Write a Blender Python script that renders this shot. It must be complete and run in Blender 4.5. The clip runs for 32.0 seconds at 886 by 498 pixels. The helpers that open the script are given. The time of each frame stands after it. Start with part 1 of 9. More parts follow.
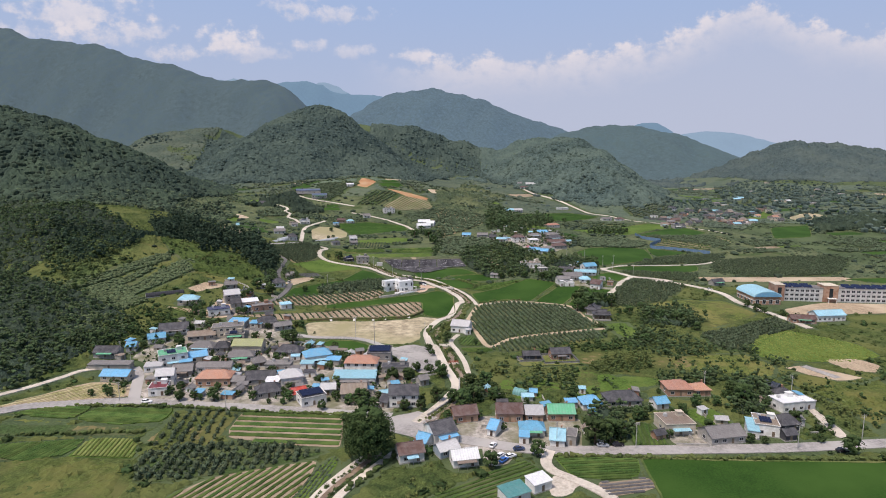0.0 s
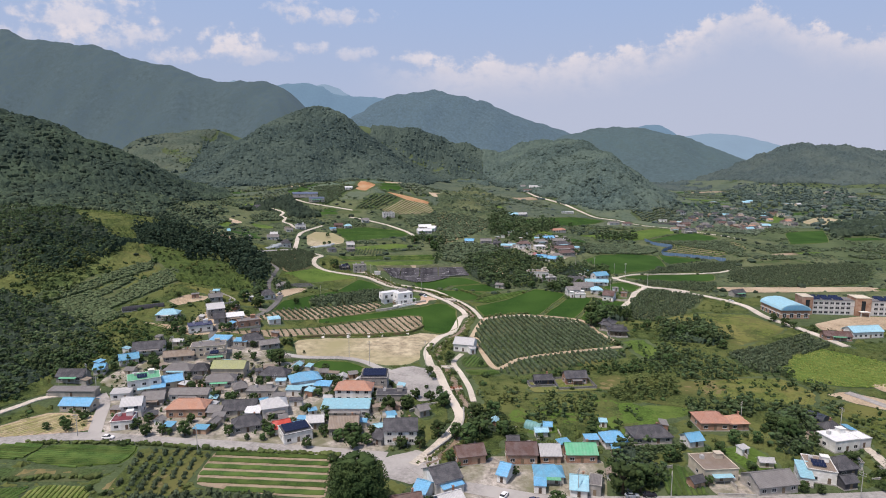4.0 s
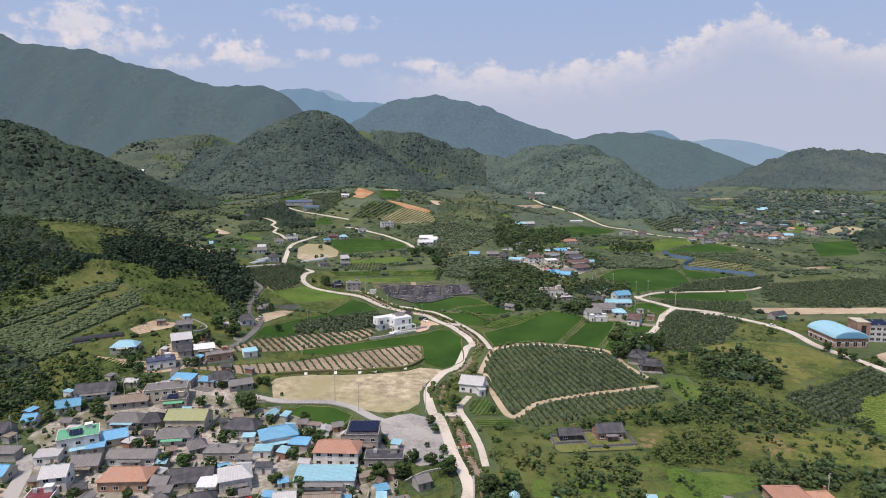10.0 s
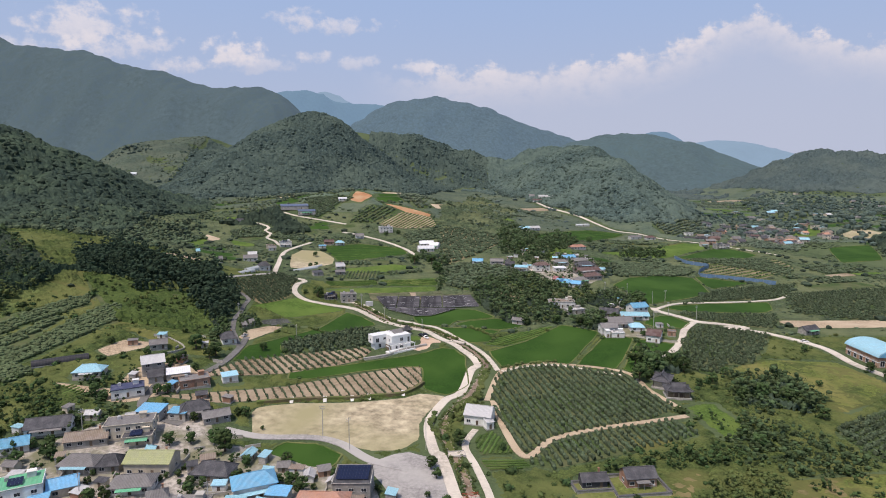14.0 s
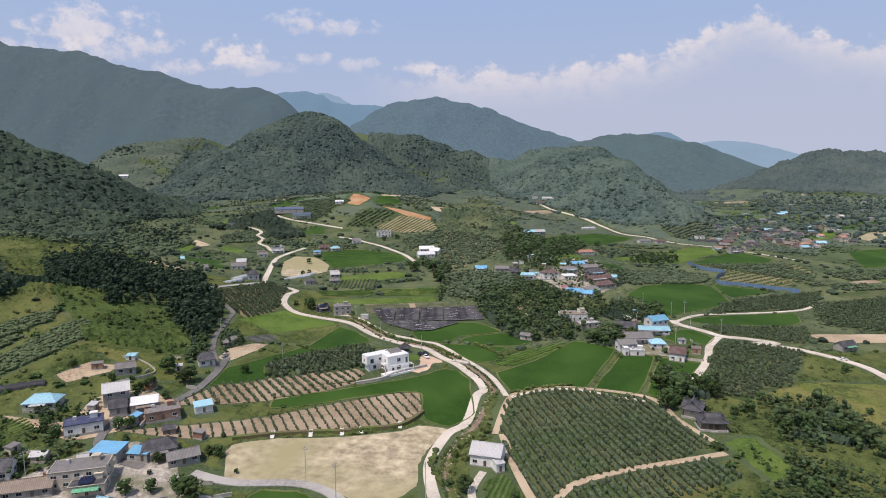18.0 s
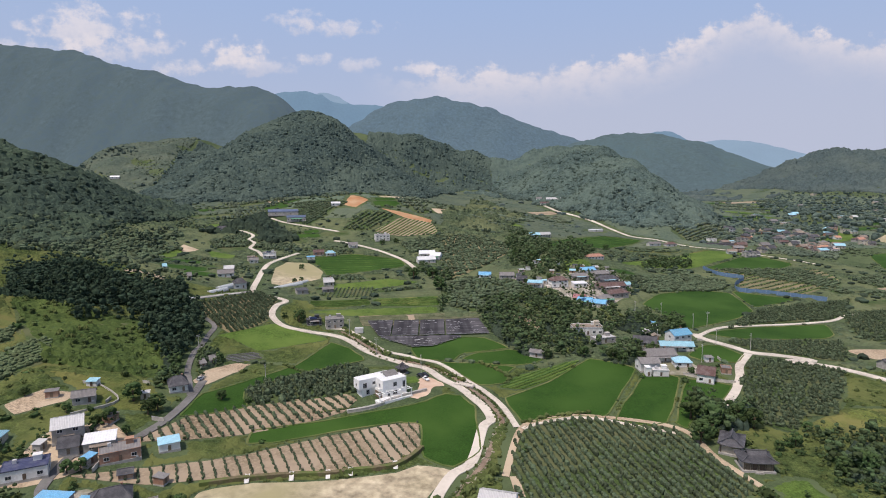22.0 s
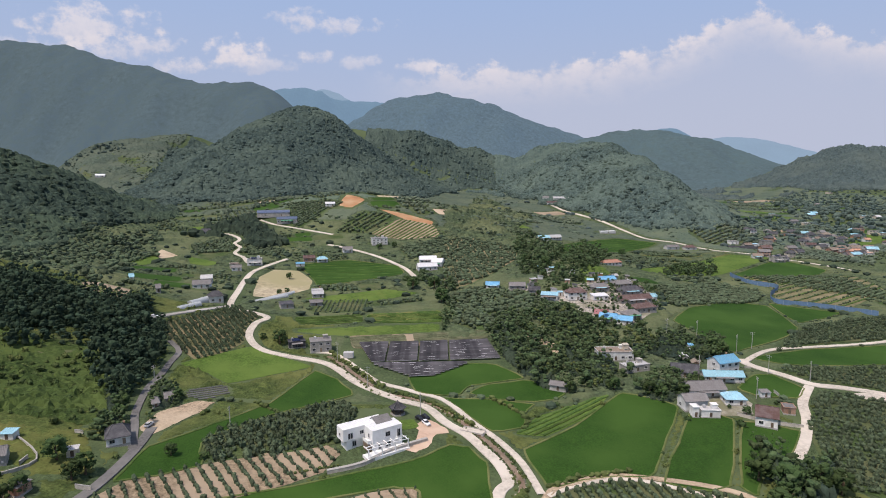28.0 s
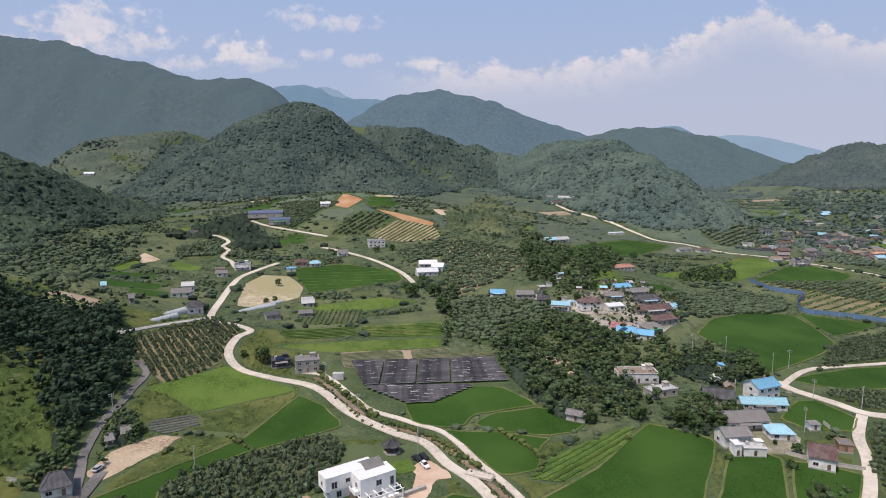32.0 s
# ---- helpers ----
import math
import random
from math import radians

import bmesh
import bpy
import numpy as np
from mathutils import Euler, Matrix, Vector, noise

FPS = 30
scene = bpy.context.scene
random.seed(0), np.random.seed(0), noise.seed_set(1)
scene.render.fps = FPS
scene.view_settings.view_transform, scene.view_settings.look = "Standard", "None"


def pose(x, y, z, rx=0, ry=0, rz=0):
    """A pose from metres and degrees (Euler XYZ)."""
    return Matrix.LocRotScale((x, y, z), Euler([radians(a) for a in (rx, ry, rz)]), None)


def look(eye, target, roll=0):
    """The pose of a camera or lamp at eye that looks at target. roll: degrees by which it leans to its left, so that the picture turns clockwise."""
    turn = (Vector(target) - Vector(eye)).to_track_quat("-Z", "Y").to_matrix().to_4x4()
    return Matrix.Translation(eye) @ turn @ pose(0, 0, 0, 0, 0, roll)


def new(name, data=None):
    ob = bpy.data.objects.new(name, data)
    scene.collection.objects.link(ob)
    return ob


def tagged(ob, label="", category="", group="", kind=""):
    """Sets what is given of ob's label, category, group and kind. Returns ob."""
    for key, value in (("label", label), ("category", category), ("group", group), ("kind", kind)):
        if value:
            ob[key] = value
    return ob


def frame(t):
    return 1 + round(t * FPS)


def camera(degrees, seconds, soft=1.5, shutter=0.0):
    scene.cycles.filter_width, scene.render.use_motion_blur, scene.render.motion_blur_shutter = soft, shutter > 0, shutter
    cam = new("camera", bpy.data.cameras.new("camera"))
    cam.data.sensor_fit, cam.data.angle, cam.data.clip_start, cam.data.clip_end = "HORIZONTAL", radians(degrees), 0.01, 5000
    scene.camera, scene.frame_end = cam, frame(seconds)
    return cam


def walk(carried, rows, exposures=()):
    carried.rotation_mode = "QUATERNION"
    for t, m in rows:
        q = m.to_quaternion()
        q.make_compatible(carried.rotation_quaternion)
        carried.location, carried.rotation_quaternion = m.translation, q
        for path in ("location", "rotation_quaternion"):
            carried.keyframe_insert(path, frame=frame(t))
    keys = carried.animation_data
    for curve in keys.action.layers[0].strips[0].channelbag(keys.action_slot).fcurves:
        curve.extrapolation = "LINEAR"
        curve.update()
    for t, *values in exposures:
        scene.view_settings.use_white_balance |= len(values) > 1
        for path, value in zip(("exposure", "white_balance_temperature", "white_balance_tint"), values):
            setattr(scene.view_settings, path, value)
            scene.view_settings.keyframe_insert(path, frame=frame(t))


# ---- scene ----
cam = camera(73, 32.0, soft=1.0)
PATH = [
    (0, pose(0.00, 0.00, 100.0, 81.244, 0, -1.230) @ pose(0, 0, 0, 0, 0, 0.235)),
    (2, pose(0.18, 15.58, 100.0, 81.330, 0, -1.163) @ pose(0, 0, 0, 0, 0, 0.238)),
    (4, pose(0.25, 31.95, 100.0, 81.455, 0, -1.106) @ pose(0, 0, 0, 0, 0, 0.246)),
    (6, pose(0.16, 49.52, 100.0, 81.640, 0, -1.063) @ pose(0, 0, 0, 0, 0, 0.256)),
    (8, pose(0.07, 67.24, 100.0, 81.841, 0, -1.019) @ pose(0, 0, 0, 0, 0, 0.247)),
    (10, pose(0.12, 84.05, 100.0, 82.009, 0, -0.961) @ pose(0, 0, 0, 0, 0, 0.200)),
    (12, pose(0.16, 100.47, 100.0, 82.131, 0, -0.909) @ pose(0, 0, 0, 0, 0, 0.134)),
    (14, pose(0.07, 117.19, 100.0, 82.210, 0, -0.878) @ pose(0, 0, 0, 0, 0, 0.071)),
    (16, pose(0.00, 134.00, 100.0, 82.270, 0, -0.852) @ pose(0, 0, 0, 0, 0, 0.003)),
    (18, pose(0.11, 150.61, 100.0, 82.326, 0, -0.815) @ pose(0, 0, 0, 0, 0, -0.080)),
    (20, pose(0.26, 167.16, 100.0, 82.356, 0, -0.772) @ pose(0, 0, 0, 0, 0, -0.160)),
    (22, pose(0.29, 183.87, 100.0, 82.338, 0, -0.735) @ pose(0, 0, 0, 0, 0, -0.217)),
    (24, pose(0.19, 200.90, 100.0, 82.282, 0, -0.698) @ pose(0, 0, 0, 0, 0, -0.250)),
    (26, pose(0.03, 218.27, 100.0, 82.208, 0, -0.655) @ pose(0, 0, 0, 0, 0, -0.259)),
    (28, pose(-0.09, 235.70, 100.0, 82.124, 0, -0.611) @ pose(0, 0, 0, 0, 0, -0.251)),
    (30, pose(-0.08, 252.92, 100.0, 82.035, 0, -0.575) @ pose(0, 0, 0, 0, 0, -0.231)),
    (32, pose(-0.00, 270.00, 100.0, 81.943, 0, -0.542) @ pose(0, 0, 0, 0, 0, -0.206)),
]
walk(cam, PATH, [(0, 0.0, 6480, 13), (32, 0.0, 6480, 13)])

# ---- sky and sun ----
SKY = 0.15
SUN_ELEVATION, SUN_AZIMUTH = 64.0, 226.0      # degrees; azimuth clockwise from +y
scene.view_settings.exposure = 0.0
world = bpy.data.worlds.new("sky")
scene.world = world
world.use_nodes = True


def build_sky():
    nt = world.node_tree
    nt.nodes.clear()
    N, L = nt.nodes.new, nt.links.new
    out, bg = N("ShaderNodeOutputWorld"), N("ShaderNodeBackground")
    sky = N("ShaderNodeTexSky")
    sky.sky_type, sky.sun_disc = "NISHITA", False
    sky.sun_elevation, sky.sun_rotation = radians(SUN_ELEVATION), radians(SUN_AZIMUTH)
    sky.air_density, sky.dust_density, sky.ozone_density = 1.0, 2.2, 1.5
    bg.inputs["Strength"].default_value = SKY
    co, sep = N("ShaderNodeTexCoord"), N("ShaderNodeSeparateXYZ")
    L(co.outputs["Generated"], sep.inputs[0])

    def math_(op, a, b=0.0, c=None):
        n = N("ShaderNodeMath")
        n.operation = op
        for k, v in enumerate((a, b, c)):
            if v is None:
                continue
            if isinstance(v, (int, float)):
                n.inputs[k].default_value = v
            else:
                L(v, n.inputs[k])
        return n.outputs[0]

    def smooth(v, lo, hi):
        r = N("ShaderNodeMapRange")
        r.interpolation_type = "SMOOTHSTEP"
        r.inputs[1].default_value, r.inputs[2].default_value = lo, hi
        L(v, r.inputs[0])
        return r.outputs[0]

    def blend(f, p, q):
        x = N("ShaderNodeMix")
        x.data_type = "RGBA"
        L(f, x.inputs[0])
        for k, v in ((6, p), (7, q)):
            if isinstance(v, tuple):
                x.inputs[k].default_value = (*(c / SKY for c in v), 1)
            else:
                L(v, x.inputs[k])
        return x.outputs[2]

    x, y, z = sep.outputs[0], sep.outputs[1], sep.outputs[2]
    ahead = math_("MAXIMUM", y, 0.2)
    u, w = math_("DIVIDE", x, ahead), math_("DIVIDE", z, ahead)      # east and up, ahead being 1
    plane = N("ShaderNodeCombineXYZ")
    L(u, plane.inputs[0])
    L(w, plane.inputs[1])

    def billows(scale, detail, stretch, shift=0.0):
        mp, n = N("ShaderNodeMapping"), N("ShaderNodeTexNoise")
        mp.inputs["Scale"].default_value = (1, stretch, 1)
        mp.inputs["Location"].default_value = (shift, shift * 0.7, 0)
        L(plane.outputs[0], mp.inputs[0])
        L(mp.outputs[0], n.inputs["Vector"])
        n.inputs["Scale"].default_value, n.inputs["Detail"].default_value, n.inputs["Roughness"].default_value = scale, detail, 0.6
        return n.outputs[0]

    def hump(v, at, wide):
        d = math_("MULTIPLY", math_("SUBTRACT", v, at), 1.0 / wide)
        return math_("EXPONENT", math_("MULTIPLY", math_("MULTIPLY", d, d), -1.0))

    colour = blend(smooth(z, 0.0, 0.34), (0.45, 0.51, 0.655), blend(smooth(z, 0.25, 0.8), (0.34, 0.47, 0.72), sky.outputs[0]))
    coarse, fine, crisp = billows(15.0, 5.0, 1.4), billows(38.0, 8.0, 1.2, 3.1), billows(70.0, 6.0, 1.0, 1.7)
    # the cumulus bank over the east side: a billowed top that climbs to one tower, haze below
    top = math_("ADD", math_("MULTIPLY_ADD", smooth(u, -0.1, 0.24), 0.02, 0.148), math_("MULTIPLY", smooth(u, 0.2, 0.52), 0.048))
    top = math_("ADD", top, math_("MULTIPLY", hump(u, 0.515, 0.075), 0.036))
    top = math_("SUBTRACT", top, math_("MULTIPLY", smooth(u, 0.6, 0.95), 0.03))
    top = math_("ADD", top, math_("MULTIPLY_ADD", coarse, 0.09, -0.045))
    top = math_("ADD", top, math_("MULTIPLY_ADD", fine, 0.05, -0.025))
    depth = math_("SUBTRACT", top, w)
    bank = math_("MULTIPLY", smooth(depth, -0.004, 0.016), smooth(u, -0.14, 0.1))
    lit = math_("MULTIPLY", math_("SUBTRACT", 1.0, smooth(depth, 0.005, 0.085)), smooth(math_("MULTIPLY_ADD", fine, 0.5, math_("MULTIPLY", coarse, 0.5)), 0.3, 0.62))
    veil = math_("MULTIPLY_ADD", lit, 0.4, 0.42)
    colour = blend(math_("MULTIPLY", bank, veil), colour, blend(lit, (0.53, 0.555, 0.66), (0.84, 0.77, 0.77)))
    # single cumulus heaps over the western ridges: place, half width, half height, strength
    heaps = ((-0.56, 0.222, 0.13, 0.046, 0.75), (-0.5, 0.19, 0.1, 0.03, 0.6), (-0.66, 0.19, 0.1, 0.03, 0.5), (-0.322, 0.183, 0.06, 0.03, 0.9), (-0.3, 0.165, 0.1, 0.02, 0.5), (-0.405, 0.163, 0.055, 0.02, 0.7),
             (-0.15, 0.222, 0.1, 0.018, 0.6), (-0.215, 0.236, 0.05, 0.02, 0.6), (-0.19, 0.174, 0.045, 0.014, 0.6), (-0.126, 0.166, 0.045, 0.014, 0.5), (-0.022, 0.158, 0.05, 0.018, 0.75), (0.03, 0.152, 0.05, 0.018, 0.6))
    ragged = math_("ADD", math_("MULTIPLY_ADD", fine, 3.4, -1.7), math_("MULTIPLY_ADD", coarse, 2.6, -1.3))
    for hu, hw_, ru, rw, strong in heaps:
        du, dw = math_("MULTIPLY_ADD", u, 1 / ru, -hu / ru), math_("MULTIPLY_ADD", w, 1 / rw, -hw_ / rw)
        low = math_("MULTIPLY", math_("MINIMUM", dw, 0.0), 0.5)
        body = math_("SUBTRACT", math_("ADD", ragged, 0.85), math_("ADD", math_("MULTIPLY", du, du), math_("ADD", math_("MULTIPLY", dw, dw), math_("MULTIPLY", low, low))))
        glow_ = smooth(math_("MULTIPLY_ADD", crisp, 1.6, dw), -0.4, 1.3)
        colour = blend(math_("MULTIPLY", smooth(body, 0.0, 1.1), strong), colour, blend(glow_, (0.55, 0.57, 0.67), (0.8, 0.75, 0.77)))
    L(colour, bg.inputs["Color"])
    L(bg.outputs[0], out.inputs["Surface"])


build_sky()
sun = new("sun", bpy.data.lights.new("sun", "SUN"))
sun.data.energy, sun.data.angle, sun.data.color = 3.85, radians(0.6), (1.0, 0.885, 0.785)
sun.matrix_world = look((0, 0, 0), (-math.sin(radians(SUN_AZIMUTH)) * math.cos(radians(SUN_ELEVATION)),
                                    -math.cos(radians(SUN_AZIMUTH)) * math.cos(radians(SUN_ELEVATION)),
                                    -math.sin(radians(SUN_ELEVATION))))

# ---- materials ----
def mat(name, a, b=None, scale=1.0, rough=0.85, metal=0.0, bump_at=0.0, c=None, big=0.05, stripe=None, rand=0.0, island=0.0, detail=0.0):
    """A procedural surface: colours a and b by fine noise, c by large patches, ribs across one axis, a shift per object or island."""
    m = bpy.data.materials.new(name)
    m.use_nodes = True
    nt = m.node_tree
    N, L = nt.nodes.new, nt.links.new
    bsdf = nt.nodes["Principled BSDF"]
    bsdf.inputs["Roughness"].default_value, bsdf.inputs["Metallic"].default_value = rough, metal
    bsdf.inputs["Specular IOR Level"].default_value = 0.25 if rough < 0.9 else 0.08
    co = N("ShaderNodeTexCoord")
    b = b or tuple(v * 0.75 for v in a)

    def noise_tex(s, detail=4.0):
        t = N("ShaderNodeTexNoise")
        t.inputs["Scale"].default_value, t.inputs["Detail"].default_value, t.inputs["Roughness"].default_value = s, detail, 0.6
        L(co.outputs["Object"], t.inputs["Vector"])
        return t

    def ramp(src, lo, hi):
        r = N("ShaderNodeMapRange")
        r.inputs[1].default_value, r.inputs[2].default_value = lo, hi
        L(src, r.inputs[0])
        return r.outputs[0]

    def mix(f, p, q, mode="MIX"):
        x = N("ShaderNodeMix")
        x.data_type, x.blend_type = "RGBA", mode
        if isinstance(f, float):
            x.inputs[0].default_value = f
        else:
            L(f, x.inputs[0])
        for k, v in ((6, p), (7, q)):
            if isinstance(v, tuple):
                x.inputs[k].default_value = (*v, 1)
            else:
                L(v, x.inputs[k])
        return x.outputs[2]

    fine = noise_tex(scale)
    colour = mix(ramp(fine.outputs[0], 0.35, 0.65), a, b)
    if detail:
        lo, hi = (0.5, 1.42) if rough >= 0.95 else (0.68, 1.2)
        g = ramp(noise_tex(detail, 6.0).outputs[0], 0.3, 0.7)
        colour = mix(g, mix(1.0, colour, (lo, lo, lo), "MULTIPLY"), mix(1.0, colour, (hi, hi, hi), "MULTIPLY"))
    if c:
        colour = mix(ramp(noise_tex(big, 3.0).outputs[0], 0.42, 0.62), colour, c)
    height = fine.outputs[0]
    if stripe:
        axis, period, depth = stripe
        sep, m1, sn = N("ShaderNodeSeparateXYZ"), N("ShaderNodeMath"), N("ShaderNodeMath")
        L(co.outputs["Object"], sep.inputs[0])
        m1.operation, sn.operation = "MULTIPLY", "SINE"
        m1.inputs[1].default_value = 2 * math.pi / period
        L(sep.outputs["XYZ".index(axis)], m1.inputs[0])
        L(m1.outputs[0], sn.inputs[0])
        r = ramp(sn.outputs[0], -1.0, 1.0)
        colour = mix(r, colour, mix(1.0, colour, (depth, depth, depth), "MULTIPLY"))
        height = r
    for on, src in ((rand, "object"), (island, "island")):
        if on:
            g = N("ShaderNodeObjectInfo").outputs["Random"] if src == "object" else N("ShaderNodeNewGeometry").outputs["Random Per Island"]
            hsv = N("ShaderNodeHueSaturation")
            L(ramp_out(nt, g, 1 - on, 1 + on), hsv.inputs["Value"])
            L(ramp_out(nt, g, 0.5 - 0.03 * on, 0.5 + 0.05 * on), hsv.inputs["Hue"])
            L(colour, hsv.inputs["Color"])
            colour = hsv.outputs[0]
    L(colour, bsdf.inputs["Base Color"])
    if bump_at:
        bp = N("ShaderNodeBump")
        bp.inputs["Strength"].default_value, bp.inputs["Distance"].default_value = min(1.0, bump_at), 0.1 if stripe else 0.25
        L(height, bp.inputs["Height"])
        L(bp.outputs[0], bsdf.inputs["Normal"])
    return m


def ramp_out(nt, src, lo, hi):
    r = nt.nodes.new("ShaderNodeMapRange")
    r.inputs[3].default_value, r.inputs[4].default_value = lo, hi
    nt.links.new(src, r.inputs[0])
    return r.outputs[0]


M = {
    "ground": mat("rough_grass", (0.072, 0.1, 0.045), (0.046, 0.068, 0.033), 0.22, 0.95, bump_at=0.8, c=(0.086, 0.113, 0.054), big=0.02, detail=0.9),
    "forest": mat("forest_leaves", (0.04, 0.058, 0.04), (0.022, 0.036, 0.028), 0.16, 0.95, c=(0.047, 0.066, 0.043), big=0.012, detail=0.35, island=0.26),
    # haze put into the leaf colour: paler and bluer for the hills farther off
    "hazed_forest": mat("haze_tinted_hill_leaves", (0.068, 0.096, 0.08), (0.041, 0.064, 0.06), 0.14, 0.95, c=(0.076, 0.105, 0.085), big=0.01, detail=0.3, island=0.22),
    "hazed_far_forest": mat("haze_tinted_far_hill_leaves", (0.07, 0.097, 0.094), (0.054, 0.078, 0.08), 0.1, 0.95, c=(0.08, 0.105, 0.096), big=0.008, detail=0.3),
    # haze put into the colour: a paler, greyer orchard green for far plots
    "hazed_orchard": mat("haze_tinted_orchard_leaves", (0.088, 0.115, 0.08), (0.06, 0.085, 0.063), 0.3, 0.95, c=(0.1, 0.122, 0.08), big=0.02, island=0.25),
    "orchard": mat("orchard_leaves", (0.088, 0.112, 0.064), (0.052, 0.074, 0.044), 0.8, 0.9, island=0.3),
    "leaf": mat("tree_leaves", (0.056, 0.083, 0.03), (0.028, 0.051, 0.019), 0.8, 0.9, rand=0.3),
    "bark": mat("bark", (0.12, 0.09, 0.06), (0.07, 0.05, 0.04), 3.0, 0.95),
    "asphalt": mat("worn_asphalt", (0.33, 0.315, 0.3), (0.26, 0.25, 0.24), 0.3, 0.9, c=(0.37, 0.355, 0.335), big=0.04, detail=0.9),
    "concrete": mat("pale_concrete", (0.52, 0.47, 0.4), (0.43, 0.39, 0.33), 0.3, 0.9, c=(0.56, 0.51, 0.44), big=0.05, detail=0.8),
    "soil": mat("dry_soil", (0.38, 0.3, 0.21), (0.3, 0.235, 0.16), 0.3, 0.95, bump_at=0.4, c=(0.44, 0.36, 0.26), big=0.03, detail=1.1),
    "red_soil": mat("red_soil", (0.38, 0.2, 0.1), (0.28, 0.15, 0.08), 0.2, 0.95, bump_at=0.4, c=(0.4, 0.27, 0.16), big=0.05),
    "sand": mat("pale_trodden_sand", (0.405, 0.35, 0.245), (0.35, 0.3, 0.205), 0.1, 0.95, bump_at=0.2, c=(0.29, 0.265, 0.15), big=0.014, detail=0.25),
    "paddy": mat("rice_paddy", (0.031, 0.073, 0.0125), (0.021, 0.055, 0.0095), 0.12, 0.92, bump_at=0.5, c=(0.04, 0.085, 0.016), big=0.03, detail=1.6),
    "bright": mat("bright_crop", (0.084, 0.138, 0.028), (0.058, 0.102, 0.021), 0.25, 0.95, bump_at=0.8, c=(0.1, 0.152, 0.034), big=0.03, detail=1.0),
    "meadow": mat("yellowing_meadow", (0.08, 0.102, 0.031), (0.048, 0.068, 0.021), 0.18, 0.95, bump_at=0.9, c=(0.12, 0.12, 0.043), big=0.03, detail=0.9),
    "veg": mat("vegetable_rows", (0.062, 0.095, 0.032), (0.042, 0.07, 0.025), 0.4, 0.95, bump_at=0.8, c=(0.1, 0.11, 0.055), big=0.05, detail=1.1),
    "lawn": mat("mown_lawn", (0.13, 0.155, 0.045), (0.1, 0.125, 0.036), 0.3, 0.95, c=(0.155, 0.16, 0.06), big=0.08, detail=1.0),
    # haze put into the colour: scrub greyed and blued on the distant terraces
    "hazed_terrace_scrub": mat("hazed_terrace_scrub", (0.082, 0.107, 0.078), (0.058, 0.08, 0.063), 0.1, 0.95, c=(0.09, 0.11, 0.08), big=0.03, detail=0.4),
    "weeds": mat("tall_weeds_and_grass", (0.084, 0.11, 0.034), (0.034, 0.053, 0.018), 0.22, 0.95, c=(0.11, 0.124, 0.042), big=0.03, detail=1.3),
    # haze put into the colour: bluer weeds for the upper valley
    "hazed_weeds": mat("haze_tinted_valley_weeds", (0.082, 0.11, 0.056), (0.048, 0.068, 0.04), 0.14, 0.95, c=(0.112, 0.13, 0.066), big=0.02, detail=0.6),
    "yard": mat("village_ground", (0.4, 0.37, 0.33), (0.29, 0.265, 0.23), 0.2, 0.95, c=(0.16, 0.16, 0.1), big=0.07, detail=0.7),
}

# ---- lie of the land ----
def step(a, b, v):
    s = np.clip((v - a) / (b - a), 0, 1)
    return s * s * (3 - 2 * s)


def soft(v, w):
    return np.where(v > 8 * w, v, w * np.log1p(np.exp(np.minimum(v / w, 30))))


def bump(x, y, cx, cy, h, rx, ry, turn=0, power=2.0):
    c, s = math.cos(math.radians(turn)), math.sin(math.radians(turn))
    u, v = ((x - cx) * c + (y - cy) * s) / rx, ((y - cy) * c - (x - cx) * s) / ry
    return h * np.exp(-np.power(u * u + v * v + 1e-9, power / 2))


def valley(x, y):
    """Height of the open valley floor, rising to the back and to the west."""
    west = 1 - step(40, 260, x - 0.08 * (y - 500))
    z = -6.5 + 0.016 * soft(y - 420, 40) + west * 0.036 * soft(np.minimum(y, 1000) - 385, 25)
    z = z + step(280, 380, y) * 0.032 * soft(np.minimum(-x - 80, 250), 15)
    z = z + 0.24 * soft(np.minimum(-x - 190, 300), 15) * (1 - step(330, 420, y))
    z = z + bump(x, y, 165, 500, 2.5, 60, 60)
    z = z + bump(x, y, -300, 540, 45, 130, 130)           # terraced knoll
    z = z + bump(x, y, -95, 1000, 40, 150, 115)           # farm spur under the middle hill
    z = z + bump(x, y, 110, 690, 8, 70, 110)              # wooded rise by the hamlet
    z = z + bump(x, y, -140, 410, 7.5, 60, 60)            # farmyards on the west side
    z = z + bump(x, y, -20, 445, 4.5, 50, 35)             # pad of the white house
    return z


def terraces(x, y):
    return bump(x, y, -612, 1415, 102, 120, 170) + bump(x, y, -525, 1580, 80, 110, 110)


def west_hill(x, y):
    return bump(x, y, -633, 846, 142, 266, 165) * (1 - 0.6 * step(-430, -270, x))


def hills(x, y):
    """The wooded hills round the valley."""
    z = west_hill(x, y)
    z = z + bump(x, y, -260, 1459, 175, 178, 206)          # middle hill
    z = z + bump(x, y, -30, 1647, 121, 229, 67)            # its east shoulder
    z = z + bump(x, y, -330, 1185, 46, 120, 110)           # its front foot
    z = z + bump(x, y, -420, 1320, 26, 100, 130)            # its west flank
    z = z + bump(x, y, 345, 1550, 128, 158, 300, 0, 2.5)           # round hill
    z = z + bump(x, y, 335, 1165, 56, 84, 130, 0, 2.4)             # its front spur
    z = z + terraces(x, y)                                 # terraced shoulder
    z = z + bump(x, y, 1161, 1950, 106, 205, 284)          # east hill
    z = z + bump(x, y, 1449, 2010, 93, 217, 297)
    return z


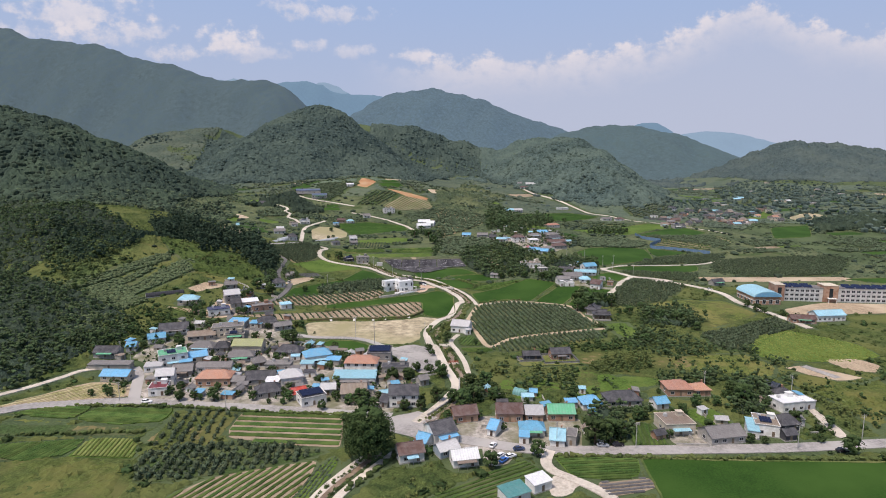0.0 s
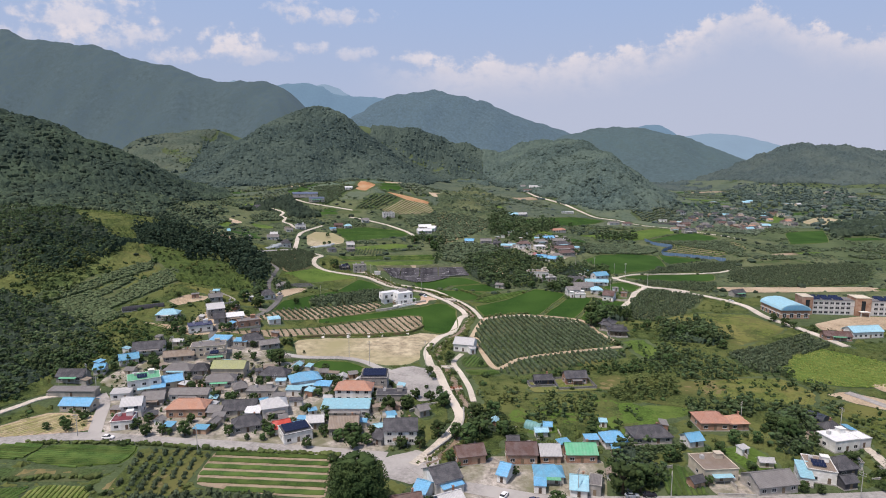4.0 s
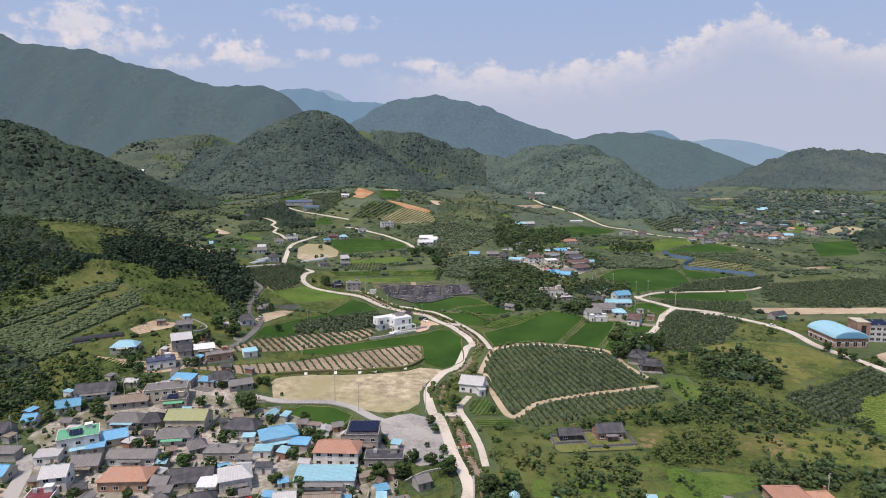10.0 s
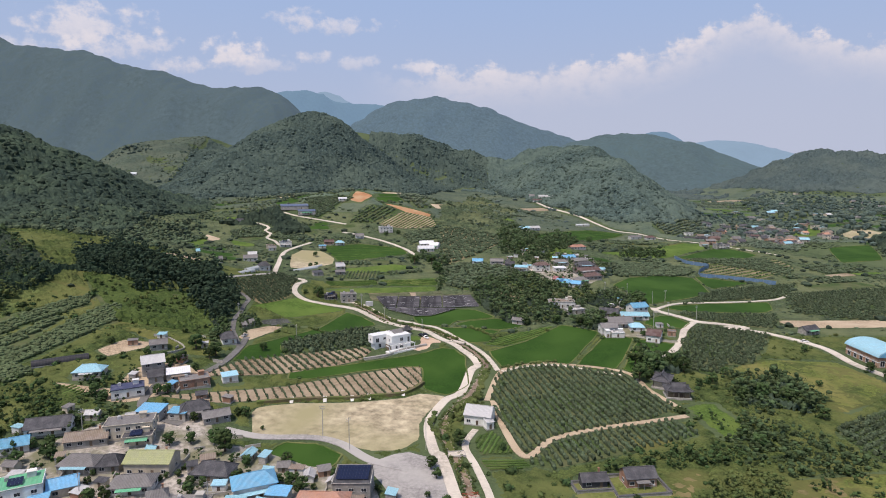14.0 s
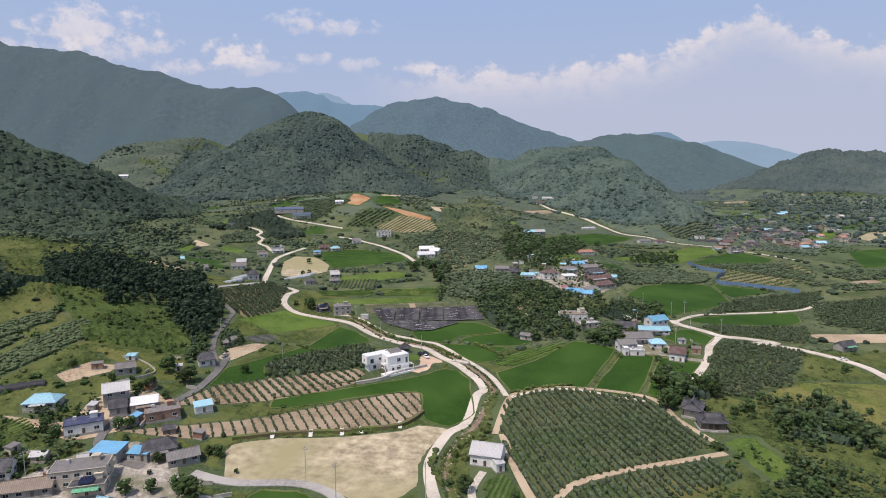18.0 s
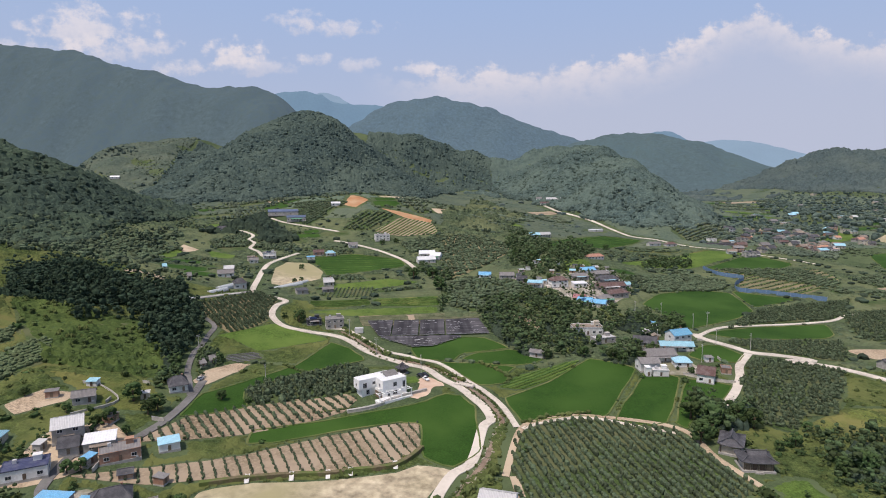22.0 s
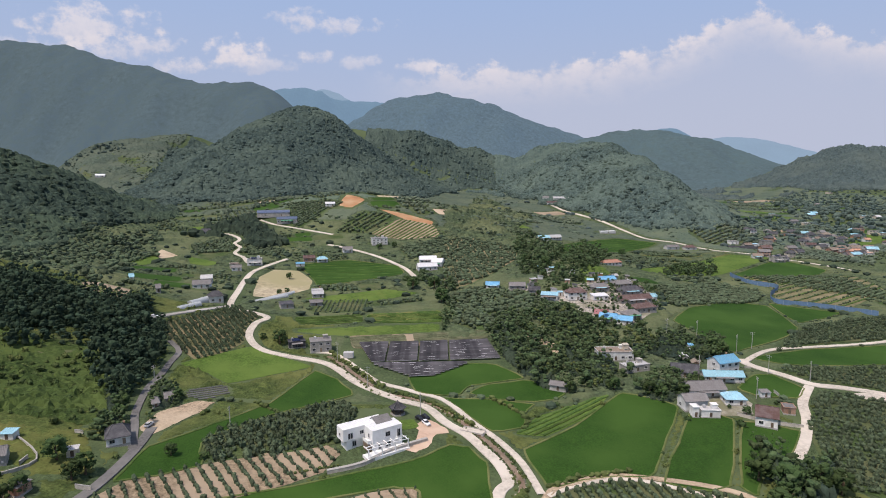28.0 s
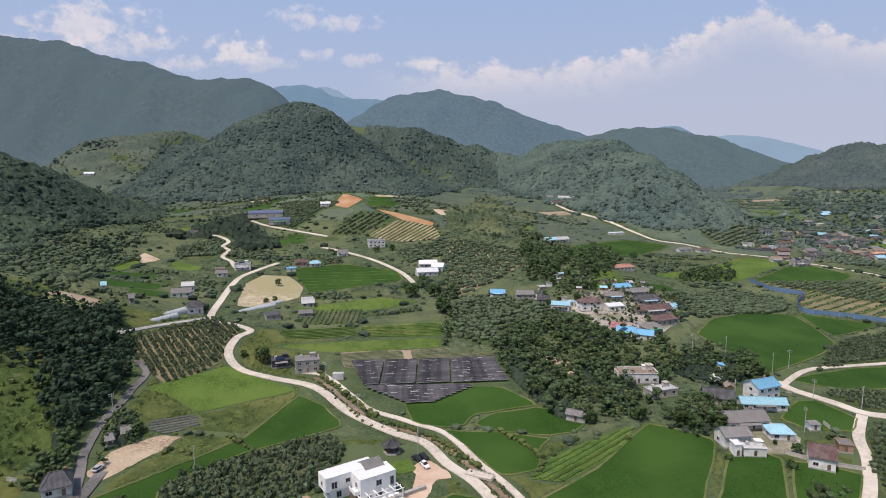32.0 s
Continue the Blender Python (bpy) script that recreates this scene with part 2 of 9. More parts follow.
def ground_height(x, y):
    x, y = np.asarray(x, float), np.asarray(y, float)
    rough = np.sin(x / 37 + 1.3) * np.sin(y / 43) + 0.6 * np.sin(x / 17 + y / 23) * np.sin(y / 19 - x / 31)
    wild = hills(x, y)
    folds = np.sin(x / 24 + 0.9 * np.sin(y / 52)) * np.sin(y / 47 + 0.8) + 0.5 * np.sin(x / 11 - y / 26)
    return valley(x, y) + wild + np.minimum(wild, 40) * 0.05 * rough + np.clip(wild - 10, 0, 100) * np.clip(1 - wild / 185, 0, 1) * 0.13 * folds

# ---- ground ----
def mesh_object(name, verts, faces, material, parent=None):
    me = bpy.data.meshes.new(name)
    me.from_pydata(verts, [], faces)
    me.materials.append(material)
    me.update()
    ob = new(name, me)
    ob.parent = parent
    return ob


def graded(lo, hi, a, b, fine, grow=1.035, most=50.0):
    """Coordinates from lo to hi: fine steps between a and b, growing outside."""
    mid = list(np.arange(a, b + fine, fine))
    up, s = [mid[-1]], fine
    while up[-1] < hi:
        s = min(s * grow, most)
        up.append(up[-1] + s)
    down, s = [mid[0]], fine
    while down[-1] > lo:
        s = min(s * grow, most)
        down.append(down[-1] - s)
    return np.array(down[:0:-1] + mid + up[1:])


def grid_sheet(name, xs, ys, height, material, smooth=True):
    gx, gy = np.meshgrid(xs, ys)
    gz = height(gx, gy)
    co = np.stack([gx.ravel(), gy.ravel(), gz.ravel()], 1)
    n, k = len(xs), np.arange(len(xs) * (len(ys) - 1))
    k = k[(k + 1) % n != 0]
    quads = np.stack([k, k + 1, k + n + 1, k + n], 1)
    me = bpy.data.meshes.new(name)
    me.vertices.add(len(co))
    me.vertices.foreach_set("co", co.ravel())
    me.loops.add(quads.size)
    me.loops.foreach_set("vertex_index", quads.ravel())
    me.polygons.add(len(quads))
    me.polygons.foreach_set("loop_start", np.arange(0, quads.size, 4))
    me.update(calc_edges=True)
    me.polygons.foreach_set("use_smooth", np.full(len(quads), smooth))
    me.materials.append(material)
    return new(name, me)


ground = tagged(grid_sheet("ground", graded(-4500, 4500, -340, 430, 6.0), graded(-900, 4900, 120, 900, 6.0), ground_height, M["ground"]),
                "uneven grassy valley floor rising into wooded hills", "ground", kind="structure")


def fractal(x, y, seed, size):
    z, a = 0, 1.0
    for k in range(5):
        f = 2 ** k / size
        t = seed * 1.7 + k * 2.3
        z = z + a * np.sin(x * f + t + 1.3 * np.sin(y * f * 0.7 + t)) * np.sin(y * f * 1.1 - t + 1.1 * np.sin(x * f * 0.6 - t))
        a *= 0.52
    return z


def mountain(label, bumps, seed, material, rough=0.06, nx=220, ny=150):
    """A far mountain as a sheet of its own; it sinks below the ground at its edge."""
    x0, x1 = min(b[0] - 2.2 * b[3] for b in bumps), max(b[0] + 2.2 * b[3] for b in bumps)
    y0, y1 = min(b[1] - 2.0 * b[4] for b in bumps), max(b[1] + 1.2 * b[4] for b in bumps)

    def height(x, y):
        z = sum(bump(x, y, *b) for b in bumps)
        folds = np.sin(x / 62 + 1.4 * np.sin(y / 150 + seed) + seed) + 0.6 * np.sin(x / 27 - y / 75 + 2 * seed) + 0.35 * np.sin(x / 13 + y / 31)
        flank = sum(bump(x, y, *b) * (1 - step(b[1] - 0.75 * b[4], b[1] - 0.25 * b[4], y)) for b in bumps)
        z = z + np.minimum(flank, 130) * 0.09 * folds
        return z * (1 + rough * fractal(x, y, seed, 150.0) + rough * 0.5 * fractal(y, x, seed + 5, 33.0)) - 12 + valley(np.clip(x, -600, 900), np.clip(y, 0, 1500)) * 0.6
    return tagged(grid_sheet("backdrop_mountain", np.linspace(x0, x1, nx), np.linspace(y0, y1, ny), height, material),
                  label, "mountain", kind="structure")


# blue haze over the mountains, put in as a glow of their surface
def far_mat(name, a, b, haze_glow, lo=0.62, hi=1.34):
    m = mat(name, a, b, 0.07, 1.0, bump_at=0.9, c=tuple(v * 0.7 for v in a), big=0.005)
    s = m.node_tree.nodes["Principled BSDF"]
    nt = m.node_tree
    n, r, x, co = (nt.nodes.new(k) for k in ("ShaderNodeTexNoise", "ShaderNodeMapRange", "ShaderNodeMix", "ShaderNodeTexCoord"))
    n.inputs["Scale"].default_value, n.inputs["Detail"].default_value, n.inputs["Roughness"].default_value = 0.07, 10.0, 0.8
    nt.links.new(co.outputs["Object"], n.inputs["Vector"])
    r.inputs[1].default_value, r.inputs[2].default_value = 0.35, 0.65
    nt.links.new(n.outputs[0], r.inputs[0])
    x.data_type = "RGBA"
    x.inputs[6].default_value, x.inputs[7].default_value = (*(v * lo for v in haze_glow), 1), (*(v * hi for v in haze_glow), 1)
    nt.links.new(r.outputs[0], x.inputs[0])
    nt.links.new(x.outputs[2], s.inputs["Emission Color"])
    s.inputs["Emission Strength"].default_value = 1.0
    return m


# haze by emission: the farther the mountain, the brighter and bluer its glow
F1 = far_mat("hazy_wooded_slope", (0.046, 0.066, 0.054), (0.016, 0.026, 0.026), (0.059, 0.084, 0.116))
F2B = far_mat("hazy_wooded_hill", (0.042, 0.06, 0.048), (0.022, 0.036, 0.03), (0.066, 0.098, 0.128))
F2 = far_mat("hazy_farther_slope", (0.034, 0.05, 0.042), (0.02, 0.032, 0.03), (0.088, 0.132, 0.186))
F3 = far_mat("hazy_distant_mountain", (0.02, 0.034, 0.034), (0.016, 0.028, 0.03), (0.16, 0.25, 0.36), 0.9, 1.06)
F4 = far_mat("haze_paled_mountain", (0.02, 0.035, 0.035), (0.018, 0.03, 0.034), (0.25, 0.34, 0.46), 0.95, 1.03)
RIDGE = (287, 287, 286, 275, 253, 252, 244, 201, 207, 166, 161, 177, 151)
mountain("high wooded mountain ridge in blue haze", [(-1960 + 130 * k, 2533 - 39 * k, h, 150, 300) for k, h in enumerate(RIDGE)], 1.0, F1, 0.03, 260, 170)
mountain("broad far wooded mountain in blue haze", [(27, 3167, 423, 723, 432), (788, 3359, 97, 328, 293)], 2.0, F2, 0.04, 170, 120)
mountain("pointed mountain far away, paled by blue haze", [(-984, 4020, 518, 551, 248), (-310, 4270, 432, 453, 344)], 3.0, F3, 0.03, 90, 60)
mountain("mountain behind the ridge, paled by blue haze", [(-1500, 4500, 600, 500, 250), (-700, 4550, 540, 500, 250)], 4.0, F4, 0.03, 90, 60)
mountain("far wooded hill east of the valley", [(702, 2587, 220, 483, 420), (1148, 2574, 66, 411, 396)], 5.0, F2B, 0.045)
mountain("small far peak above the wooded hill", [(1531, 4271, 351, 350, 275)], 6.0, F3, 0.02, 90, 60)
mountain("far hills beyond the valley, paled by haze", [(2122, 4590, 302, 826, 633)], 7.0, F4, 0.02, 90, 60)

# ---- woods ----
def crown_template(seed, squash=0.85, cut=-0.45, sub=1):
    bm = bmesh.new()
    bmesh.ops.create_icosphere(bm, subdivisions=sub, radius=1.0)
    rnd = random.Random(seed)
    for v in bm.verts:
        k = 1 + rnd.uniform(-0.28, 0.22)
        v.co = Vector((v.co.x * k, v.co.y * k, v.co.z * squash * k))
    bmesh.ops.delete(bm, geom=[f for f in bm.faces if f.calc_center_median().z < cut], context="FACES")
    bmesh.ops.delete(bm, geom=[v for v in bm.verts if not v.link_faces], context="VERTS")
    bm.verts.index_update()
    tv = np.array([v.co for v in bm.verts])
    tf = np.array([[v.index for v in f.verts] for f in bm.faces])
    bm.free()
    return tv, tf


def clump_template(seed, tall=1.0, flakes=22):
    """A ragged bush: a faceted core wrapped in loose sprays of leaves."""
    rs = np.random.RandomState(seed)
    bm = bmesh.new()
    bmesh.ops.create_icosphere(bm, subdivisions=1, radius=0.66)
    bm.verts.index_update()
    v = np.array([q.co for q in bm.verts]) * rs.uniform(0.75, 1.25, (len(bm.verts), 1)) * np.array([1, 1, tall])
    tri = [[q.index for q in g.verts] for g in bm.faces if g.calc_center_median().z > -0.25]
    bm.free()
    vs, n = [v], len(v)
    for k in range(flakes):
        a, h = rs.uniform(0, 6.283), rs.uniform(-0.35, 0.95)
        r = math.sqrt(max(0.04, 1 - h * h)) * rs.uniform(0.55, 0.95)
        c = np.array([r * math.cos(a), r * math.sin(a), h * 0.85 * tall])
        e1, e2 = rs.normal(0, 1, 3), rs.normal(0, 1, 3)
        e1, e2 = e1 / np.linalg.norm(e1) * rs.uniform(0.2, 0.36), e2 / np.linalg.norm(e2) * rs.uniform(0.16, 0.3)
        vs.append(np.array([c - e1, c + e2, c + e1, c - e2]))
        tri += [[n, n + 1, n + 2], [n, n + 2, n + 3]]
        n += 4
    return np.concatenate(vs), np.array(tri)


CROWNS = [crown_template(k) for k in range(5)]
SOFT = [crown_template(k + 11, 0.9, -0.2) for k in range(6)]
CLUMPS = [clump_template(k + 70) for k in range(6)]


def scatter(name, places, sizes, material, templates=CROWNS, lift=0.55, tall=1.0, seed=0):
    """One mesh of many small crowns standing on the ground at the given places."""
    rs = np.random.RandomState(seed)
    vs, fs, at = [], [], 0
    kind = rs.randint(0, len(templates), len(places))
    for k, (tv, tf) in enumerate(templates):
        p, s = places[kind == k], sizes[kind == k]
        if not len(p):
            continue
        a = rs.uniform(0, 6.283, len(p))
        w = rs.uniform(0.85, 1.2, (len(p), 3)) * s[:, None]
        w[:, 2] *= tall
        x = tv[None, :, 0] * w[:, 0:1]
        y = tv[None, :, 1] * w[:, 1:2]
        z = tv[None, :, 2] * w[:, 2:3]
        c, sn = np.cos(a)[:, None], np.sin(a)[:, None]
        g = ground_height(p[:, 0], p[:, 1])
        v = np.stack([x * c - y * sn + p[:, 0:1], x * sn + y * c + p[:, 1:2], z + (g + lift * w[:, 2])[:, None]], 2).reshape(-1, 3)
        f = (tf[None] + (np.arange(len(p)) * len(tv))[:, None, None]).reshape(-1, 3) + at
        at += len(v)
        vs.append(v)
        fs.append(f)
    v, f = np.concatenate(vs), np.concatenate(fs)
    me = bpy.data.meshes.new(name)
    me.vertices.add(len(v))
    me.vertices.foreach_set("co", v.ravel())
    me.loops.add(f.size)
    me.loops.foreach_set("vertex_index", f.ravel())
    me.polygons.add(len(f))
    me.polygons.foreach_set("loop_start", np.arange(0, f.size, 3))
    me.update(calc_edges=True)
    me.shade_flat()
    me.materials.append(material)
    return new(name, me)


def woods(label, x0, x1, y0, y1, gap, size, keep, seed, material="forest", templates=CROWNS):
    rs = np.random.RandomState(seed)
    gx, gy = np.meshgrid(np.arange(x0, x1, gap), np.arange(y0, y1, gap))
    p = np.stack([gx.ravel(), gy.ravel()], 1) + rs.uniform(-0.45, 0.45, (gx.size, 2)) * gap
    p = p[keep(p[:, 0], p[:, 1])]
    s = rs.uniform(0.45, 1.45, len(p)) * size
    return tagged(scatter("woodland", p, s, M[material], templates, seed=seed), label, "woods", kind="stuff")


def canopy(label, x0, x1, y0, y1, step_, gap, tall, keep, seed, material, lush=None, name="woodland_canopy", category="woods", skirt=9.0):
    """A closed canopy seen from afar: rounded crowns of uneven height, ragged with leaves."""
    rs = np.random.RandomState(seed)
    gx, gy = np.meshgrid(np.arange(x0, x1, step_), np.arange(y0, y1, step_))
    gx = gx + rs.uniform(-0.38, 0.38, gx.shape) * step_
    gy = gy + rs.uniform(-0.38, 0.38, gy.shape) * step_
    on = keep(gx, gy)
    nx, ny = int((x1 - x0) / gap) + 4, int((y1 - y0) / gap) + 4
    cx, cy = rs.uniform(0.05, 0.95, (nx, ny)), rs.uniform(0.05, 0.95, (nx, ny))
    ch, cr = rs.uniform(0.3, 1.25, (nx, ny)) * tall, rs.uniform(0.5, 0.95, (nx, ny)) * gap
    iu, iv = ((gx - x0) / gap).astype(int) + 1, ((gy - y0) / gap).astype(int) + 1
    top = np.full(gx.shape, tall * 0.12)
    for a in (-1, 0, 1):
        for b in (-1, 0, 1):
            i, j = np.clip(iu + a, 0, nx - 1), np.clip(iv + b, 0, ny - 1)
            d = np.hypot((i - 1 + cx[i, j]) * gap + x0 - gx, (j - 1 + cy[i, j]) * gap + y0 - gy) / cr[i, j]
            top = np.maximum(top, ch[i, j] * np.sqrt(np.maximum(1 - d * d, 0)) ** 0.8)
    top = top + rs.normal(0, 0.14, gx.shape) * tall
    core = np.zeros(on.shape, bool)
    core[1:-1, 1:-1] = on[1:-1, 1:-1] & on[:-2, 1:-1] & on[2:, 1:-1] & on[1:-1, :-2] & on[1:-1, 2:]
    full = np.zeros(on.shape, bool)
    full[1:-1, 1:-1] = core[1:-1, 1:-1] & core[:-2, 1:-1] & core[2:, 1:-1] & core[1:-1, :-2] & core[1:-1, 2:]
    if lush is not None:
        top = top * lush(gx, gy)
    gz = ground_height(gx, gy) + np.where(full, top, np.where(core, top * 0.55, -skirt))
    n = gx.shape[1]
    k = np.arange(gx.size).reshape(gx.shape)[:-1, :-1]
    k = k[on[:-1, :-1] & on[1:, :-1] & on[:-1, 1:] & on[1:, 1:]]
    flip = rs.uniform(0, 1, len(k)) < 0.5
    t1 = np.where(flip[:, None], np.stack([k, k + 1, k + n + 1], 1), np.stack([k, k + 1, k + n], 1))
    t2 = np.where(flip[:, None], np.stack([k, k + n + 1, k + n], 1), np.stack([k + 1, k + n + 1, k + n], 1))
    f = np.concatenate([t1, t2])
    used, f = np.unique(f, return_inverse=True)
    f = f.reshape(-1, 3)
    v = np.stack([gx.ravel(), gy.ravel(), gz.ravel()], 1)[used]
    me = bpy.data.meshes.new(name)
    me.vertices.add(len(v))
    me.vertices.foreach_set("co", v.ravel())
    me.loops.add(f.size)
    me.loops.foreach_set("vertex_index", f.ravel())
    me.polygons.add(len(f))
    me.polygons.foreach_set("loop_start", np.arange(0, f.size, 3))
    me.update(calc_edges=True)
    me.shade_flat()
    me.materials.append(M[material])
    return tagged(new(name, me), label, category, kind="stuff")


def west_wood(x, y):
    return (west_hill(x, y) > np.where(x > -430, 13, 24) + 6 * np.sin(x / 30) * np.sin(y / 40)) & (x > -0.82 * y - 20) & (x < -150)


def middle_wood(x, y):
    return ((hills(x, y) - terraces(x, y) > 15 + 5 * np.sin(x / 33) * np.sin(y / 41)) & (x > -480 - 0.12 * (y - 1200)) & (y < 1680) & (west_hill(x, y) < 14)
            & (bump(x, y, 345, 1550, 128, 158, 300, 0, 2.5) + bump(x, y, 335, 1165, 56, 84, 130, 0, 2.4) < 16) & (x < 200))


def round_wood(x, y):
    return (bump(x, y, 345, 1550, 128, 158, 300, 0, 2.5) + bump(x, y, 335, 1165, 56, 84, 130, 0, 2.4) > 13 + 3 * np.sin(x / 21) * np.sin(y / 17)) & (y < 1660)


def east_wood(x, y):
    return bump(x, y, 1161, 1950, 106, 205, 284) + bump(x, y, 1449, 2010, 93, 217, 297) > 20 + 8 * np.sin(x / 50) * np.sin(y / 60)


canopy("dense dark green woods covering the west hill", -800, -150, 560, 1000, 2.2, 8.0, 4.6, west_wood, 1, "forest")
canopy("dense green woods covering the middle hill", -620, 210, 940, 1690, 2.5, 9.0, 5.2, lambda x, y: middle_wood(x, y) & ((y < 1530) | (x > -160)), 2, "hazed_forest")
canopy("dense green woods covering the round hill", 110, 640, 960, 1675, 2.5, 9.0, 5.2, round_wood, 3, "hazed_forest")
canopy("wooded east hill across the valley", 800, 1750, 1600, 2060, 4.2, 11.0, 8.0, east_wood, 5, "hazed_far_forest")
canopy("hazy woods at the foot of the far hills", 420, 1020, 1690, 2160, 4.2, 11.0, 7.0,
       lambda x, y: (fractal(x, y, 9.0, 120.0) > -0.35) & (np.abs(x - 0.46 * y + 40 * np.sin(y / 60)) > 30) & ~round_wood(x, y) & ~east_wood(x, y), 15, "hazed_far_forest")
woods("rounded crowns of the west hill woods", -800, -180, 560, 900, 5.6, 2.7, west_wood, 11, "forest", SOFT)
woods("rounded crowns of the middle hill woods", -620, 210, 940, 1480, 6.2, 2.9, middle_wood, 12, "hazed_forest", SOFT)
woods("rounded crowns of the round hill woods", 110, 620, 1000, 1560, 6.2, 2.9, round_wood, 13, "hazed_forest", SOFT)
canopy("green woods in the gap between the hills", 60, 560, 1380, 1880, 4.0, 10.0, 6.0, lambda x, y: (hills(x, y) > 9) & ~middle_wood(x, y) & ~round_wood(x, y), 17, "hazed_forest")
woods("rounded crowns along the hill's east shoulder", -120, 210, 1480, 1660, 8.0, 3.2, middle_wood, 14, "hazed_forest", SOFT)
canopy("low scrub and orchards on the terraced slopes", -800, -380, 1130, 1680, 3.2, 6.5, 2.2, lambda x, y: (hills(x, y) > 4) & ~middle_wood(x, y) & ~west_wood(x, y), 16, "hazed_terrace_scrub",
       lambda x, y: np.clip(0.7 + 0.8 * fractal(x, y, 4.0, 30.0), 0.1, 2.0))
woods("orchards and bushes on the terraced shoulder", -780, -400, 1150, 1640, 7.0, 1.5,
      lambda x, y: (terraces(x, y) > 12) & (np.sin(x / 23 + np.sin(y / 31)) * np.sin(y / 29) > -0.25) & ~middle_wood(x, y), 6, "hazed_orchard")
woods("dark trees along the terraced shoulder", -780, -400, 1150, 1660, 13.0, 4.2,
      lambda x, y: (terraces(x, y) > 10) & (np.sin(x / 41 + 1) * np.sin(y / 37 + np.sin(x / 29)) > 0.5) & ~middle_wood(x, y), 7, "hazed_forest", CLUMPS)

# ---- roads, fields, plantings ----
M.update({
    "orchard_floor": mat("orchard_floor", (0.15, 0.145, 0.08), (0.1, 0.105, 0.05), 0.4, 0.95, bump_at=0.5, c=(0.22, 0.185, 0.11), big=0.05),
    "tilled": mat("tilled_earth", (0.27, 0.215, 0.15), (0.19, 0.15, 0.1), 0.5, 0.95, bump_at=0.5, c=(0.31, 0.25, 0.18), big=0.04, detail=0.9),
    "lane": mat("dark_lane_asphalt", (0.14, 0.138, 0.135), (0.105, 0.103, 0.1), 0.3, 0.9, c=(0.17, 0.166, 0.16), big=0.05, detail=0.9),
    "paving": mat("pink_paving", (0.5, 0.36, 0.27), (0.42, 0.3, 0.22), 0.8, 0.9, c=(0.54, 0.42, 0.32), big=0.1),
    "bund": mat("grass_bank", (0.09, 0.13, 0.036), (0.055, 0.085, 0.025), 0.5, 0.95, c=(0.14, 0.15, 0.06), big=0.06),
    "pine_far": mat("pine_wood_canopy", (0.032, 0.052, 0.032), (0.018, 0.033, 0.021), 0.3, 0.95, detail=0.8),
    "pine": mat("pine_needles", (0.022, 0.042, 0.022), (0.013, 0.028, 0.014), 0.6, 0.95, island=0.3),
    "wild": mat("shrub_leaves", (0.08, 0.108, 0.038), (0.043, 0.064, 0.024), 0.5, 0.95, c=(0.106, 0.126, 0.043), big=0.04, island=0.2),
})


def curve_through(pts, closed=False, n=6):
    """A smooth line through the points."""
    p = [np.array(q, float) for q in pts]
    k = len(p)
    out = []
    for i in range(k if closed else k - 1):
        if closed:
            a, b, c, d = p[i - 1], p[i], p[(i + 1) % k], p[(i + 2) % k]
        else:
            a, b, c, d = p[max(i - 1, 0)], p[i], p[i + 1], p[min(i + 2, k - 1)]
        for s in range(n):
            t = s / n
            out.append(0.5 * (2 * b + (c - a) * t + (2 * a - 5 * b + 4 * c - d) * t * t + (3 * b - a - 3 * c + d) * t ** 3))
    if not closed:
        out.append(p[-1])
    return np.array(out)


def outline(pts):
    """A plot's outline: nearly straight sides with small rounded corners and a slight wobble."""
    p = np.array(pts, float)
    for cut in (0.09, 0.25):
        a, b = p, np.roll(p, -1, 0)
        p = np.stack([a * (1 - cut) + b * cut, a * cut + b * (1 - cut)], 1).reshape(-1, 2)
    out = []
    for a, b in zip(p, np.roll(p, -1, 0)):
        n = max(1, int(np.linalg.norm(b - a) / 9))
        for k in range(n):
            q = a + (b - a) * k / n
            out.append(q + 0.35 * np.array([math.sin(q[0] * 0.7 + q[1]), math.sin(q[1] * 0.8 - q[0])]))
    return np.array(out)


def inside(poly, x, y):
    x, y = np.asarray(x, float), np.asarray(y, float)
    hit_ = np.zeros(x.shape, bool)
    for (x0, y0), (x1, y1) in zip(poly, np.roll(poly, -1, 0)):
        c = (y0 > y) != (y1 > y)
        hit_ ^= c & (x < (x1 - x0) * (y - y0) / (y1 - y0 + 1e-12) + x0)
    return hit_


def ribbon(name, line, width, lift, material, parent=None, thick=0.25, crown=0.0):
    """A strip of that width laid over the ground, with sides that go down into it."""
    line = np.asarray(line, float)
    t = np.gradient(line, axis=0)
    t /= np.linalg.norm(t, axis=1)[:, None] + 1e-9
    nrm = np.stack([-t[:, 1], t[:, 0]], 1)
    cols = []
    mid = ground_height(line[:, 0], line[:, 1])
    for off, dz in ((-0.5, -thick), (-0.5, lift), (0.0, lift + crown), (0.5, lift), (0.5, -thick)):
        q = line + nrm * off * width
        g = ground_height(q[:, 0], q[:, 1])
        cols.append(np.column_stack([q, np.maximum(g, 0.5 * (g + mid)) + dz]))
    v = np.stack(cols, 1).reshape(-1, 3)
    f = []
    for i in range(len(line) - 1):
        for k in range(4):
            a = i * 5 + k
            f.append((a, a + 5, a + 6, a + 1))
    return mesh_object(name, v.tolist(), f, material, parent)


ROADS = 0
TAKEN = []          # outlines of fields, and road lines with half widths
LANES = []


def road(name, label, material, width, pts):
    global ROADS
    ROADS += 1
    line = curve_through(pts, n=8)
    LANES.append((line, width / 2 + 1.6))
    ob = ribbon(name, line, width, 0.26 + 0.011 * (ROADS % 9), M[material])
    return tagged(ob, label, "road", kind="structure")


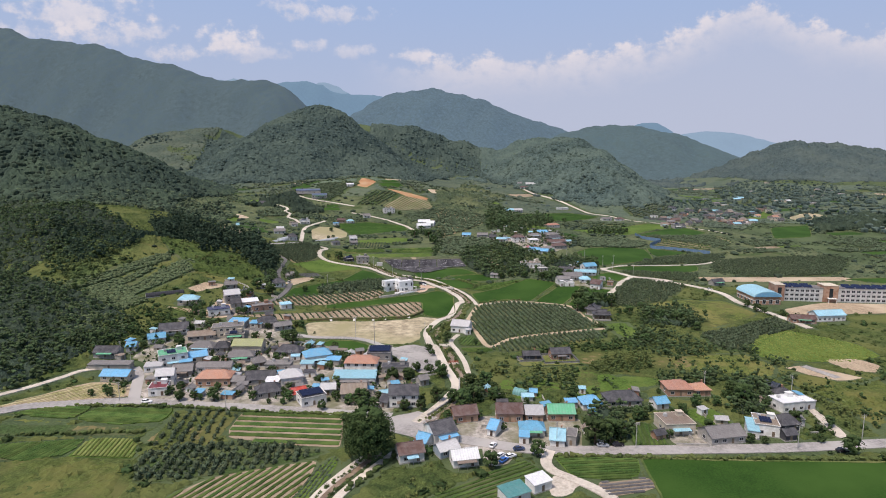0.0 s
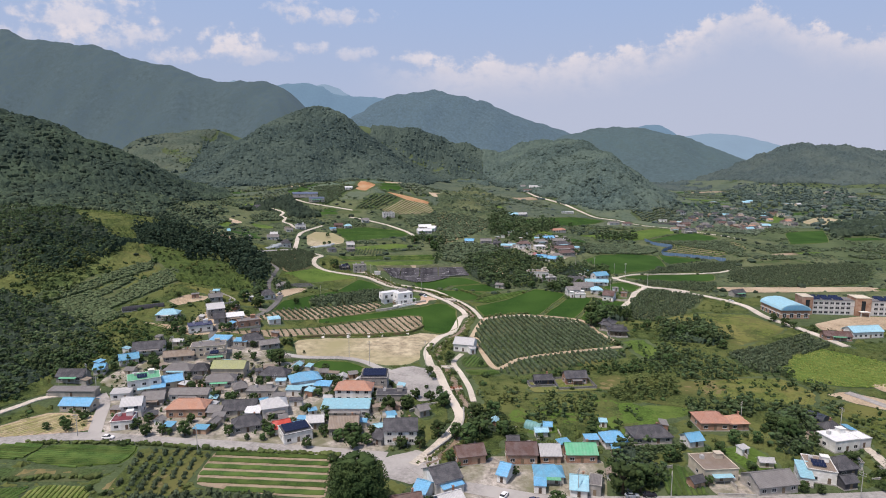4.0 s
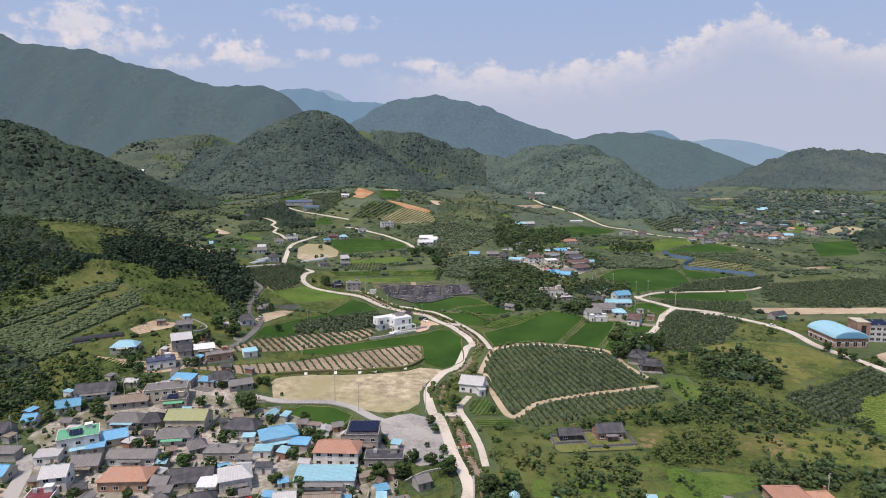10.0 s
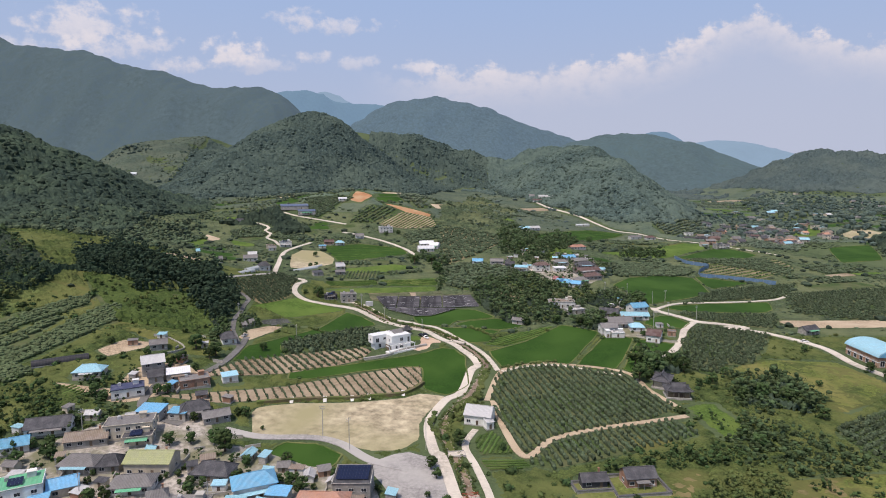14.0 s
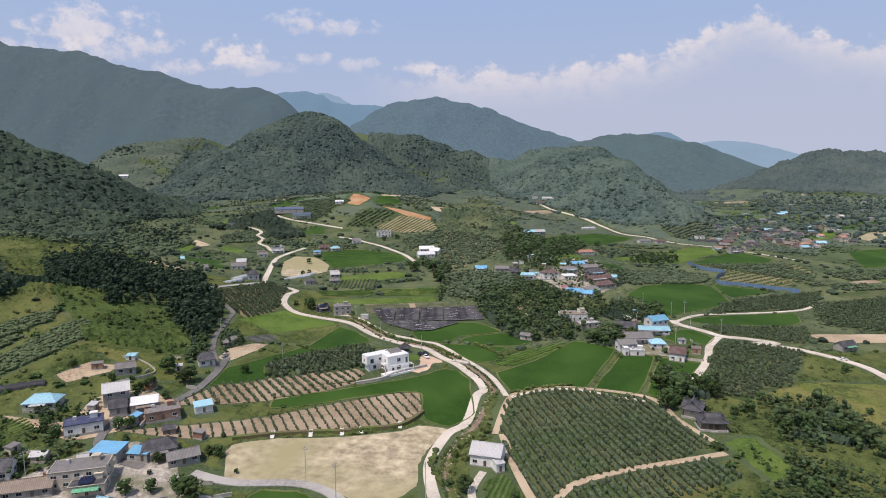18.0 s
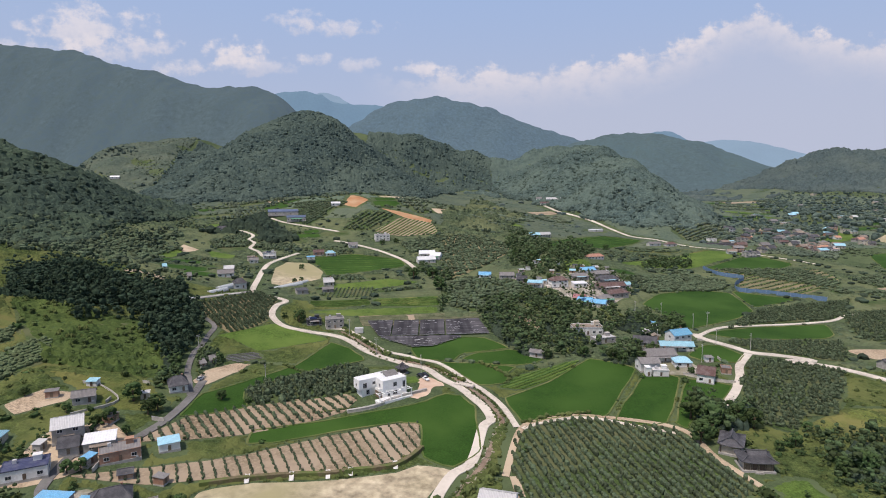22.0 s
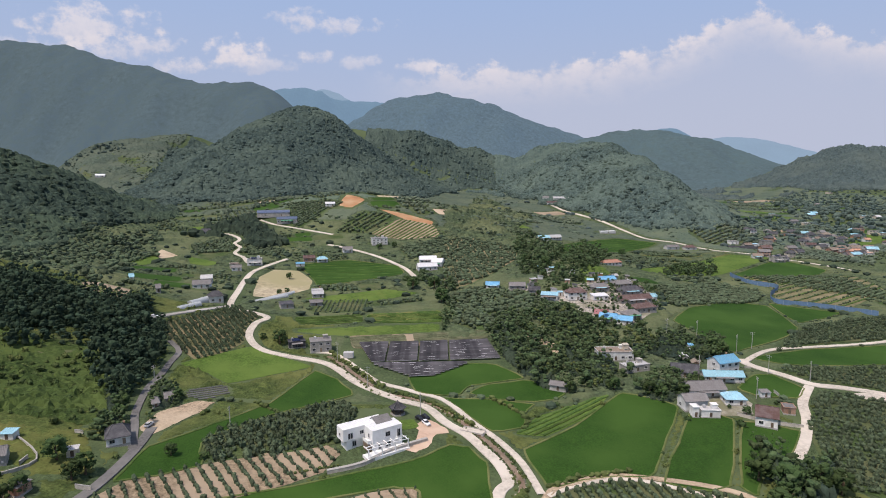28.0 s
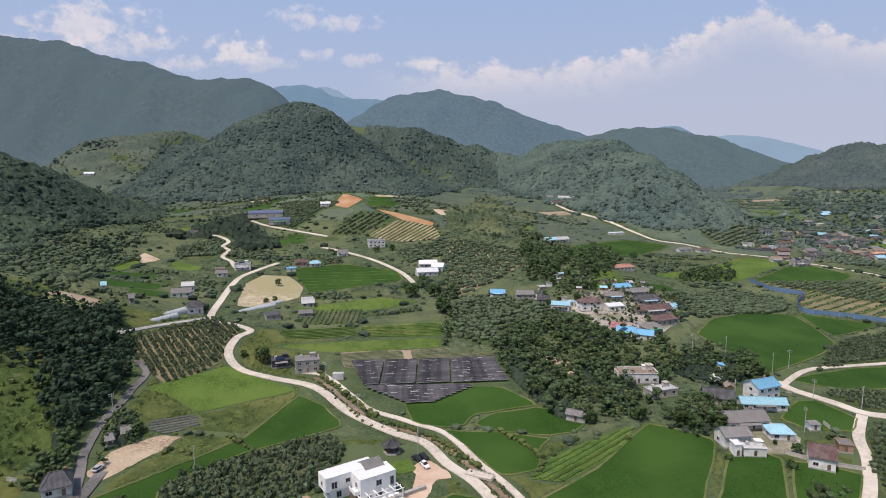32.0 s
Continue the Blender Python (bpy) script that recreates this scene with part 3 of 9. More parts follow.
def field(name, label, material, pts, lift, bund=True):
    """A plot laid over the ground, with a low earth bank round it."""
    poly = outline(pts)
    if material != "meadow" and name not in ("meadow", "yellow_field"):
        TAKEN.append(poly)
    bm = bmesh.new()
    bm.faces.new([bm.verts.new((x, y, 0)) for x, y in poly])
    bmesh.ops.triangulate(bm, faces=bm.faces[:])
    size = max(np.ptp(poly[:, 0]), np.ptp(poly[:, 1]))
    gap = 7.0 if size < 150 else 12.0
    for axis in (0, 1):
        k = math.floor(poly[:, axis].min() / gap) + 1
        while k * gap < poly[:, axis].max():
            co, no = [0, 0, 0], [0, 0, 0]
            co[axis], no[axis] = k * gap, 1
            bmesh.ops.bisect_plane(bm, geom=bm.verts[:] + bm.edges[:] + bm.faces[:], plane_co=co, plane_no=no)
            k += 1
    xy = np.array([v.co[:2] for v in bm.verts])
    z = ground_height(xy[:, 0], xy[:, 1]) + lift
    for v, h in zip(bm.verts, z):
        v.co.z = h
    if sum(f.normal.z for f in bm.faces) < 0:
        bmesh.ops.reverse_faces(bm, faces=bm.faces[:])
    me = bpy.data.meshes.new(name)
    bm.to_mesh(me)
    bm.free()
    me.materials.append(M[material])
    ob = tagged(new(name, me), label, "field", kind="structure")
    if bund and material == "paddy":
        ribbon("bank", np.vstack([poly, poly[:1]]), 0.8, lift + 0.14, M["bund"], ob, 0.1, 0.15)
    return ob


def orchard(label, pts, turn, gap, along, size, tall, seed, leaves="orchard"):
    poly = outline(pts)
    rs = np.random.RandomState(seed)
    if gap < 3.3 and size > 1.2 and poly[:, 1].min() > 300:
        TAKEN.append(poly)
        return canopy(label, *poly[:, 0][[poly[:, 0].argmin(), poly[:, 0].argmax()]], *poly[:, 1][[poly[:, 1].argmin(), poly[:, 1].argmax()]], 1.1, gap, size * 2.0,
                      lambda a, b: inside(poly, a, b), seed, leaves, None, "orchard_trees", "orchard", 0.5)
    c, s = math.cos(math.radians(turn)), math.sin(math.radians(turn))
    u, v = poly[:, 0] * c + poly[:, 1] * s, poly[:, 1] * c - poly[:, 0] * s
    gu, gv = np.meshgrid(np.arange(u.min(), u.max(), along), np.arange(v.min(), v.max(), gap))
    gu = gu.ravel() + rs.uniform(-0.25, 0.25, gu.size) * along
    gv = gv.ravel() + rs.uniform(-0.09, 0.09, gv.size) * gap
    x, y = gu * c - gv * s, gu * s + gv * c
    k = inside(poly, x, y) & (rs.uniform(0, 1, len(x)) > 0.05)
    p = np.stack([x[k], y[k]], 1)
    return tagged(scatter("orchard_trees", p, rs.uniform(0.75, 1.2, len(p)) * size, M[leaves], CLUMPS if poly[:, 1].min() < 560 and size > 0.8 else CROWNS, tall=tall, seed=seed), label, "orchard", kind="stuff")


DENSE = []


def on_road(x, y):
    hit_ = np.zeros(x.shape, bool)
    for line, half in LANES:
        box = (x > line[:, 0].min() - half) & (x < line[:, 0].max() + half) & (y > line[:, 1].min() - half) & (y < line[:, 1].max() + half)
        if not box.any():
            continue
        bx, by = x[box], y[box]
        bad = np.zeros(bx.shape, bool)
        for a, b in zip(line[:-1], line[1:]):
            d = b - a
            u = np.clip(((bx - a[0]) * d[0] + (by - a[1]) * d[1]) / (d @ d + 1e-9), 0, 1)
            bad |= (bx - a[0] - u * d[0]) ** 2 + (by - a[1] - u * d[1]) ** 2 < (half + 0.6) ** 2
        hit_[box] |= bad
    return hit_


def thicket(label, pts, kind, gap, size, seed):
    poly = np.array(pts, float)
    rs = np.random.RandomState(seed)
    lo, hi = poly.min(0), poly.max(0)
    gx, gy = np.meshgrid(np.arange(lo[0], hi[0], gap), np.arange(lo[1], hi[1], gap))
    p = np.stack([gx.ravel(), gy.ravel()], 1) + rs.uniform(-0.5, 0.5, (gx.size, 2)) * gap
    p = p[inside(poly, p[:, 0], p[:, 1])]
    p = p[~on_road(p[:, 0], p[:, 1])]
    s = rs.uniform(0.45, 1.2, len(p)) * size
    if size > 1.9 and kind != "forest":
        near = poly[:, 1].mean() < (520 if kind == "wild" else 830)
        canopy(label, lo[0], hi[0], lo[1], hi[1], 1.2 if near else 2.2, max(2.2, size * (1.35 if near else 1.6)), size * (1.5 if kind != "wild" else 0.95) * (0.6 if near else 1.0), lambda a, b: inside(poly, a, b) & ~on_road(a, b), seed,
               {"pine": "pine_far", "leaf": "forest", "wild": "wild" if near else "hazed_weeds"}[kind], None if kind != "wild" else lambda a, b: np.clip(0.75 + 0.9 * fractal(a, b, seed, 16.0), 0.15, 1.5), "thicket_canopy", "trees", 0.8)
        some = rs.uniform(0, 1, len(p)) < (0.95 if near else 0.5 if kind != "wild" else 0.4)
        p, s = p[some], s[some]
    if kind in ("pine", "leaf") or (kind == "wild" and size > 2.1):
        near = p[:, 1] < (760 if kind != "wild" else 480)
        if near.any():
            DENSE.append((label, kind, p[near], s[near], seed))
        p, s = p[~near], s[~near]
        if not len(p):
            return None
    ob = scatter("thicket", p, s, M["pine" if kind == "pine" else ("wild" if poly[:, 1].mean() < 560 else "orchard") if kind == "wild" else "hazed_forest" if kind == "forest" else "forest"], CLUMPS if kind == "wild" else CROWNS,
                 lift=0.75 if kind == "pine" else 0.6, seed=seed)
    return tagged(ob, label, "trees", kind="stuff")



ROW_GREEN = mat("crop_row_leaves", (0.06, 0.105, 0.026), (0.035, 0.066, 0.018), 1.2, 0.95, bump_at=0.9, c=(0.085, 0.125, 0.034), big=0.15, rand=0.2, detail=2.5)
ROW_GREY = mat("grey_green_bed_leaves", (0.12, 0.135, 0.075), (0.08, 0.095, 0.052), 1.0, 0.95, bump_at=0.8, c=(0.15, 0.15, 0.09), big=0.12, rand=0.15, detail=2.0)
ROW_PALE = mat("yellow_green_row_leaves", (0.15, 0.185, 0.05), (0.1, 0.13, 0.035), 1.2, 0.95, bump_at=0.9, c=(0.17, 0.19, 0.06), big=0.15, rand=0.15, detail=2.0)
ROW_STRAW = mat("dry_straw_rows", (0.42, 0.36, 0.22), (0.3, 0.26, 0.14), 1.2, 0.95, bump_at=0.6, c=(0.26, 0.25, 0.11), big=0.15, rand=0.2)
ROW_FILM = mat("black_mulch_film", (0.07, 0.07, 0.075), (0.12, 0.115, 0.11), 0.8, 0.5, rand=0.2)


def crop_rows(label, pts, turn, gap, width, height, material=None):
    """Low ridges of crop, one strip a row, clipped to the plot's outline."""
    poly = outline(pts)
    c, s = math.cos(math.radians(turn)), math.sin(math.radians(turn))
    u, v = poly[:, 0] * c + poly[:, 1] * s, poly[:, 1] * c - poly[:, 0] * s
    root = tagged(new("crop_bed"), label, "crop", "crop beds")
    root.matrix_basis = pose(0, 0, 0)
    k = v.min() + gap * 0.6
    while k < v.max():
        cuts = []
        for i in range(len(u)):
            j = (i + 1) % len(u)
            if (v[i] > k) != (v[j] > k):
                cuts.append(u[i] + (u[j] - u[i]) * (k - v[i]) / (v[j] - v[i]))
        cuts.sort()
        for a, b in zip(cuts[::2], cuts[1::2]):
            if b - a > 2.5:
                t = np.linspace(a + 0.5, b - 0.5, max(3, int((b - a) / 2.0)))
                kk = k + 0.12 * np.sin(t * 0.7 + k)
                ribbon("ridge", np.stack([t * c - kk * s, t * s + kk * c], 1), width, 0.2 + height * 0.5, material or ROW_GREEN, root, 0.05, height * 0.5)
        k += gap
    return root


# roads: centre line, width
road("front_road", "grey asphalt road with pale worn edges past the village", "asphalt", 6.5, [(-195, 228), (-178, 239), (-170, 245), (-153, 249), (-132, 252), (-112, 249), (-88, 246), (-67, 243), (-40, 239), (-16, 235)])
road("front_road", "grey asphalt road running past paddies and farmhouses", "asphalt", 6.5, [(-6, 229), (6, 217), (21, 211), (37, 206), (49, 205), (91, 205), (134, 206), (172, 209), (203, 211)])
road("river_road", "pale concrete road winding up the valley beside the stream", "concrete", 4.1, [(-6, 229), (3, 244), (10, 260), (12, 272), (8, 293), (3, 325), (-0, 331), (-2, 355), (5, 378), (13, 388), (19, 413), (23, 420), (21, 430), (17, 438), (11, 449), (3, 459), (-5, 475), (-16, 483), (-36, 502), (-50, 521), (-60, 529), (-77, 534), (-93, 541), (-104, 558), (-107, 580), (-104, 594), (-115, 601), (-130, 606), (-139, 647), (-149, 709), (-145, 742), (-135, 773)])
road("bank_path", "narrow pale concrete lane on the east bank", "concrete", 2.7, [(19, 284), (18, 301), (15, 319), (12, 335), (17, 349)])
road("bank_path", "narrow pale concrete lane between paddies and stream", "concrete", 2.7, [(33, 414), (29, 432), (22, 447), (14, 460), (3, 483), (-9, 492), (-16, 497), (-28, 505), (-38, 519), (-53, 539), (-66, 542)])
road("hamlet_road", "pale concrete road between orchards and the hamlet", "concrete", 5.0, [(157, 533), (157, 524), (167, 510), (174, 500), (187, 497), (202, 491), (188, 488), (210, 480), (228, 456), (228, 426), (233, 405), (238, 382), (240, 361)])
road("hamlet_lane", "narrow concrete lane beside the orchard", "concrete", 4.0, [(171, 498), (157, 480), (149, 464), (137, 446), (127, 435)])
road("paddy_lane", "narrow pale lane along the paddies", "concrete", 3.0, [(157, 529), (182, 551), (213, 562), (266, 576), (286, 589), (301, 596)])
road("hill_road", "pale road along the foot of the round hill", "concrete", 4.0, [(137, 1575), (167, 1492), (185, 1308), (203, 1194), (234, 1093), (252, 1032), (266, 990), (293, 966), (317, 921), (349, 894), (362, 869), (377, 842), (392, 811), (398, 788)])
road("farm_road", "pale farm road climbing to the orchards", "concrete", 4.0, [(-18, 717), (-31, 754), (-57, 794), (-88, 820), (-109, 830)])
road("farm_road", "narrow farm track across the spur", "concrete", 3.0, [(-109, 862), (-142, 875), (-177, 891), (-198, 909)])
road("upper_road", "winding pale lane up the side valley", "concrete", 3.5, [(-152, 744), (-163, 749), (-174, 770), (-186, 784), (-188, 806), (-198, 820), (-199, 838), (-216, 855), (-234, 853)])
road("west_lane", "narrow grey lane past farmhouses on the west side", "lane", 3.4, [(-106, 448), (-104, 429), (-105, 409), (-109, 395), (-114, 384), (-124, 380), (-125, 372), (-125, 366), (-123, 360), (-114, 353), (-102, 349)])
road("west_lane", "shaded grey lane at the foot of the pine wood", "lane", 2.8, [(-105, 431), (-112, 447), (-117, 458), (-123, 480), (-124, 494), (-126, 508), (-128, 524), (-137, 534)])
road("west_lane", "narrow lane along the upper orchard", "asphalt", 3.2, [(-159, 549), (-157, 559), (-147, 581), (-132, 607)])
road("village_street", "pale grey village street between houses", "asphalt", 5.0, [(-130, 252), (-136, 267), (-142, 282), (-149, 292)])
road("country_lane", "narrow pale lane along the foot of the west slope", "concrete", 3.0, [(-190, 250), (-188, 254), (-182, 264), (-176, 276), (-170, 287), (-151, 296)])
road("village_lane", "narrow village lane curving round the sand lot", "asphalt", 4.0, [(-84, 347), (-68, 342), (-48, 342), (-36, 337), (-23, 324), (-8, 317)])
road("stream_path", "straight concrete path along the stream wall", "concrete", 3.0, [(-22, 203), (-28, 193), (-35, 179), (-38, 169)])
road("stream_path", "concrete path on the far wall of the stream", "concrete", 3.0, [(-13, 204), (-21, 191), (-28, 178), (-31, 169)])
road("orchard_track", "bare earth track round the orchard", "soil", 2.6, [(24, 378), (34, 412), (46, 421), (64, 425), (98, 414), (103, 390), (109, 370)])
road("orchard_track", "bare earth track along the orchard's lower side", "soil", 3.0, [(27, 378), (29, 348), (34, 326), (47, 340), (67, 349), (88, 355), (109, 361)])
road("paddy_bank", "low concrete kerb path above the orchard", "concrete", 2.0, [(35, 413), (45, 419), (60, 423), (71, 421), (85, 414), (97, 409)])
road("branch_lane", "pale concrete lane curving past a white shed", "concrete", 4.0, [(44, 205), (41, 197), (42, 191), (47, 186), (53, 180), (58, 173)])
road("school_road", "grey lane to the school", "asphalt", 4.5, [(193, 293), (200, 276)])

# fields, plots and yards
field("sand_lot", "bare pale sandy lot with worn grass patches", "sand", [(-72, 342), (-78, 363), (-76, 368), (-63, 373), (-37, 376), (-14, 381), (-6, 386), (6, 383), (-4, 363), (-6, 354), (-6, 340), (-12, 332), (-24, 331), (-38, 339), (-51, 343)], 0.100)
field("terrace", "tilled brown terrace with young fruit trees", "tilled", [(-122, 369), (-96, 368), (-64, 378), (-39, 382), (-15, 388), (-5, 399), (-7, 416), (-20, 414), (-44, 405), (-72, 389), (-100, 377)], 0.112)
field("rice_paddy", "deep green rice paddy beside the winding road", "paddy", [(-71, 398), (-72, 408), (-36, 420), (-8, 430), (4, 441), (11, 440), (17, 431), (17, 395), (6, 384), (-5, 392), (-6, 415), (-14, 416), (-39, 409), (-62, 400)], 0.124)
field("terrace", "tilled brown terrace with rows of small fruit trees", "tilled", [(-110, 391), (-98, 414), (-82, 426), (-43, 442), (-34, 434), (-38, 423), (-76, 403), (-97, 395)], 0.136)
field("orchard_ground", "grassy ground under the dense orchard", "veg", [(-84, 436), (-83, 452), (-41, 480), (-32, 470), (-35, 440), (-77, 429)], 0.148)
field("rice_paddy", "deep green rice paddy on the inner bend of the road", "paddy", [(-102, 412), (-101, 435), (-88, 454), (-70, 479), (-60, 518), (-47, 507), (-36, 489), (-66, 468), (-84, 446), (-85, 438), (-79, 426), (-96, 415)], 0.160)
field("rice_paddy", "lighter green paddy below the upper orchard", "bright", [(-123, 510), (-99, 544), (-79, 532), (-61, 522), (-84, 505), (-95, 495), (-108, 505)], 0.172)
field("crop_plot", "grey green vegetable plot among grass", "veg", [(-108, 485), (-94, 494), (-90, 486), (-98, 476), (-107, 478)], 0.184)
field("rice_paddy", "crescent of green rice paddy by the black netting", "paddy", [(-14, 510), (-3, 520), (13, 528), (29, 527), (42, 509), (31, 506), (15, 501), (10, 491), (2, 489), (-10, 493)], 0.196)
field("rice_paddy", "leaf shaped green rice paddy", "paddy", [(14, 492), (23, 502), (41, 507), (50, 502), (58, 493), (52, 486), (42, 483), (24, 486)], 0.100)
field("rice_paddy", "green rice paddy along the bank path", "paddy", [(2, 486), (23, 485), (42, 481), (36, 472), (34, 458), (21, 453), (15, 462), (8, 477)], 0.112)
field("rice_paddy", "broad deep green rice paddy", "paddy", [(30, 440), (52, 458), (82, 493), (104, 480), (72, 424), (60, 425), (50, 423), (36, 417)], 0.124)
field("rice_paddy", "deep green rice paddy below the farmhouses", "paddy", [(74, 421), (107, 475), (121, 466), (96, 418), (86, 416)], 0.136)
field("rice_paddy", "deep green rice paddy beside the lane", "paddy", [(99, 418), (123, 465), (142, 456), (127, 437), (110, 426), (102, 413)], 0.148)
field("crop_plot", "bright green vegetable strips on a slope", "bright", [(29, 452), (41, 469), (63, 483), (78, 492), (63, 470), (41, 451)], 0.160)
field("rice_paddy", "small green paddy between farmhouses and road", "paddy", [(152, 511), (161, 511), (167, 495), (158, 484), (140, 487), (136, 495)], 0.172)
field("rice_paddy", "round green rice paddy behind the hamlet", "paddy", [(146, 597), (171, 632), (213, 664), (241, 660), (228, 599), (200, 573), (158, 543), (156, 565)], 0.184)
field("rice_paddy", "green paddy below the blue netting", "paddy", [(245, 668), (253, 662), (284, 640), (234, 612)], 0.196)
field("rice_paddy", "long green rice paddy between orchards", "paddy", [(163, 536), (209, 558), (260, 569), (250, 545), (240, 536), (189, 527), (173, 529)], 0.100)
field("rice_paddy", "pale green paddy at the foot of the hill", "bright", [(182, 771), (251, 828), (325, 894), (362, 869), (255, 770), (199, 754)], 0.112)
field("rice_paddy", "green paddy beside the blue netting", "paddy", [(265, 770), (360, 858), (375, 797), (347, 771)], 0.124)
field("rice_paddy", "green paddies below the hill road", "paddy", [(127, 860), (227, 983), (275, 966), (198, 865), (123, 808)], 0.136)
field("dry_field", "dry yellow field below the round hill", "meadow", [(208, 861), (308, 920), (344, 900), (217, 815)], 0.148)
field("net_field", "olive trellised field inside blue netting", "orchard_floor", [(267, 767), (383, 768), (366, 711), (294, 650), (255, 674), (279, 720)], 0.160)
field("orchard_ground", "shaded grassy orchard floor", "veg", [(173, 493), (212, 478), (171, 424), (156, 424), (143, 409), (131, 421), (137, 436), (145, 457), (163, 481)], 0.172)
field("orchard_ground", "grassy floor of the orchard along the road", "veg", [(168, 519), (188, 524), (246, 531), (221, 491), (204, 494), (178, 505)], 0.184)
field("orchard_ground", "grassy floor of a dark orchard", "veg", [(233, 605), (326, 639), (283, 585), (216, 567), (182, 547)], 0.196)
field("orchard_ground", "grassy floor of the hamlet's orchard", "veg", [(163, 659), (262, 714), (245, 673), (158, 629)], 0.100)
field("orchard_ground", "grassy earth under rows of orchard trees", "veg", [(31, 408), (45, 418), (64, 423), (97, 412), (102, 388), (108, 369), (88, 356), (67, 350), (48, 342), (34, 327), (28, 353), (26, 378)], 0.112)
field("orchard_ground", "grassy earth under a lower strip of orchard", "veg", [(33, 322), (47, 337), (66, 346), (103, 356), (106, 343), (79, 331), (42, 316)], 0.124)
field("crop_plot", "dark green vegetable plot by the shed", "veg", [(16, 342), (24, 348), (31, 328), (17, 327)], 0.136)
field("crop_plot", "dark green leafy crop strip", "veg", [(16, 323), (33, 324), (36, 318), (20, 316)], 0.148)
field("meadow", "sunlit yellowing meadow among bushes", "meadow", [(148, 413), (182, 434), (221, 420), (225, 396), (202, 375), (173, 362), (171, 375), (153, 401)], 0.160)
field("bright_field", "bright yellow green field of leafy crop", "bright", [(181, 325), (201, 347), (223, 358), (247, 331), (246, 308), (222, 299), (196, 300), (178, 308)], 0.172)
field("sand_patch", "pale bare earth strip beside a field", "soil", [(182, 291), (193, 294), (205, 284), (213, 276), (197, 272), (188, 281)], 0.184)
field("dry_field", "bare brown field edged by grass", "soil", [(210, 303), (229, 304), (234, 293), (224, 283), (212, 287)], 0.196)
field("crop_plot", "dark green crop rows by the road", "veg", [(-174, 237), (-163, 244), (-147, 247), (-143, 244), (-145, 234), (-161, 235)], 0.100)
field("crop_plot", "fresh green crop rows by the road", "bright", [(-145, 234), (-142, 245), (-108, 244), (-108, 231), (-126, 228)], 0.112)
field("crop_plot", "mixed green plots of vegetables", "veg", [(-168, 218), (-173, 227), (-146, 228), (-112, 227), (-113, 219), (-158, 219)], 0.124)
field("orchard_ground", "grassy ground under young orchard trees", "meadow", [(-104, 241), (-80, 240), (-81, 223), (-79, 206), (-104, 208), (-106, 228)], 0.136)
field("crop_rows", "long planted beds with dry earth between", "tilled", [(-80, 240), (-36, 238), (-32, 207), (-78, 216)], 0.148)
field("orchard_ground", "shaded ground under dense dark orchard trees", "veg", [(-103, 203), (-99, 207), (-70, 213), (-36, 205), (-58, 193), (-86, 186), (-99, 185)], 0.160)
field("crop_rows", "striped beds of crops with pale earth between", "tilled", [(-86, 173), (-73, 188), (-39, 200), (-43, 172)], 0.172)
field("crop_plot", "dense green crop beside the stream path", "bright", [(-43, 172), (-39, 194), (-34, 202), (-32, 197), (-38, 172)], 0.184)
field("meadow", "rough meadow with yellow and green patches", "meadow", [(-136, 171), (-156, 198), (-131, 201), (-105, 201), (-92, 170)], 0.196)
field("crop_plot", "yellow green striped crop", "bright", [(-130, 202), (-129, 217), (-111, 216), (-105, 201)], 0.100)
field("crop_plot", "dark green vegetable plots", "veg", [(-160, 203), (-163, 211), (-130, 217), (-131, 203), (-144, 198)], 0.112)
field("rice_paddy", "wide deep green rice paddy in front of the road", "paddy", [(75, 199), (102, 197), (162, 195), (177, 194), (148, 161), (72, 162), (74, 182)], 0.124)
field("crop_plot", "green crop plot inside the road bend", "bright", [(44, 200), (75, 200), (71, 187), (61, 185), (48, 186)], 0.136)
field("crop_rows", "rows of vegetables on dark earth", "veg", [(0, 175), (26, 194), (33, 199), (40, 189), (34, 180), (21, 169), (0, 169)], 0.148)
field("crop_plot", "dark plot under black plastic mulch", "tilled", [(55, 183), (74, 186), (74, 179), (56, 174)], 0.160)
field("dry_field", "tan dry field with a wire fence", "soil", [(-184, 240), (-178, 249), (-160, 273), (-139, 271), (-133, 257), (-149, 253), (-171, 247)], 0.172)
field("orchard_ground", "terraced orchard ground on the knoll", "veg", [(-247, 410), (-244, 417), (-227, 443), (-207, 469), (-199, 463), (-219, 433), (-234, 402), (-237, 396)], 0.184)
field("orchard_ground", "grassy terrace under orchard rows", "veg", [(-232, 388), (-217, 414), (-198, 430), (-191, 461), (-180, 459), (-176, 446), (-185, 427), (-204, 414), (-214, 391), (-222, 375)], 0.196)
field("meadow", "bright yellow green meadow on the knoll", "meadow", [(-239, 475), (-231, 500), (-216, 513), (-199, 511), (-159, 499), (-130, 466), (-127, 424), (-151, 427), (-173, 441), (-189, 452), (-204, 451), (-222, 462)], 0.100)
field("meadow", "overgrown green slope below the pine wood", "veg", [(-227, 503), (-197, 506), (-174, 527), (-155, 505), (-140, 479), (-147, 460), (-173, 463), (-198, 461)], 0.112)
field("meadow", "yellow green slope with worn earth patches", "meadow", [(-194, 456), (-172, 461), (-146, 458), (-131, 444), (-140, 433), (-161, 434), (-177, 433)], 0.124)
field("tilled_yard", "bare pale yard with low walls", "soil", [(-168, 408), (-161, 422), (-147, 421), (-146, 414), (-159, 401)], 0.136)
field("dirt_lot", "pale dirt turning place beside the lane", "soil", [(-110, 446), (-110, 461), (-101, 475), (-93, 476), (-95, 465), (-100, 453), (-104, 442)], 0.148)
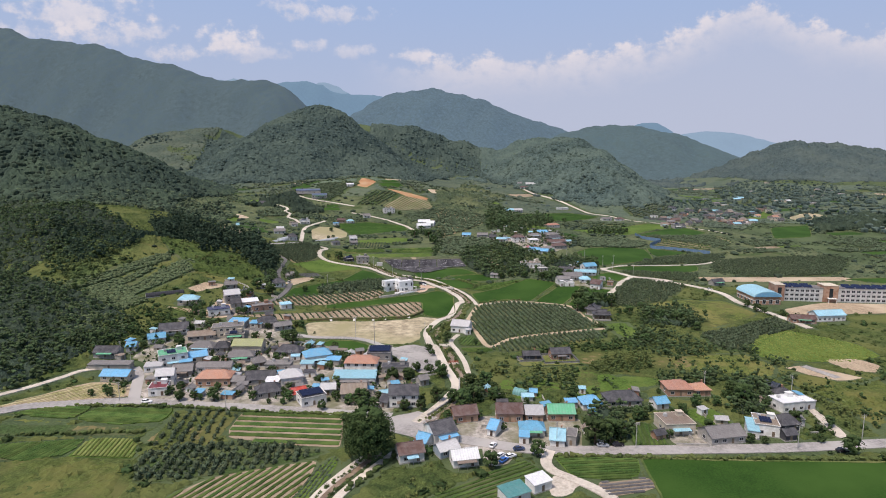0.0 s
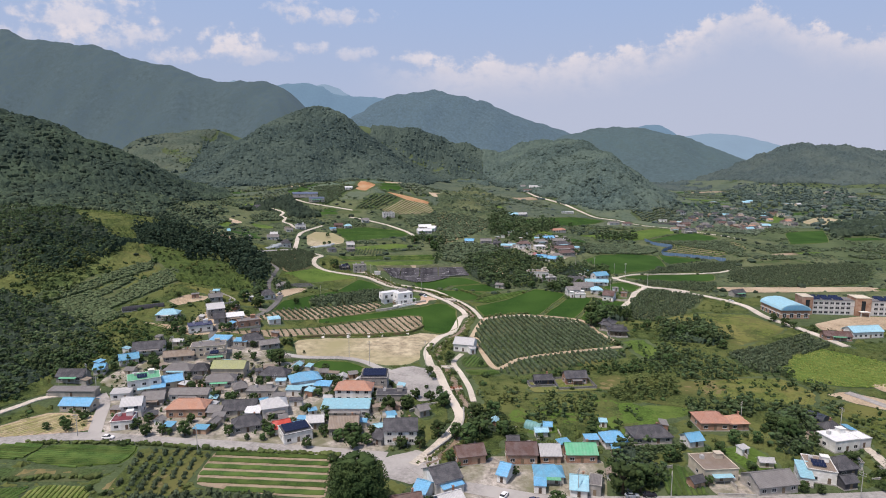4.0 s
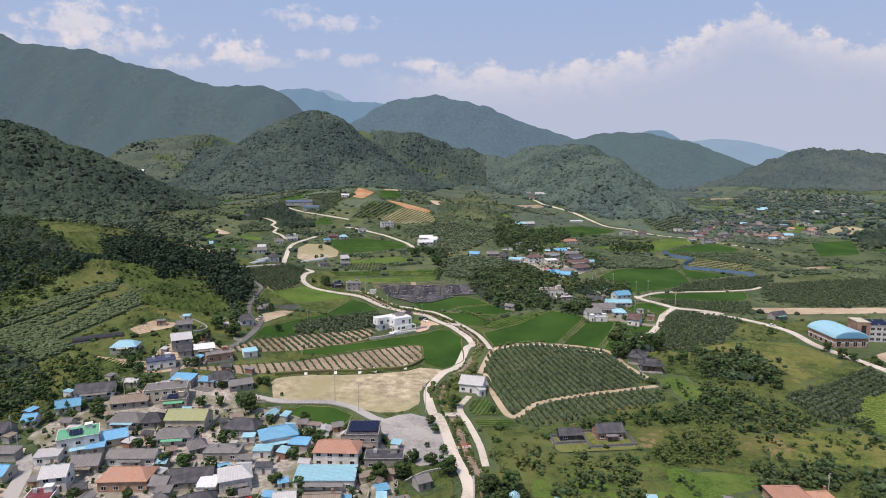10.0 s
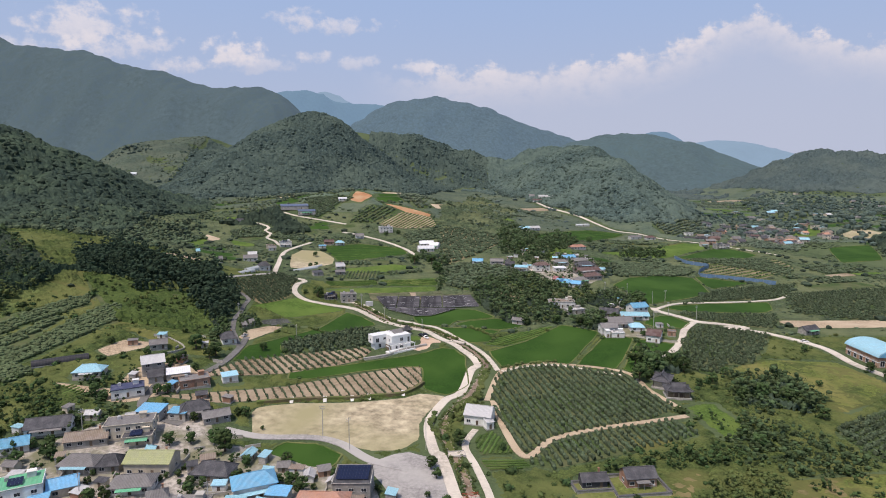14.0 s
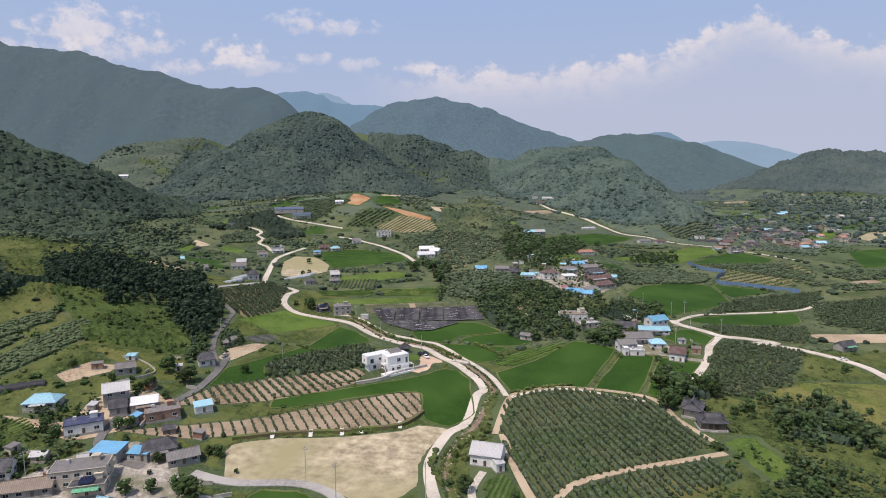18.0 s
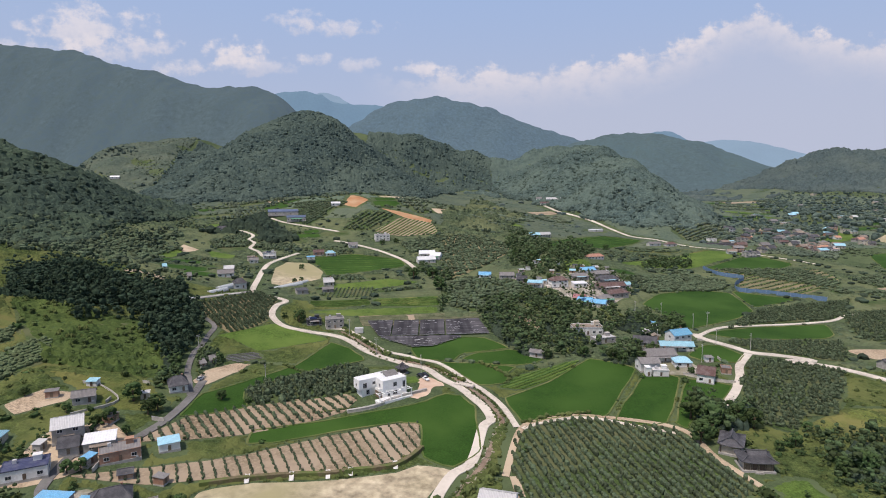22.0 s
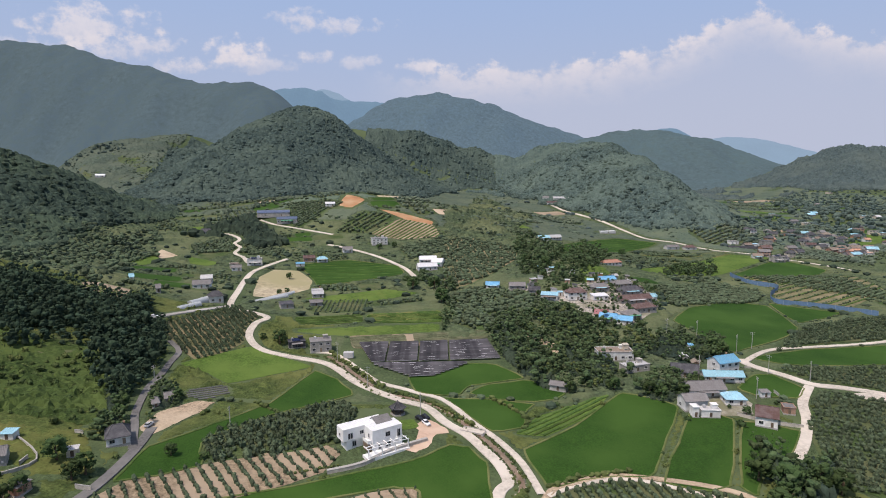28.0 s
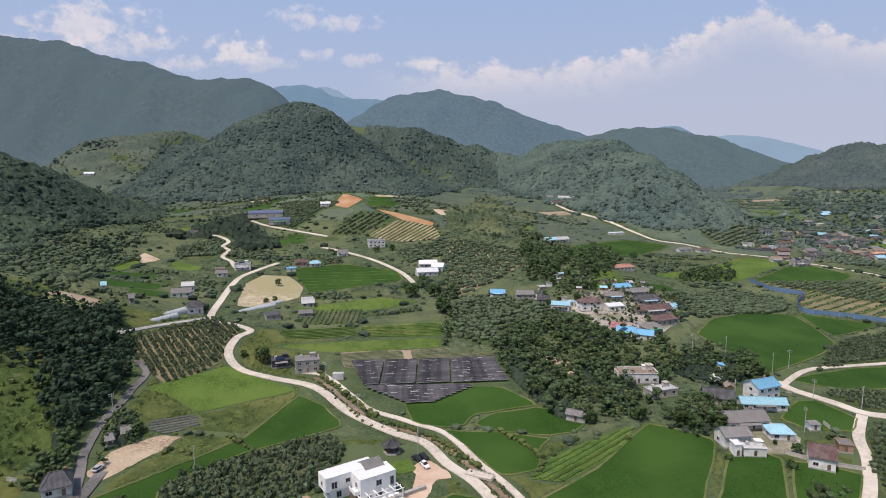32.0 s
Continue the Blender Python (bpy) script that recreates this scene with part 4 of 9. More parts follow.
field("dry_field", "round tan harvested field", "sand", [(-126, 637), (-140, 698), (-136, 730), (-115, 730), (-98, 700), (-94, 672), (-109, 644)], 0.160)
field("rice_paddy", "green rice paddy below the farm", "paddy", [(-119, 754), (-81, 778), (-34, 757), (-26, 727), (-61, 703), (-91, 683), (-99, 705), (-111, 731)], 0.172)
field("crop_plot", "green plots in strips", "bright", [(-93, 646), (-39, 678), (-13, 665), (-37, 648), (-82, 631)], 0.184)
field("crop_plot", "trellised vegetable plot", "veg", [(-85, 623), (-84, 641), (-48, 649), (-45, 620), (-80, 613)], 0.196)
field("crop_plot", "long narrow field of greens", "bright", [(-46, 613), (3, 620), (3, 596), (-42, 594)], 0.100)
field("crop_plot", "strip of dark green plot", "veg", [(-90, 599), (-48, 613), (-45, 595), (-82, 585)], 0.112)
field("crop_rows", "planted beds with pale earth", "tilled", [(-51, 570), (-18, 574), (3, 577), (3, 559), (-11, 554), (-46, 549)], 0.124)
field("orchard_ground", "pale earth under rows of orchard trees", "orchard_floor", [(-150, 557), (-128, 607), (-109, 595), (-110, 572), (-103, 548), (-112, 522), (-118, 517), (-136, 533)], 0.136)
field("crop_plot", "tilled brown plot on the hillside", "tilled", [(-211, 586), (-209, 597), (-188, 600), (-182, 567)], 0.148)
field("crop_plot", "orchard plot on the spur", "veg", [(-175, 954), (-131, 964), (-106, 947), (-129, 930), (-158, 880)], 0.160)
field("crop_plot", "striped orchard plot on the spur", "veg", [(-109, 867), (-87, 928), (-45, 920), (-72, 870)], 0.172)
field("crop_plot", "pale brown terraced plot on the spur", "tilled", [(-72, 867), (-42, 915), (-3, 906), (5, 869), (-37, 853)], 0.184)
field("soil_bank", "raw orange earth bank", "red_soil", [(-115, 941), (-112, 987), (-85, 963), (-99, 935)], 0.196)
field("soil_bank", "raw orange earth bank below the wood", "red_soil", [(-69, 937), (-37, 930), (-3, 917), (-7, 901), (-40, 916)], 0.100)
field("rice_paddy", "small green paddy behind the blue roofed house", "paddy", [(-64, 326), (-58, 338), (-45, 337), (-34, 328), (-36, 320), (-43, 307), (-51, 309)], 0.112)
field("paved_yard", "pale grey paved parking ground beside the village", "asphalt", [(-25, 322), (-10, 331), (5, 322), (6, 301), (7, 290), (-5, 284), (-15, 302)], 0.124)
field("paved_yard", "pink paved forecourt of the white house", "paving", [(-13, 436), (-8, 442), (-7, 451), (-9, 453), (-6, 462), (-2, 460), (3, 454), (4, 450), (-1, 448), (-3, 439), (-8, 435)], 0.136)
field("lawn", "clipped lawn beside the white house", "bright", [(-17, 459), (-10, 461), (-7, 455), (-9, 452), (-13, 450)], 0.148)
field("junction", "grey asphalt road junction", "asphalt", [(-17, 234), (-5, 240), (3, 236), (2, 223), (-6, 216), (-16, 221)], 0.160)
field("school_yard", "pale sandy school playground", "soil", [(251, 409), (293, 428), (370, 417), (354, 398), (288, 396), (245, 387)], 0.172)
field("lawn", "mown green lawn round the walled hall", "lawn", [(60, 310.6), (60, 298), (77.6, 300), (76.2, 312)], 0.30)
field("village_ground", "pale concrete and trodden earth between the village houses", "yard", [(-125, 250), (-142, 282), (-150, 311), (-135, 326), (-115, 337), (-72, 334), (-43, 319), (-20, 309), (-11, 274), (-16, 237), (-40, 241), (-89, 248)], 0.196)
field("village_ground", "trodden earth of the upper village", "yard", [(-157, 304), (-154, 320), (-141, 336), (-127, 355), (-110, 365), (-93, 356), (-82, 334), (-85, 306), (-98, 289), (-128, 289)], 0.100)
field("farmyard", "pale concrete farmyards beside the road", "yard", [(1, 205), (5, 222), (22, 235), (50, 234), (62, 232), (57, 207), (27, 207)], 0.112)
field("farmyard", "bare earth farmyard by the flat roofed house", "yard", [(94, 238), (97, 221), (109, 221), (107, 207), (92, 207), (92, 221)], 0.124)
field("farmyard", "pale yard of the hamlet farmhouses", "yard", [(111, 490), (131, 493), (135, 480), (130, 469), (122, 468), (106, 470)], 0.136)
field("farmyard", "pale yards of the hamlet", "yard", [(54, 669), (89, 636), (99, 594), (119, 587), (147, 621), (159, 658), (143, 688), (117, 677), (79, 645)], 0.148)
field("concrete_drive", "wide pale concrete drive", "concrete", [(158, 254), (165, 256), (165, 235), (162, 215), (157, 213), (162, 239)], 0.160)
field("farmyard", "pale yard of the western farms", "soil", [(-171, 376), (-142, 371), (-140, 392), (-123, 402), (-106, 388), (-122, 367), (-134, 361)], 0.172)
field("yellow_field", "yellow dry grass under the scrub", "meadow", [(78, 344), (99, 335), (112, 312), (127, 305), (128, 287), (109, 276), (87, 287), (76, 306)], 0.184)
field("meadow", "overgrown green waste ground", "bright", [(25, 270), (57, 286), (86, 286), (99, 269), (81, 251), (61, 255), (39, 252)], 0.196)
field("meadow", "overgrown yellow green waste ground", "meadow", [(86, 286), (122, 308), (166, 313), (168, 298), (155, 277), (136, 281), (113, 285)], 0.100)
field("orchard_ground", "floor of the wide orchards in the valley", "veg", [(287, 594), (353, 610), (420, 623), (438, 607), (370, 524), (292, 517), (259, 535)], 0.112)
field("dry_field", "brown ploughed field by the school", "soil", [(233, 515), (369, 518), (375, 503), (238, 496)], 0.124)
field("rice_paddy", "long green paddy behind the school", "paddy", [(362, 508), (405, 514), (426, 503), (385, 488)], 0.136)
field("rice_paddy", "green field in the far valley", "paddy", [(493, 853), (564, 876), (496, 761), (436, 744)], 0.148)
field("dry_field", "tan field in the far valley", "sand", [(587, 973), (683, 1064), (672, 976), (587, 913)], 0.160)
field("rice_paddy", "pale field in the far valley", "bright", [(529, 1021), (608, 1093), (597, 1001), (507, 942)], 0.172)
field("crop_plot", "dark plots in the far valley", "veg", [(684, 1344), (834, 1455), (809, 1349), (604, 1126)], 0.184)
field("crop_plot", "terraced plots above the side valley", "veg", [(-674, 1328), (-620, 1318), (-564, 1348), (-514, 1370), (-526, 1295), (-588, 1259)], 0.196)
field("crop_plot", "orchard plot above the side valley", "veg", [(-220, 778), (-202, 808), (-187, 782), (-199, 748)], 0.100)
field("crop_plot", "bright plot above the side valley", "bright", [(-218, 758), (-184, 742), (-190, 726), (-206, 730)], 0.112)
field("crop_plot", "green plots on the west slope", "bright", [(-251, 718), (-245, 753), (-232, 736), (-230, 697)], 0.124)
field("dry_field", "brown field on the west slope", "soil", [(-245, 753), (-250, 778), (-226, 757), (-233, 739)], 0.136)
field("crop_plot", "striped brown field on the west slope", "tilled", [(-209, 581), (-203, 590), (-187, 590), (-185, 569), (-197, 574)], 0.148)
field("crop_plot", "fresh green plot on the west slope", "bright", [(-181, 569), (-184, 594), (-178, 596), (-174, 568)], 0.160)
field("concrete_yard", "pale concrete yard beside the white shed", "concrete", [(41, 187), (45, 187), (49, 181), (44, 175), (38, 175)], 0.172)
field("crop_plot", "dark green vegetable bed between farmhouses", "veg", [(80, 228), (89, 227), (90, 208), (76, 208)], 0.184)
field("crop_plot", "fresh green garden bed behind the farmhouse", "bright", [(107, 240), (121, 241), (123, 226), (110, 223)], 0.196)
field("parking_yard", "grey concrete parking yard beside the road", "yard", [(19, 211), (30, 209), (34, 204), (27, 196), (21, 193), (19, 200)], 0.100)
field("dry_field", "bare brown earth strip among trees", "soil", [(49, 579), (59, 562), (76, 541), (71, 529), (63, 539), (51, 558)], 0.112)
field("lawn", "mown lawn of the gatehouse yard", "lawn", [(46.6, 306.4), (47.4, 301), (59, 302.4), (59, 307.8)], 0.31)
field("lawn", "mown grass in front of the shrine walls", "lawn", [(46, 300), (47, 294), (80, 296.5), (80, 299), (60, 296.8), (59, 301.4)], 0.30)

# orchards: outline, row direction, gaps, crown size, tallness
orchard("young fruit trees in a row on brown earth", [(-122, 369), (-96, 368), (-64, 378), (-39, 382), (-15, 388), (-5, 399), (-7, 416), (-20, 414), (-44, 405), (-72, 389), (-100, 377)], 117, 3.9, 0.55, 0.34, 2.3, 40)
orchard("rows of small fruit trees on a tilled terrace", [(-110, 391), (-98, 414), (-82, 426), (-43, 442), (-34, 434), (-38, 423), (-76, 403), (-97, 395)], 128, 3.8, 0.9, 0.62, 1.9, 41)
orchard("dense grey green fruit trees of an orchard", [(-84, 436), (-83, 452), (-41, 480), (-32, 470), (-35, 440), (-77, 429)], 35, 3.4, 2.6, 1.7, 1.1, 42)
orchard("dense orchard of trained fruit trees", [(173, 493), (212, 478), (171, 424), (156, 424), (143, 409), (131, 421), (137, 436), (145, 457), (163, 481)], -21, 3.7, 2.1, 1.35, 1.1, 43)
orchard("orchard trees along the road", [(168, 519), (188, 524), (246, 531), (221, 491), (204, 494), (178, 505)], -19, 3.7, 2.2, 1.35, 1.1, 44)
orchard("dark orchard trees in close rows", [(233, 605), (326, 639), (283, 585), (216, 567), (182, 547)], 19, 4.0, 2.4, 1.5, 1.1, 45)
orchard("orchard trees behind the hamlet", [(163, 659), (262, 714), (245, 673), (158, 629)], 25, 4.2, 2.8, 1.6, 1.1, 46)
orchard("rows of trained fruit trees on a slope", [(31, 408), (45, 418), (64, 423), (97, 412), (102, 388), (108, 369), (88, 356), (67, 350), (48, 342), (34, 327), (28, 353), (26, 378)], 101, 3.3, 1.0, 0.8, 1.9, 47)
orchard("lower rows of trained fruit trees", [(33, 322), (47, 337), (66, 346), (103, 356), (106, 343), (79, 331), (42, 316)], 99, 3.3, 1.0, 0.78, 1.9, 48)
orchard("young orchard trees in grass", [(-104, 241), (-80, 240), (-81, 223), (-79, 206), (-104, 208), (-106, 228)], 96, 4.0, 2.8, 1.15, 1.2, 49)
orchard("dense dark orchard trees", [(-103, 203), (-99, 207), (-70, 213), (-36, 205), (-58, 193), (-86, 186), (-99, 185)], 90, 3.3, 2.8, 1.5, 1.15, 50)
orchard("orchard rows below the pine wood", [(-150, 557), (-128, 607), (-109, 595), (-110, 572), (-103, 548), (-112, 522), (-118, 517), (-136, 533)], -53, 3.5, 1.7, 1.2, 1.6, 54)
orchard("orchard trees on the spur", [(-109, 867), (-87, 928), (-45, 920), (-72, 870)], 61, 6.0, 4.0, 1.8, 1.1, 55)
orchard("orchard trees on the spur", [(-175, 954), (-131, 964), (-106, 947), (-129, 930), (-158, 880)], 61, 6.0, 4.0, 1.6, 1.1, 56)
orchard("wide orchard rows in the valley", [(287, 594), (353, 610), (420, 623), (438, 607), (370, 524), (292, 517), (259, 535)], 13, 4.2, 2.6, 1.5, 1.0, 57)
orchard("dense leafy crop by the stream path", [(-43, 172), (-39, 194), (-34, 202), (-32, 197), (-38, 172)], 77, 1.4, 1.0, 0.55, 0.9, 59)
orchard("rows on trellis in the upper plots", [(-85, 623), (-84, 641), (-48, 649), (-45, 620), (-80, 613)], 91, 3.0, 1.0, 0.6, 1.3, 60)
orchard("sparse vines on trellis poles", [(267, 767), (383, 768), (366, 711), (294, 650), (255, 674), (279, 720)], 34, 8.0, 3.5, 0.9, 1.3, 61)
BRIGHT_CROP = [(181, 325), (201, 347), (223, 358), (247, 331), (246, 308), (222, 299), (196, 300), (178, 308)]

# crop rows: outline, direction, gap, width, height
crop_rows("fresh green crop rows beside the road", [(-145, 234), (-142, 245), (-108, 244), (-108, 231), (-126, 228)], -6, 1.3, 1.15, 0.35)
crop_rows("dark green crop rows beside the road", [(-174, 237), (-163, 244), (-147, 247), (-143, 244), (-145, 234), (-161, 235)], -5, 1.3, 1.15, 0.4)
crop_rows("yellow green striped crop rows", [(-130, 202), (-129, 217), (-111, 216), (-105, 201)], 96, 1.6, 1.05, 0.35, ROW_PALE)
crop_rows("dark green vegetable beds", [(-160, 203), (-163, 211), (-130, 217), (-131, 203), (-144, 198)], 72, 1.4, 1.15, 0.35)
crop_rows("leafy beds on pale tilled earth", [(-80, 240), (-36, 238), (-32, 207), (-78, 216)], -5, 4.6, 2.7, 0.4)
crop_rows("dry straw rows among low stakes", [(-184, 241), (-178, 249), (-160, 272), (-141, 270), (-136, 257), (-149, 254), (-171, 248)], 48, 1.7, 1.2, 0.25, ROW_STRAW)
crop_rows("striped beds with pale earth between", [(-86, 173), (-73, 188), (-39, 200), (-43, 172)], 61, 2.7, 1.3, 0.45)
crop_rows("crop rows inside the road bend", [(44, 200), (75, 200), (71, 187), (61, 185), (48, 186)], 4, 1.5, 1.2, 0.35)
crop_rows("beds under black mulch film", [(55, 183), (74, 186), (74, 179), (56, 174)], 9, 1.8, 1.1, 0.25, ROW_FILM)
crop_rows("vegetable rows on dark earth", [(0, 175), (26, 194), (33, 199), (40, 189), (34, 180), (21, 169), (0, 169)], 30, 2.0, 1.0, 0.35)
crop_rows("green vegetable rows between farmhouses", [(80, 228), (89, 227), (90, 208), (76, 208)], -101, 1.6, 1.0, 0.4)
crop_rows("leafy rows beside the grey shed", [(16, 342), (24, 348), (31, 328), (17, 327)], 70, 1.8, 1.0, 0.4)
crop_rows("leafy green crop strip beside the shed", [(16, 323), (33, 324), (36, 318), (20, 316)], 2, 1.8, 1.0, 0.4)
crop_rows("vegetable strips on a slope", [(29, 452), (41, 469), (63, 483), (78, 492), (63, 470), (41, 451)], 41, 2.4, 1.2, 0.4)
crop_rows("grey green vegetable beds", [(-108, 485), (-94, 494), (-90, 486), (-98, 476), (-107, 478)], 37, 2.0, 1.1, 0.3, ROW_FILM)
crop_rows("planted beds above the nets", [(-51, 568), (-18, 574), (-16, 557), (-46, 549)], 14, 1.7, 1.25, 0.3, ROW_GREY)
crop_rows("grey green beds above the nets", [(-15, 574), (3, 578), (28, 580), (30, 566), (3, 560), (-13, 558)], 12, 1.7, 1.25, 0.3, ROW_GREY)
crop_rows("beds in the upper plots", [(-90, 599), (-48, 613), (-45, 595), (-82, 585)], 18, 2.4, 1.3, 0.4)
crop_rows("long beds of greens", [(-46, 613), (3, 620), (3, 596), (-42, 594)], 4, 2.6, 1.4, 0.35)
crop_rows("terrace beds on the west side", [(-178, 360), (-175, 368), (-159, 375), (-149, 367), (-157, 357), (-166, 352)], 53, 2.2, 1.1, 0.4)
crop_rows("tilled beds on the west slope", [(-209, 581), (-203, 590), (-187, 590), (-185, 569), (-197, 574)], -23, 2.4, 1.2, 0.3)
crop_rows("terraced beds on the spur", [(-72, 867), (-42, 915), (-3, 906), (5, 869), (-37, 853)], 62, 4.5, 2.0, 0.5)
crop_rows("striped beds in a trellised field", [(267, 767), (383, 768), (366, 711), (294, 650), (255, 674), (279, 720)], 34, 9.0, 1.6, 0.6)
crop_rows("paddy strips above the hamlet", [(127, 860), (227, 983), (275, 966), (198, 865), (123, 808)], 45, 9.0, 1.0, 0.3)
crop_rows("paddy strips below the farm", [(-119, 754), (-81, 778), (-34, 757), (-26, 727), (-61, 703), (-91, 683), (-99, 705), (-111, 731)], 11, 9.0, 1.0, 0.3)

# wooded patches: outline, spacing, crown size
thicket("scrub on the lower western terraces", [(-206, 347), (-185, 357), (-172, 365), (-153, 357), (-137, 350), (-158, 335), (-167, 318), (-177, 308)], "wild", 5.0, 1.8, 65)
thicket("scrub below the terraced knoll", [(-321, 448), (-315, 466), (-280, 476), (-252, 497), (-235, 475), (-245, 437), (-276, 429), (-293, 407)], "wild", 5.0, 2.2, 66)
thicket("dark woods at the foot of the west slope", [(-307, 405), (-267, 406), (-216, 381), (-183, 358), (-170, 333), (-178, 311), (-202, 274), (-210, 270)], "leaf", 4.6, 2.6, 67)
thicket("orchard trees across the upper valley", [(33, 953), (117, 932), (114, 834), (84, 825), (43, 855)], "wild", 7.0, 2.4, 68)
thicket("trees scattered about the far village", [(433, 1143), (603, 1297), (611, 1122), (587, 1042), (477, 895), (418, 941), (370, 957)], "forest", 13.0, 3.6, 69)
thicket("trees and hedges across the far valley", [(742, 1580), (1037, 1564), (1039, 1347), (594, 762), (560, 835), (550, 1025)], "forest", 24.0, 5.5, 70)
thicket("dark woods at the foot of the west hill", [(-497, 677), (-417, 666), (-278, 520), (-248, 506), (-255, 473), (-273, 453), (-280, 422), (-276, 368)], "leaf", 6.0, 3.2, 71)
thicket("dark trees beside the shaded lane", [(-136, 469), (-135, 478), (-126, 473), (-114, 452), (-114, 442), (-122, 446)], "leaf", 4.4, 2.8, 72)
thicket("dark trees round the lane house", [(-125, 485), (-119, 493), (-111, 484), (-106, 468), (-111, 458), (-118, 467)], "leaf", 4.2, 2.4, 73)
thicket("dark leafy trees beside the shade nets", [(30, 568), (40, 604), (52, 611), (51, 572), (54, 548), (59, 522), (55, 496), (48, 496), (41, 510), (34, 532)], "leaf", 5.0, 3.4, 74)
thicket("dark leafy trees below the hamlet", [(55, 602), (69, 616), (94, 598), (87, 570), (75, 562), (63, 585)], "leaf", 5.2, 3.4, 75)
thicket("leafy trees along the rough slope", [(65, 545), (84, 561), (91, 540), (89, 515), (78, 496), (67, 502), (61, 512)], "leaf", 5.2, 3.2, 76)
thicket("leafy trees behind the paddies", [(91, 495), (103, 506), (111, 495), (103, 481), (92, 483)], "leaf", 4.6, 2.8, 77)
thicket("trees and bushes scattered through the far village", [(895, 1788), (1020, 1684), (1071, 1566), (973, 1379), (741, 1215), (707, 1380)], "forest", 15.0, 4.0, 79)
thicket("dark trees round the farmhouses", [(138, 262), (151, 275), (161, 273), (155, 256), (142, 235), (130, 231), (128, 240)], "leaf", 4.2, 2.8, 80)
thicket("dark trees beside the brown farmhouse", [(11, 264), (19, 276), (29, 271), (30, 256), (19, 247), (12, 250)], "leaf", 4.0, 2.6, 81)
thicket("leafy trees between the farmyards", [(65, 233), (73, 243), (79, 238), (82, 228), (78, 215), (68, 211), (60, 212)], "leaf", 4.4, 2.8, 82)
thicket("dark pine wood on the knoll", [(-244, 521), (-238, 577), (-197, 572), (-151, 561), (-137, 534), (-131, 507), (-126, 483), (-127, 468), (-134, 470), (-156, 504), (-175, 530), (-197, 506), (-229, 500)], "pine", 5.0, 4.0, 83)
thicket("dark pine wood behind the meadow", [(-305, 486), (-264, 484), (-226, 508), (-195, 549), (-174, 592), (-150, 554), (-150, 518), (-174, 525), (-201, 511), (-232, 495), (-234, 475), (-240, 446), (-254, 433), (-265, 430)], "pine", 6.0, 4.4, 84)
thicket("shrubby trees on the west slope", [(-240, 303), (-208, 317), (-180, 311), (-181, 299), (-184, 276), (-189, 255), (-196, 243)], "leaf", 5.0, 3.2, 85)
thicket("shrubs and young trees on the west slope", [(-231, 382), (-232, 400), (-233, 420), (-230, 440), (-229, 466), (-240, 472), (-253, 451), (-263, 426)], "wild", 7.0, 3.4, 86)
thicket("scrub and trees behind the hamlet", [(107, 542), (135, 575), (156, 567), (159, 556), (145, 533), (125, 524), (114, 533)], "leaf", 6.0, 2.8, 90)
thicket("dark old trees by the shrine hall", [(109, 432), (124, 442), (135, 440), (138, 429), (128, 411), (114, 406), (110, 420)], "leaf", 6.5, 4.6, 91)
thicket("dark trees at the edge of the meadow", [(145, 389), (162, 401), (177, 395), (178, 378), (165, 362), (153, 367), (140, 372)], "leaf", 6.5, 4.0, 92)
thicket("shrubs along the stream bank", [(5, 353), (9, 367), (24, 394), (32, 411), (28, 394), (17, 370), (10, 355)], "wild", 4.0, 2.0, 99)
thicket("trees in front of the far village", [(593, 923), (737, 1005), (758, 977), (666, 857), (524, 796)], "leaf", 9.0, 5.0, 102)
thicket("trees at the foot of the middle hill", [(-258, 834), (-214, 934), (-181, 877), (-145, 825), (-173, 802), (-213, 839)], "leaf", 9.0, 5.0, 103)
thicket("orchards and scrub in the upper valley", [(7, 968), (87, 1461), (126, 1188), (145, 1097), (86, 897), (6, 850)], "wild", 9.0, 3.2, 105)

# ---- houses ----
def roof_mat(name, rgb, period=0.35, depth=0.72, rough=0.55):
    return mat(name, rgb, tuple(v * 0.8 for v in rgb), 1.3, rough, stripe=("X", period, depth), bump_at=0.6, c=tuple(v * 0.75 + 0.06 for v in rgb), big=0.35, rand=0.13)


